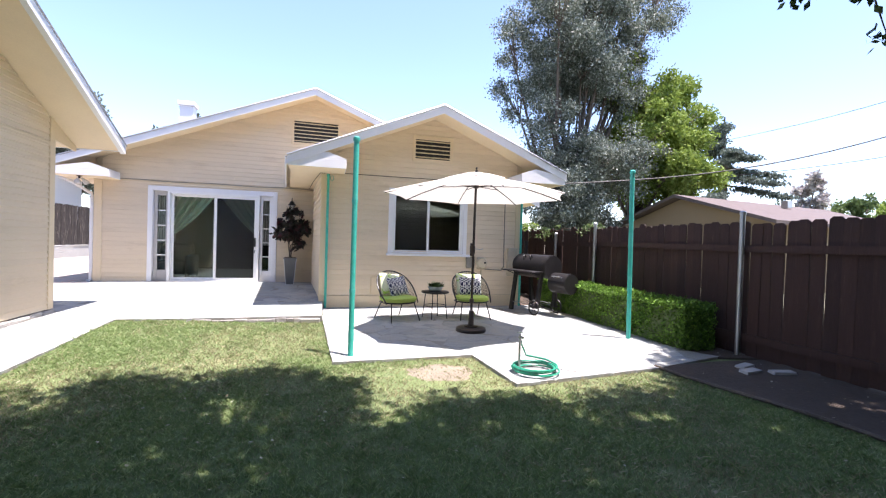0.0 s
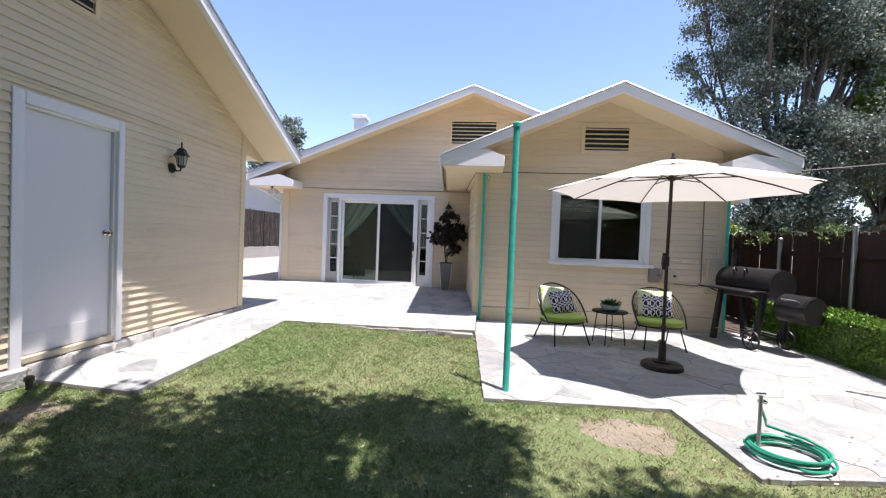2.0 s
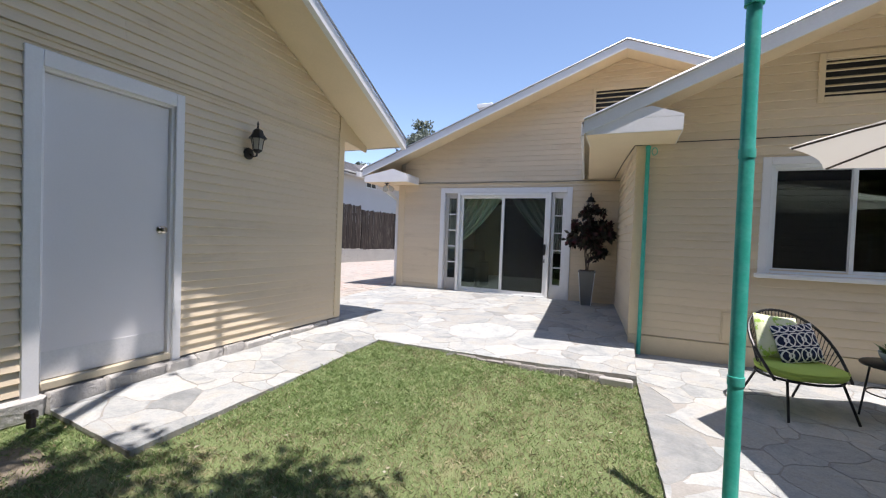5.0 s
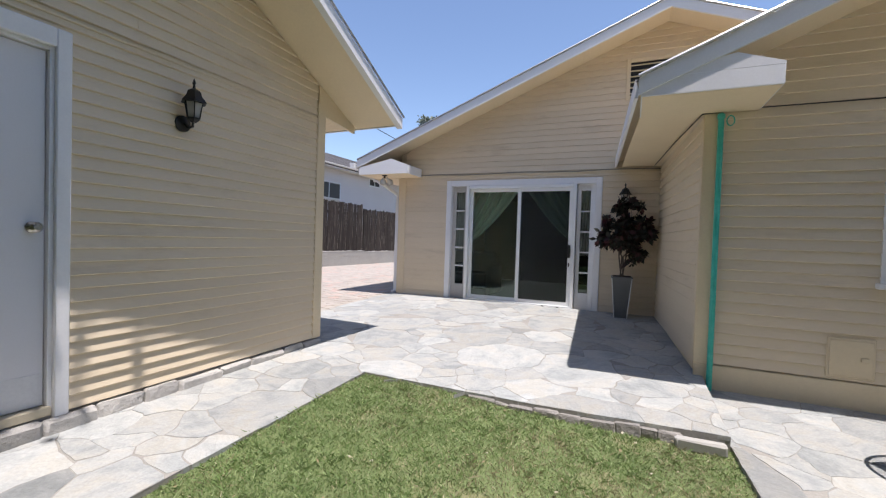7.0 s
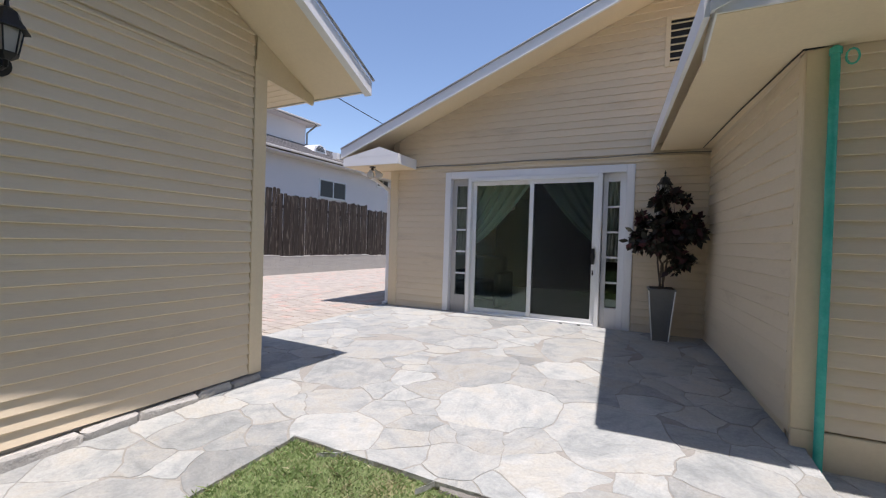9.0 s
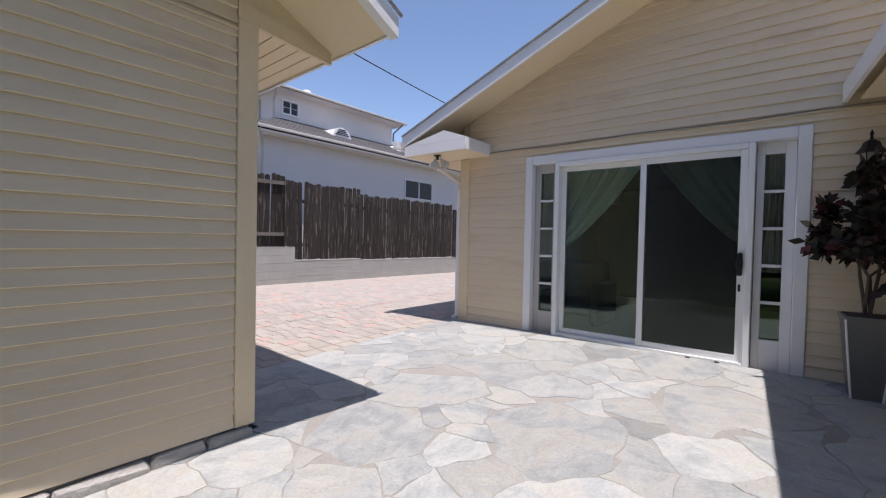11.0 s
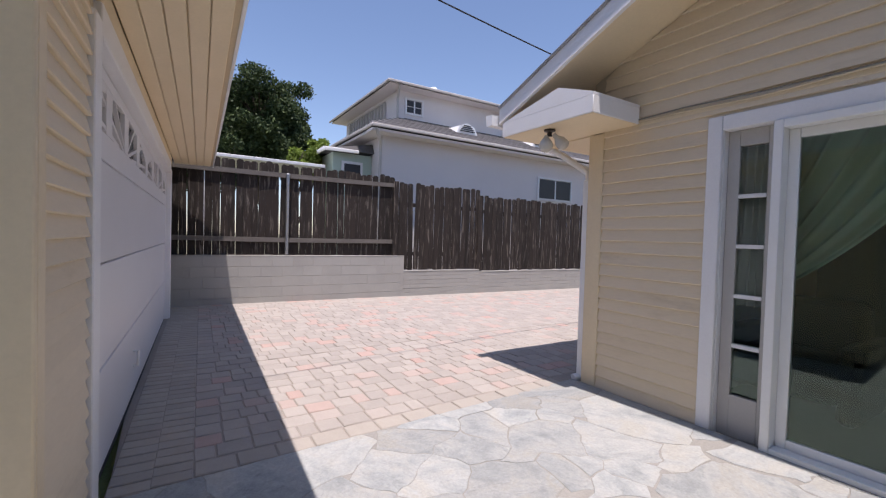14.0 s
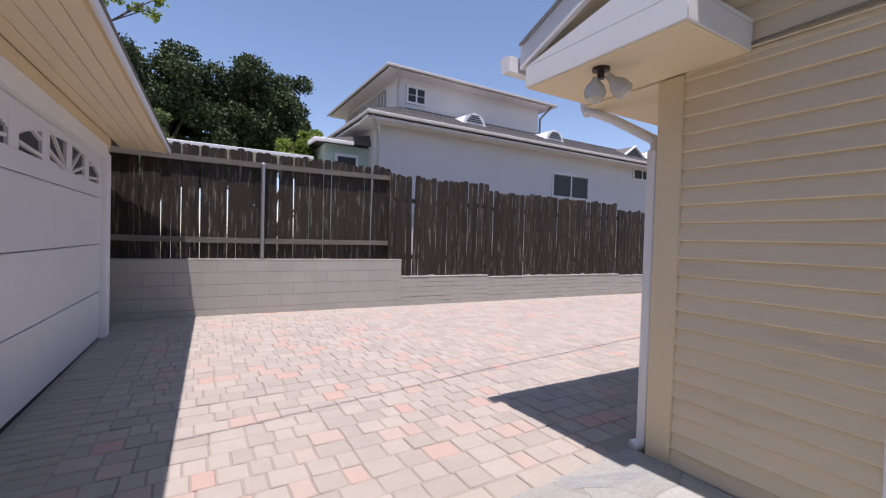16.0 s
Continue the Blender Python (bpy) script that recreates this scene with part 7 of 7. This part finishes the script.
part("upper_gutter", Geo().box(-14.74, 13.5, 6.43, -14.67, 20.15, 6.51, 0.015).box(-21.0, 13.5, 6.43, -14.74, 13.57, 6.51, 0.015), M_EAVE_N, nb)
part("upper_soffit", Geo().box(-20.9, 13.6, 6.40, -14.76, 20.1, 6.43), M_STUCCO, nb)
part("upper_downspout", Geo().tube([(-14.72, 13.9, 6.40), (-14.95, 14.0, 6.25), (-15.16, 14.05, 6.1), (-15.16, 14.05, 5.3)], 0.04, 8), M_EAVE_N, nb)
part("upper_downspout", Geo().tube([(-14.72, 19.9, 6.40), (-14.95, 19.8, 6.2), (-15.16, 19.76, 6.05), (-15.16, 19.76, 5.2)], 0.04, 8), M_GREY_BOX, nb)


def house_window(parent, x, y0, y1, z0, z1, panes, rows=1, label=""):
    w = part("window", Geo().box(x, y0 - 0.06, z0 - 0.06, x + 0.05, y0, z1 + 0.06, 0.004).box(x, y1, z0 - 0.06, x + 0.05, y1 + 0.06, z1 + 0.06, 0.004)
             .box(x, y0, z1, x + 0.05, y1, z1 + 0.06, 0.004).box(x, y0, z0 - 0.06, x + 0.05, y1, z0, 0.004), M_WHITE, parent, label)
    for i in range(panes):
        for j in range(rows):
            a, b = y0 + (y1 - y0) * i / panes, y0 + (y1 - y0) * (i + 1) / panes
            c, d = z0 + (z1 - z0) * j / rows, z0 + (z1 - z0) * (j + 1) / rows
            part("pane", Geo().box(x, a + 0.025, c + 0.02, x + 0.03, b - 0.025, d - 0.02), M_SCREEN, w)
    part("mullion", Geo().box(x, (y0 + y1) / 2 - 0.025, z0, x + 0.045, (y0 + y1) / 2 + 0.025, z1), M_WHITE, w)
    return w


house_window(nb, NX, 19.13, 20.78, 3.09, 3.81, 2)
house_window(nb, NX, 23.32, 24.3, 4.08, 4.42, 2)
house_window(nb, -15.2, 14.40, 14.97, 5.70, 6.13, 2, 2)
for y in (16.18, 19.55, 25.2):
    v = part("roof_vent", Geo().hull([(-14.15, y - 0.42, 5.05), (-14.15, y + 0.42, 5.05), (-14.15, y + 0.30, 5.30), (-14.15, y, 5.42), (-14.15, y - 0.30, 5.30), (-15.0, y, 5.45), (-15.0, y - 0.3, 5.35), (-15.0, y + 0.3, 5.35)],
                                      [(0, 1, 2, 3, 4), (0, 4, 6), (4, 3, 5, 6), (3, 2, 7, 5), (2, 1, 7)]), M_WHITE, nb)
    for k in range(4):
        part("louvre", Geo().box(-14.16, y - 0.30 + 0.05 * k, 5.12 + 0.06 * k, -14.13, y + 0.30 - 0.05 * k, 5.15 + 0.06 * k), M_SCREEN, v)
dm = part("dormer", Geo().hull([(-14.2, 23.15, 4.9), (-14.2, 24.75, 4.9), (-14.2, 23.95, 5.45), (-16, 23.15, 5.0), (-16, 24.75, 5.0), (-16, 23.95, 5.5)], [(0, 1, 2), (3, 4, 5), (0, 1, 4, 3), (1, 2, 5, 4), (2, 0, 3, 5)]), M_ROOF_N, nb)
part("dormer_trim", Geo().tube([(-14.18, 23.15, 4.92), (-14.18, 23.95, 5.45), (-14.18, 24.75, 4.92)], 0.05, 6), M_WHITE, dm)
part("balcony_rail", Geo().box(-20.0, 14.02, 5.12, -16.2, 14.08, 5.17).box(-20.0, 14.02, 6.20, -16.2, 14.08, 6.25), M_EAVE_N, nb)
for i in range(14):
    part("baluster", Geo().box(-19.9 + 0.28 * i, 14.03, 5.17, -19.8 + 0.28 * i, 14.07, 6.20), M_EAVE_N, nb)
part("chimney_flue", Geo().tube([(-17.5, 18.0, 7.0), (-17.5, 18.0, 7.35)], 0.05, 8), M_STEEL, nb)
part("roof_turbine", Geo().lathe([(0.18, 0), (0.2, 0.1), (0.12, 0.2), (0.02, 0.24)], -16.2, 16.0, 6.92, 12), M_WHITE, nb)
bp = part("bay", Geo().box(-16.6, 11.75, 0, -14.55, NY, 3.95), M_STUCCO_GREEN, nb)
part("bay_roof", Geo().hull([(-16.8, 11.45, 4.0), (-14.35, 11.45, 4.0), (-14.35, NY, 4.0), (-16.8, NY, 4.0), (-16.6, NY, 4.3), (-14.5, NY, 4.3)], [(0, 1, 2, 3), (0, 1, 5, 4), (1, 2, 5), (0, 3, 4), (2, 3, 4, 5)]), M_ROOF_N, bp)
part("bay_gutter", Geo().box(-16.85, 11.40, 3.93, -14.30, 11.48, 4.03, 0.015).box(-14.36, 11.45, 3.93, -14.28, NY - 0.5, 4.03, 0.015), M_WHITE, bp)
part("bay_window", Geo().box(-14.55, 12.0, 2.95, -14.50, 12.65, 3.72, 0.004), M_WHITE, bp)
part("bay_pane", Geo().box(-14.5, 12.08, 3.02, -14.485, 12.57, 3.64), M_SCREEN, bp)
sh = thing("patio_cover", "white flat patio cover behind the driveway fence", "shed roof", (-13.4, 9.6, 0.22))
part("roof_sheet", Geo().box(-2.0, -3.6, 3.02, 0.2, 1.9, 3.10, 0.01), M_WHITE, sh)
for y in (-3.4, -0.8, 1.7):
    part("post", Geo().box(0.0, y - 0.04, 0, 0.09, y + 0.05, 3.02, 0.006), M_WHITE, sh)

rh = thing("side_house", "low tan neighbouring house with a red-brown gabled roof", "house", (0, 0, 0))
part("wall", Geo().hull([(14.3, 11.0, -0.05), (14.3, 18.5, -0.05), (14.3, 18.5, 2.35), (14.3, 14.75, 3.42), (14.3, 11.0, 2.35), (24.5, 12.4, -0.05), (24.5, 19.9, -0.05), (24.5, 19.9, 2.35), (24.5, 16.15, 3.42), (24.5, 12.4, 2.35)],
                        [(0, 1, 2, 3, 4), (5, 6, 7, 8, 9), (0, 1, 6, 5), (1, 2, 7, 6), (2, 3, 8, 7), (3, 4, 9, 8), (4, 0, 5, 9)]), M_TAN_WALL, rh)
for s in (-1, 1):
    part("roof", Geo().hexa([(13.9, 14.7, 3.48), (24.8, 16.2, 3.48), (24.8, 16.2 + 4.2 * s, 2.26), (13.9, 14.7 + 4.2 * s, 2.26), (13.9, 14.7, 3.60), (24.8, 16.2, 3.60), (24.8, 16.2 + 4.2 * s, 2.38), (13.9, 14.7 + 4.2 * s, 2.38)]), M_ROOF_R, rh)
part("roof_vent", Geo().box(19.5, 14.2, 3.3, 19.8, 14.5, 3.62, 0.01), M_STEEL, rh)

# ---- grass ----
def in_poly(px, py, poly):
    inside = np.zeros(len(px), bool)
    n = len(poly)
    for i in range(n):
        (x1, y1), (x2, y2) = poly[i], poly[(i + 1) % n]
        cross = ((y1 > py) != (y2 > py)) & (px < (x2 - x1) * (py - y1) / (y2 - y1 + 1e-12) + x1)
        inside ^= cross
    return inside


rs = np.random.default_rng(77)
n = 500000
gx_, gy_ = rs.uniform(-3.75, 4.3, n), rs.uniform(1.2, 7.45, n)
dry = np.array([noise.noise((x * 0.55, y * 0.55, 7)) + 0.6 * noise.noise((x * 2.1, y * 2.1, 2)) for x, y in zip(gx_, gy_)])
dry += 0.42 * np.exp(-(((gx_ - 1.2) / 0.95) ** 2 + ((gy_ - 4.15) / 0.6) ** 2)) + 0.15 * np.exp(-(((gx_ + 0.6) / 0.8) ** 2 + ((gy_ - 6.2) / 0.6) ** 2))
bare = np.exp(-(((gx_ - 1.28) / 0.60 + 0.35 * dry) ** 2 + ((gy_ - 4.52 + 0.12 * dry) / 0.42) ** 2)) + np.exp(-(((gx_ + 3.25) / 0.35) ** 2 + ((gy_ - 4.15) / 0.25) ** 2))
edge = np.array([dirt_edge(y) for y in gy_])
keep = ~in_poly(gx_, gy_, UPPER) & ~in_poly(gx_, gy_, LOWER) & (gx_ < edge) & (bare < 0.10 + 1.05 * rs.random(n)) & (rs.random(n) > 0.04 + 0.5 * (dry > 0.28))
gx_, gy_, dry = gx_[keep], gy_[keep], dry[keep]
n = len(gx_)
gz_ = np.array([lawn_z(x, y) for x, y in zip(gx_, gy_)]) - 0.012
ang = rs.uniform(0, 2 * np.pi, n)
clump = np.array([noise.noise((x * 9.0, y * 9.0, 4)) for x, y in zip(gx_, gy_)])
h = rs.uniform(0.010, 0.030, n) * np.clip(1.0 + 0.8 * clump, 0.65, 1.5)
w = rs.uniform(0.0016, 0.0034, n)
lean = rs.normal(0, 0.6, (n, 2))
dx, dy = np.cos(ang) * w, np.sin(ang) * w
p0 = np.stack([gx_ - dx, gy_ - dy, gz_], 1)
p1 = np.stack([gx_ + dx, gy_ + dy, gz_], 1)
mid = np.stack([gx_ + dx * 0.7 + lean[:, 0] * h * 0.5, gy_ + dy * 0.7 + lean[:, 1] * h * 0.5, gz_ + h * 0.65], 1)
tip = np.stack([gx_ + lean[:, 0] * h * 1.2, gy_ + lean[:, 1] * h * 1.2, gz_ + h], 1)
parched = dry + 0.35 * rs.normal(size=n) > 0.22
blades = np.stack([p0, p1, mid, tip], 1)
for mask, mat, label in ((~parched, M_GRASS, "short patchy green grass blades over the lawn"), (parched, M_GRASS_DRY, "short dry straw-coloured grass in the lawn")):
    me = quads(blades[mask].reshape(-1, 3), "grass")
    me.materials.append(mat)
    tagged(part("grass", me, mat), label, "grass", kind="stuff")
# leaf litter
n = 900
lx_, ly_ = rs.uniform(-3.6, 5.2, n), rs.uniform(1.5, 7.3, n)
keep = ~in_poly(lx_, ly_, UPPER) & (ly_ < 5 + 2.3 * (lx_ < 0))
lx_, ly_ = lx_[keep], ly_[keep]
pos = np.stack([lx_, ly_, np.full(len(lx_), 0.05) - 0.02 * (lx_ > 3.7)], 1)
a = rs.normal(size=(len(lx_), 3)) * np.array([1, 1, 0.2])
a /= np.linalg.norm(a, axis=1)[:, None]
b = np.cross(a, np.array([0.1, 0.1, 1.0]))
s = rs.uniform(0.015, 0.04, len(lx_))[:, None]
me = quads(np.stack([pos, pos + a * s * 0.5 + b * s * 0.3, pos + a * s, pos + a * s * 0.5 - b * s * 0.3], 1).reshape(-1, 3), "litter")
M_LITTER = leaf_material("fallen_leaves", (0.30, 0.25, 0.14), (0.5, 0.48, 0.40))
me.materials.append(M_LITTER)
tagged(part("fallen_leaves", me, M_LITTER), "pale dry leaves scattered on the lawn", "leaf litter", kind="stuff")


# ---- flagstones ----
def inset(poly, d):
    """Shrink a convex polygon."""
    area = sum(a[0] * b[1] - b[0] * a[1] for a, b in zip(poly, poly[1:] + poly[:1]))
    if area < 0:
        poly = poly[::-1]
    out = list(poly)
    for a, b in zip(poly, poly[1:] + poly[:1]):
        ex, ey = b[0] - a[0], b[1] - a[1]
        l = math.hypot(ex, ey)
        if l < 1e-6:
            continue
        nx_, ny_ = -ey / l, ex / l
        out = clip_half(out, (a[0] + nx_ * d, a[1] + ny_ * d), (nx_, ny_))
        if len(out) < 3:
            return []
    return out


def rim_distance(x, y, poly):
    """How far a point lies from the edge of a polygon."""
    best = 9.0
    for a, b in zip(poly, poly[1:] + poly[:1]):
        ex, ey = b[0] - a[0], b[1] - a[1]
        t = max(0.0, min(1.0, ((x - a[0]) * ex + (y - a[1]) * ey) / (ex * ex + ey * ey)))
        best = min(best, math.hypot(x - a[0] - t * ex, y - a[1] - t * ey))
    return best


def flagstones(parent, poly, zf, pitch, seed, joint):
    """Irregular stones: cells round scattered points, wavy edges, bevelled rims."""
    rq = random.Random(seed)
    x0, x1 = min(p[0] for p in poly) - 0.5, max(p[0] for p in poly) + 0.5
    y0, y1 = min(p[1] for p in poly) - 0.5, max(p[1] for p in poly) + 0.5
    pts, tries = [], 0
    while tries < 6000:
        tries += 1
        p = (rq.uniform(x0, x1), rq.uniform(y0, y1), rq.choice((0.38, 0.55, 0.8, 1.1, 1.45, 1.75)) * pitch)
        if all((p[0] - q[0]) ** 2 + (p[1] - q[1]) ** 2 > (0.5 * (p[2] + q[2])) ** 2 * 0.60 for q in pts):
            pts.append(p)
    for p in pts:
        cell = [(p[0] - 1.2, p[1] - 1.2), (p[0] + 1.2, p[1] - 1.2), (p[0] + 1.2, p[1] + 1.2), (p[0] - 1.2, p[1] + 1.2)]
        for q in pts:
            if q is p or abs(q[0] - p[0]) > 2 or abs(q[1] - p[1]) > 2:
                continue
            dx_, dy_ = p[0] - q[0], p[1] - q[1]
            d2 = dx_ * dx_ + dy_ * dy_
            shift = (p[2] ** 2 - q[2] ** 2) * 0.18 / max(d2, 1e-6)
            f = 0.5 + max(-0.25, min(0.25, shift))
            cell = clip_half(cell, (p[0] - dx_ * f, p[1] - dy_ * f), (dx_, dy_))
        cell = inset(cell, joint * rq.uniform(0.3, 1.7) / 2) if len(cell) > 2 else []
        if len(cell) < 3:
            continue
        shape = list(poly)
        m = len(cell)
        for i in range(m):
            a, b = cell[i], cell[(i + 1) % m]
            shape = clip_half(shape, a, (-(b[1] - a[1]), b[0] - a[0]))
            if len(shape) < 3:
                break
        if len(shape) < 3:
            continue
        ring = []
        for a, b in zip(shape, shape[1:] + shape[:1]):
            l = math.hypot(b[0] - a[0], b[1] - a[1])
            k = max(1, int(l / 0.055))
            for i in range(k):
                ring.append((a[0] + (b[0] - a[0]) * i / k, a[1] + (b[1] - a[1]) * i / k))
        area = abs(sum(a[0] * b[1] - b[0] * a[1] for a, b in zip(ring, ring[1:] + ring[:1]))) / 2
        if area < 0.006:
            continue
        wavy = []
        for x, y in ring:
            v = noise.noise_vector((x * 3.2, y * 3.2, seed))
            v2 = noise.noise_vector((x * 9.0, y * 9.0, seed + 5))
            v3 = noise.noise_vector((x * 24.0, y * 24.0, seed + 9))
            hold = 0.12 + 0.88 * min(1.0, rim_distance(x, y, poly) / 0.15)
            v, v2 = v * hold, v2 * hold
            wavy.append((x + 0.09 * v.x + 0.028 * v2.x + 0.009 * v3.x, y + 0.09 * v.y + 0.028 * v2.y + 0.009 * v3.y))
        cx_, cy_ = sum(q[0] for q in wavy) / len(wavy), sum(q[1] for q in wavy) / len(wavy)
        lift = rq.uniform(0.0, 0.003)
        tx, ty = rq.uniform(-0.006, 0.006), rq.uniform(-0.006, 0.006)
        geo = Geo()
        k = len(wavy)
        for scale, drop in ((1.0, -0.03), (1.0, -0.002), (0.99, 0.0)):
            for x, y in wavy:
                xx, yy = cx_ + (x - cx_) * scale, cy_ + (y - cy_) * scale
                geo.v.append((xx, yy, zf(xx, yy) + drop + lift + tx * (xx - cx_) + ty * (yy - cy_)))
        for r in range(2):
            geo.f += [(r * k + i, r * k + (i + 1) % k, (r + 1) * k + (i + 1) % k, (r + 1) * k + i) for i in range(k)]
        geo.f.append(tuple(2 * k + i for i in range(k)))
        part("flagstone", geo.mesh("flagstone", False), M_FLAG, parent)


flagstones(patio_upper, UPPER, pave_z, 0.60, 4, 0.0085)
flagstones(patio_lower, LOWER, low_z, 0.62, 8, 0.008)

def rough(geo, amount, rnd):
    """Knock the corners of a piece about."""
    geo.v = [(x + rnd.uniform(-amount, amount), y + rnd.uniform(-amount, amount), z + rnd.uniform(-amount, amount)) for x, y, z in geo.v]
    return geo


# rough edge of the upper patio, and the loose block at its corner
g = Geo()
rq = random.Random(2)
x = -1.75
while x < -0.32:
    l = rq.uniform(0.10, 0.24)
    y = 7.36 + 0.06 * max(0.0, x + 1.2) / 1.3
    g.box(x, y - 0.035 + rq.uniform(-0.008, 0.008), -0.02, x + l + 0.004, y + 0.02, pave_z(x, 7.5) - 0.022 - rq.uniform(0, 0.02), 0.012)
    x += l
structure("trim_patio_edge", rough(g, 0.006, rq), M_RISER, "rough grey stone riser at the patio edge", "step edge")
lb = thing("concrete_block", "loose grey concrete piece against the patio corner", "block", (-0.10, 7.34, 0.0), 2)
part("piece", rough(Geo().box(-0.15, -0.04, -0.01, 0.15, 0.03, 0.07, 0.012), 0.005, rq), M_BLOCK, lb)

# stones of the garage footing
y = GB
while y < GY:
    l = rq.uniform(0.22, 0.55)
    e = min(GY, y + l)
    z1 = 0.163 if not (4.55 < y < 5.6) else 0.16
    ground_h = pave_z(GX, max(4.5, y)) - 0.05
    part("footing_stone", rough(Geo().box(GX - 0.02, y + 0.002, ground_h, GX + 0.075 + rq.uniform(-0.014, 0.014), e - 0.002, z1 - rq.uniform(0.0, 0.014), 0.02), 0.009, rq), M_FOOT, footing)
    y = e


# ---- pavers ----
def paver_mesh(l, w, b=0.006, d=0.03):
    """A tumbled paver, its top at z = 0, long along y."""
    v = []
    for s, z in ((1.0, -d), (1.0, -b), (0.0, 0.0)):
        i = 0 if s else b
        v += [(-w / 2 + i, -l / 2 + i, z), (w / 2 - i, -l / 2 + i, z), (w / 2 - i, l / 2 - i, z), (-w / 2 + i, l / 2 - i, z)]
    f = [(8, 9, 10, 11)]
    for r in range(2):
        f += [(r * 4 + i, r * 4 + (i + 1) % 4, r * 4 + 4 + (i + 1) % 4, r * 4 + 4 + i) for i in range(4)]
    return Geo().add(v, f)


LENS = (0.125, 0.17, 0.17, 0.215)
COURSE = 0.176
kinds = {l: paver_mesh(l - 0.007, COURSE - 0.007) for l in LENS}
meshes = {l: k.mesh("paver", False) for l, k in kinds.items()}
for me in meshes.values():
    me.materials.append(M_PAVER)
rq = random.Random(6)
laid = []
x = -5.13
col = 0
while x > -11.2:
    y = 8.437 - 0.034 * (x + 5.13)
    while y < 24.5:
        l = rq.choice(LENS)
        laid.append((x - COURSE / 2, y + l / 2, l))
        y += l
    x -= COURSE
    if abs(x + 6.98) < COURSE / 2 + 0.001:
        x -= 0.022
laid.sort(key=lambda p: (p[0] + 4.2) ** 2 + (p[1] - 9.6) ** 2)
rest = Geo()
for i, (px, py, l) in enumerate(laid):
    z = pave_z(px, py) + rq.uniform(-0.002, 0.003)
    if i < 300:
        ob = part("paver", meshes[l], M_PAVER, driveway)
        ob.location = (px, py, z)
        ob.rotation_euler = (rq.uniform(-0.012, 0.012), rq.uniform(-0.012, 0.012), rq.uniform(-0.02, 0.02))
    else:
        n0 = len(rest.v)
        rest.v += [(px + a, py + b, z + c) for a, b, c in kinds[l].v]
        rest.f += [tuple(k + n0 for k in f) for f in kinds[l].f]
far_pavers = part("paver_field", rest.mesh("paver_field", False), M_PAVER_REST, driveway)
far_pavers["kind"] = "stuff"
# soldier course along the flagstones, double border along the garage door
bm_a = paver_mesh(0.222, 0.165).mesh("border_paver", False)
bm_b = paver_mesh(0.105, 0.205).mesh("border_paver", False)
for me in (bm_a, bm_b):
    me.materials.append(M_BORDER)
y = 8.55
while y < 11.5:
    ob = part("border_paver", bm_a, M_BORDER, driveway)
    ob.location = (-5.03, y, pave_z(-5.03, y) + rq.uniform(-0.001, 0.003))
    ob.rotation_euler = (0, 0, rq.uniform(-0.02, 0.02))
    y += 0.229
x = -5.0
while x > -11.1:
    for yy, me in ((8.13 - SKEW * (x + 5.0), bm_b), (8.33 - SKEW * (x + 5.0), bm_b)):
        ob = part("border_paver", me, M_BORDER, driveway)
        ob.matrix_local = pose(x, yy, pave_z(x, yy) + rq.uniform(-0.001, 0.003), 0, 0, 88 + rq.uniform(-1, 1))
    x -= 0.113
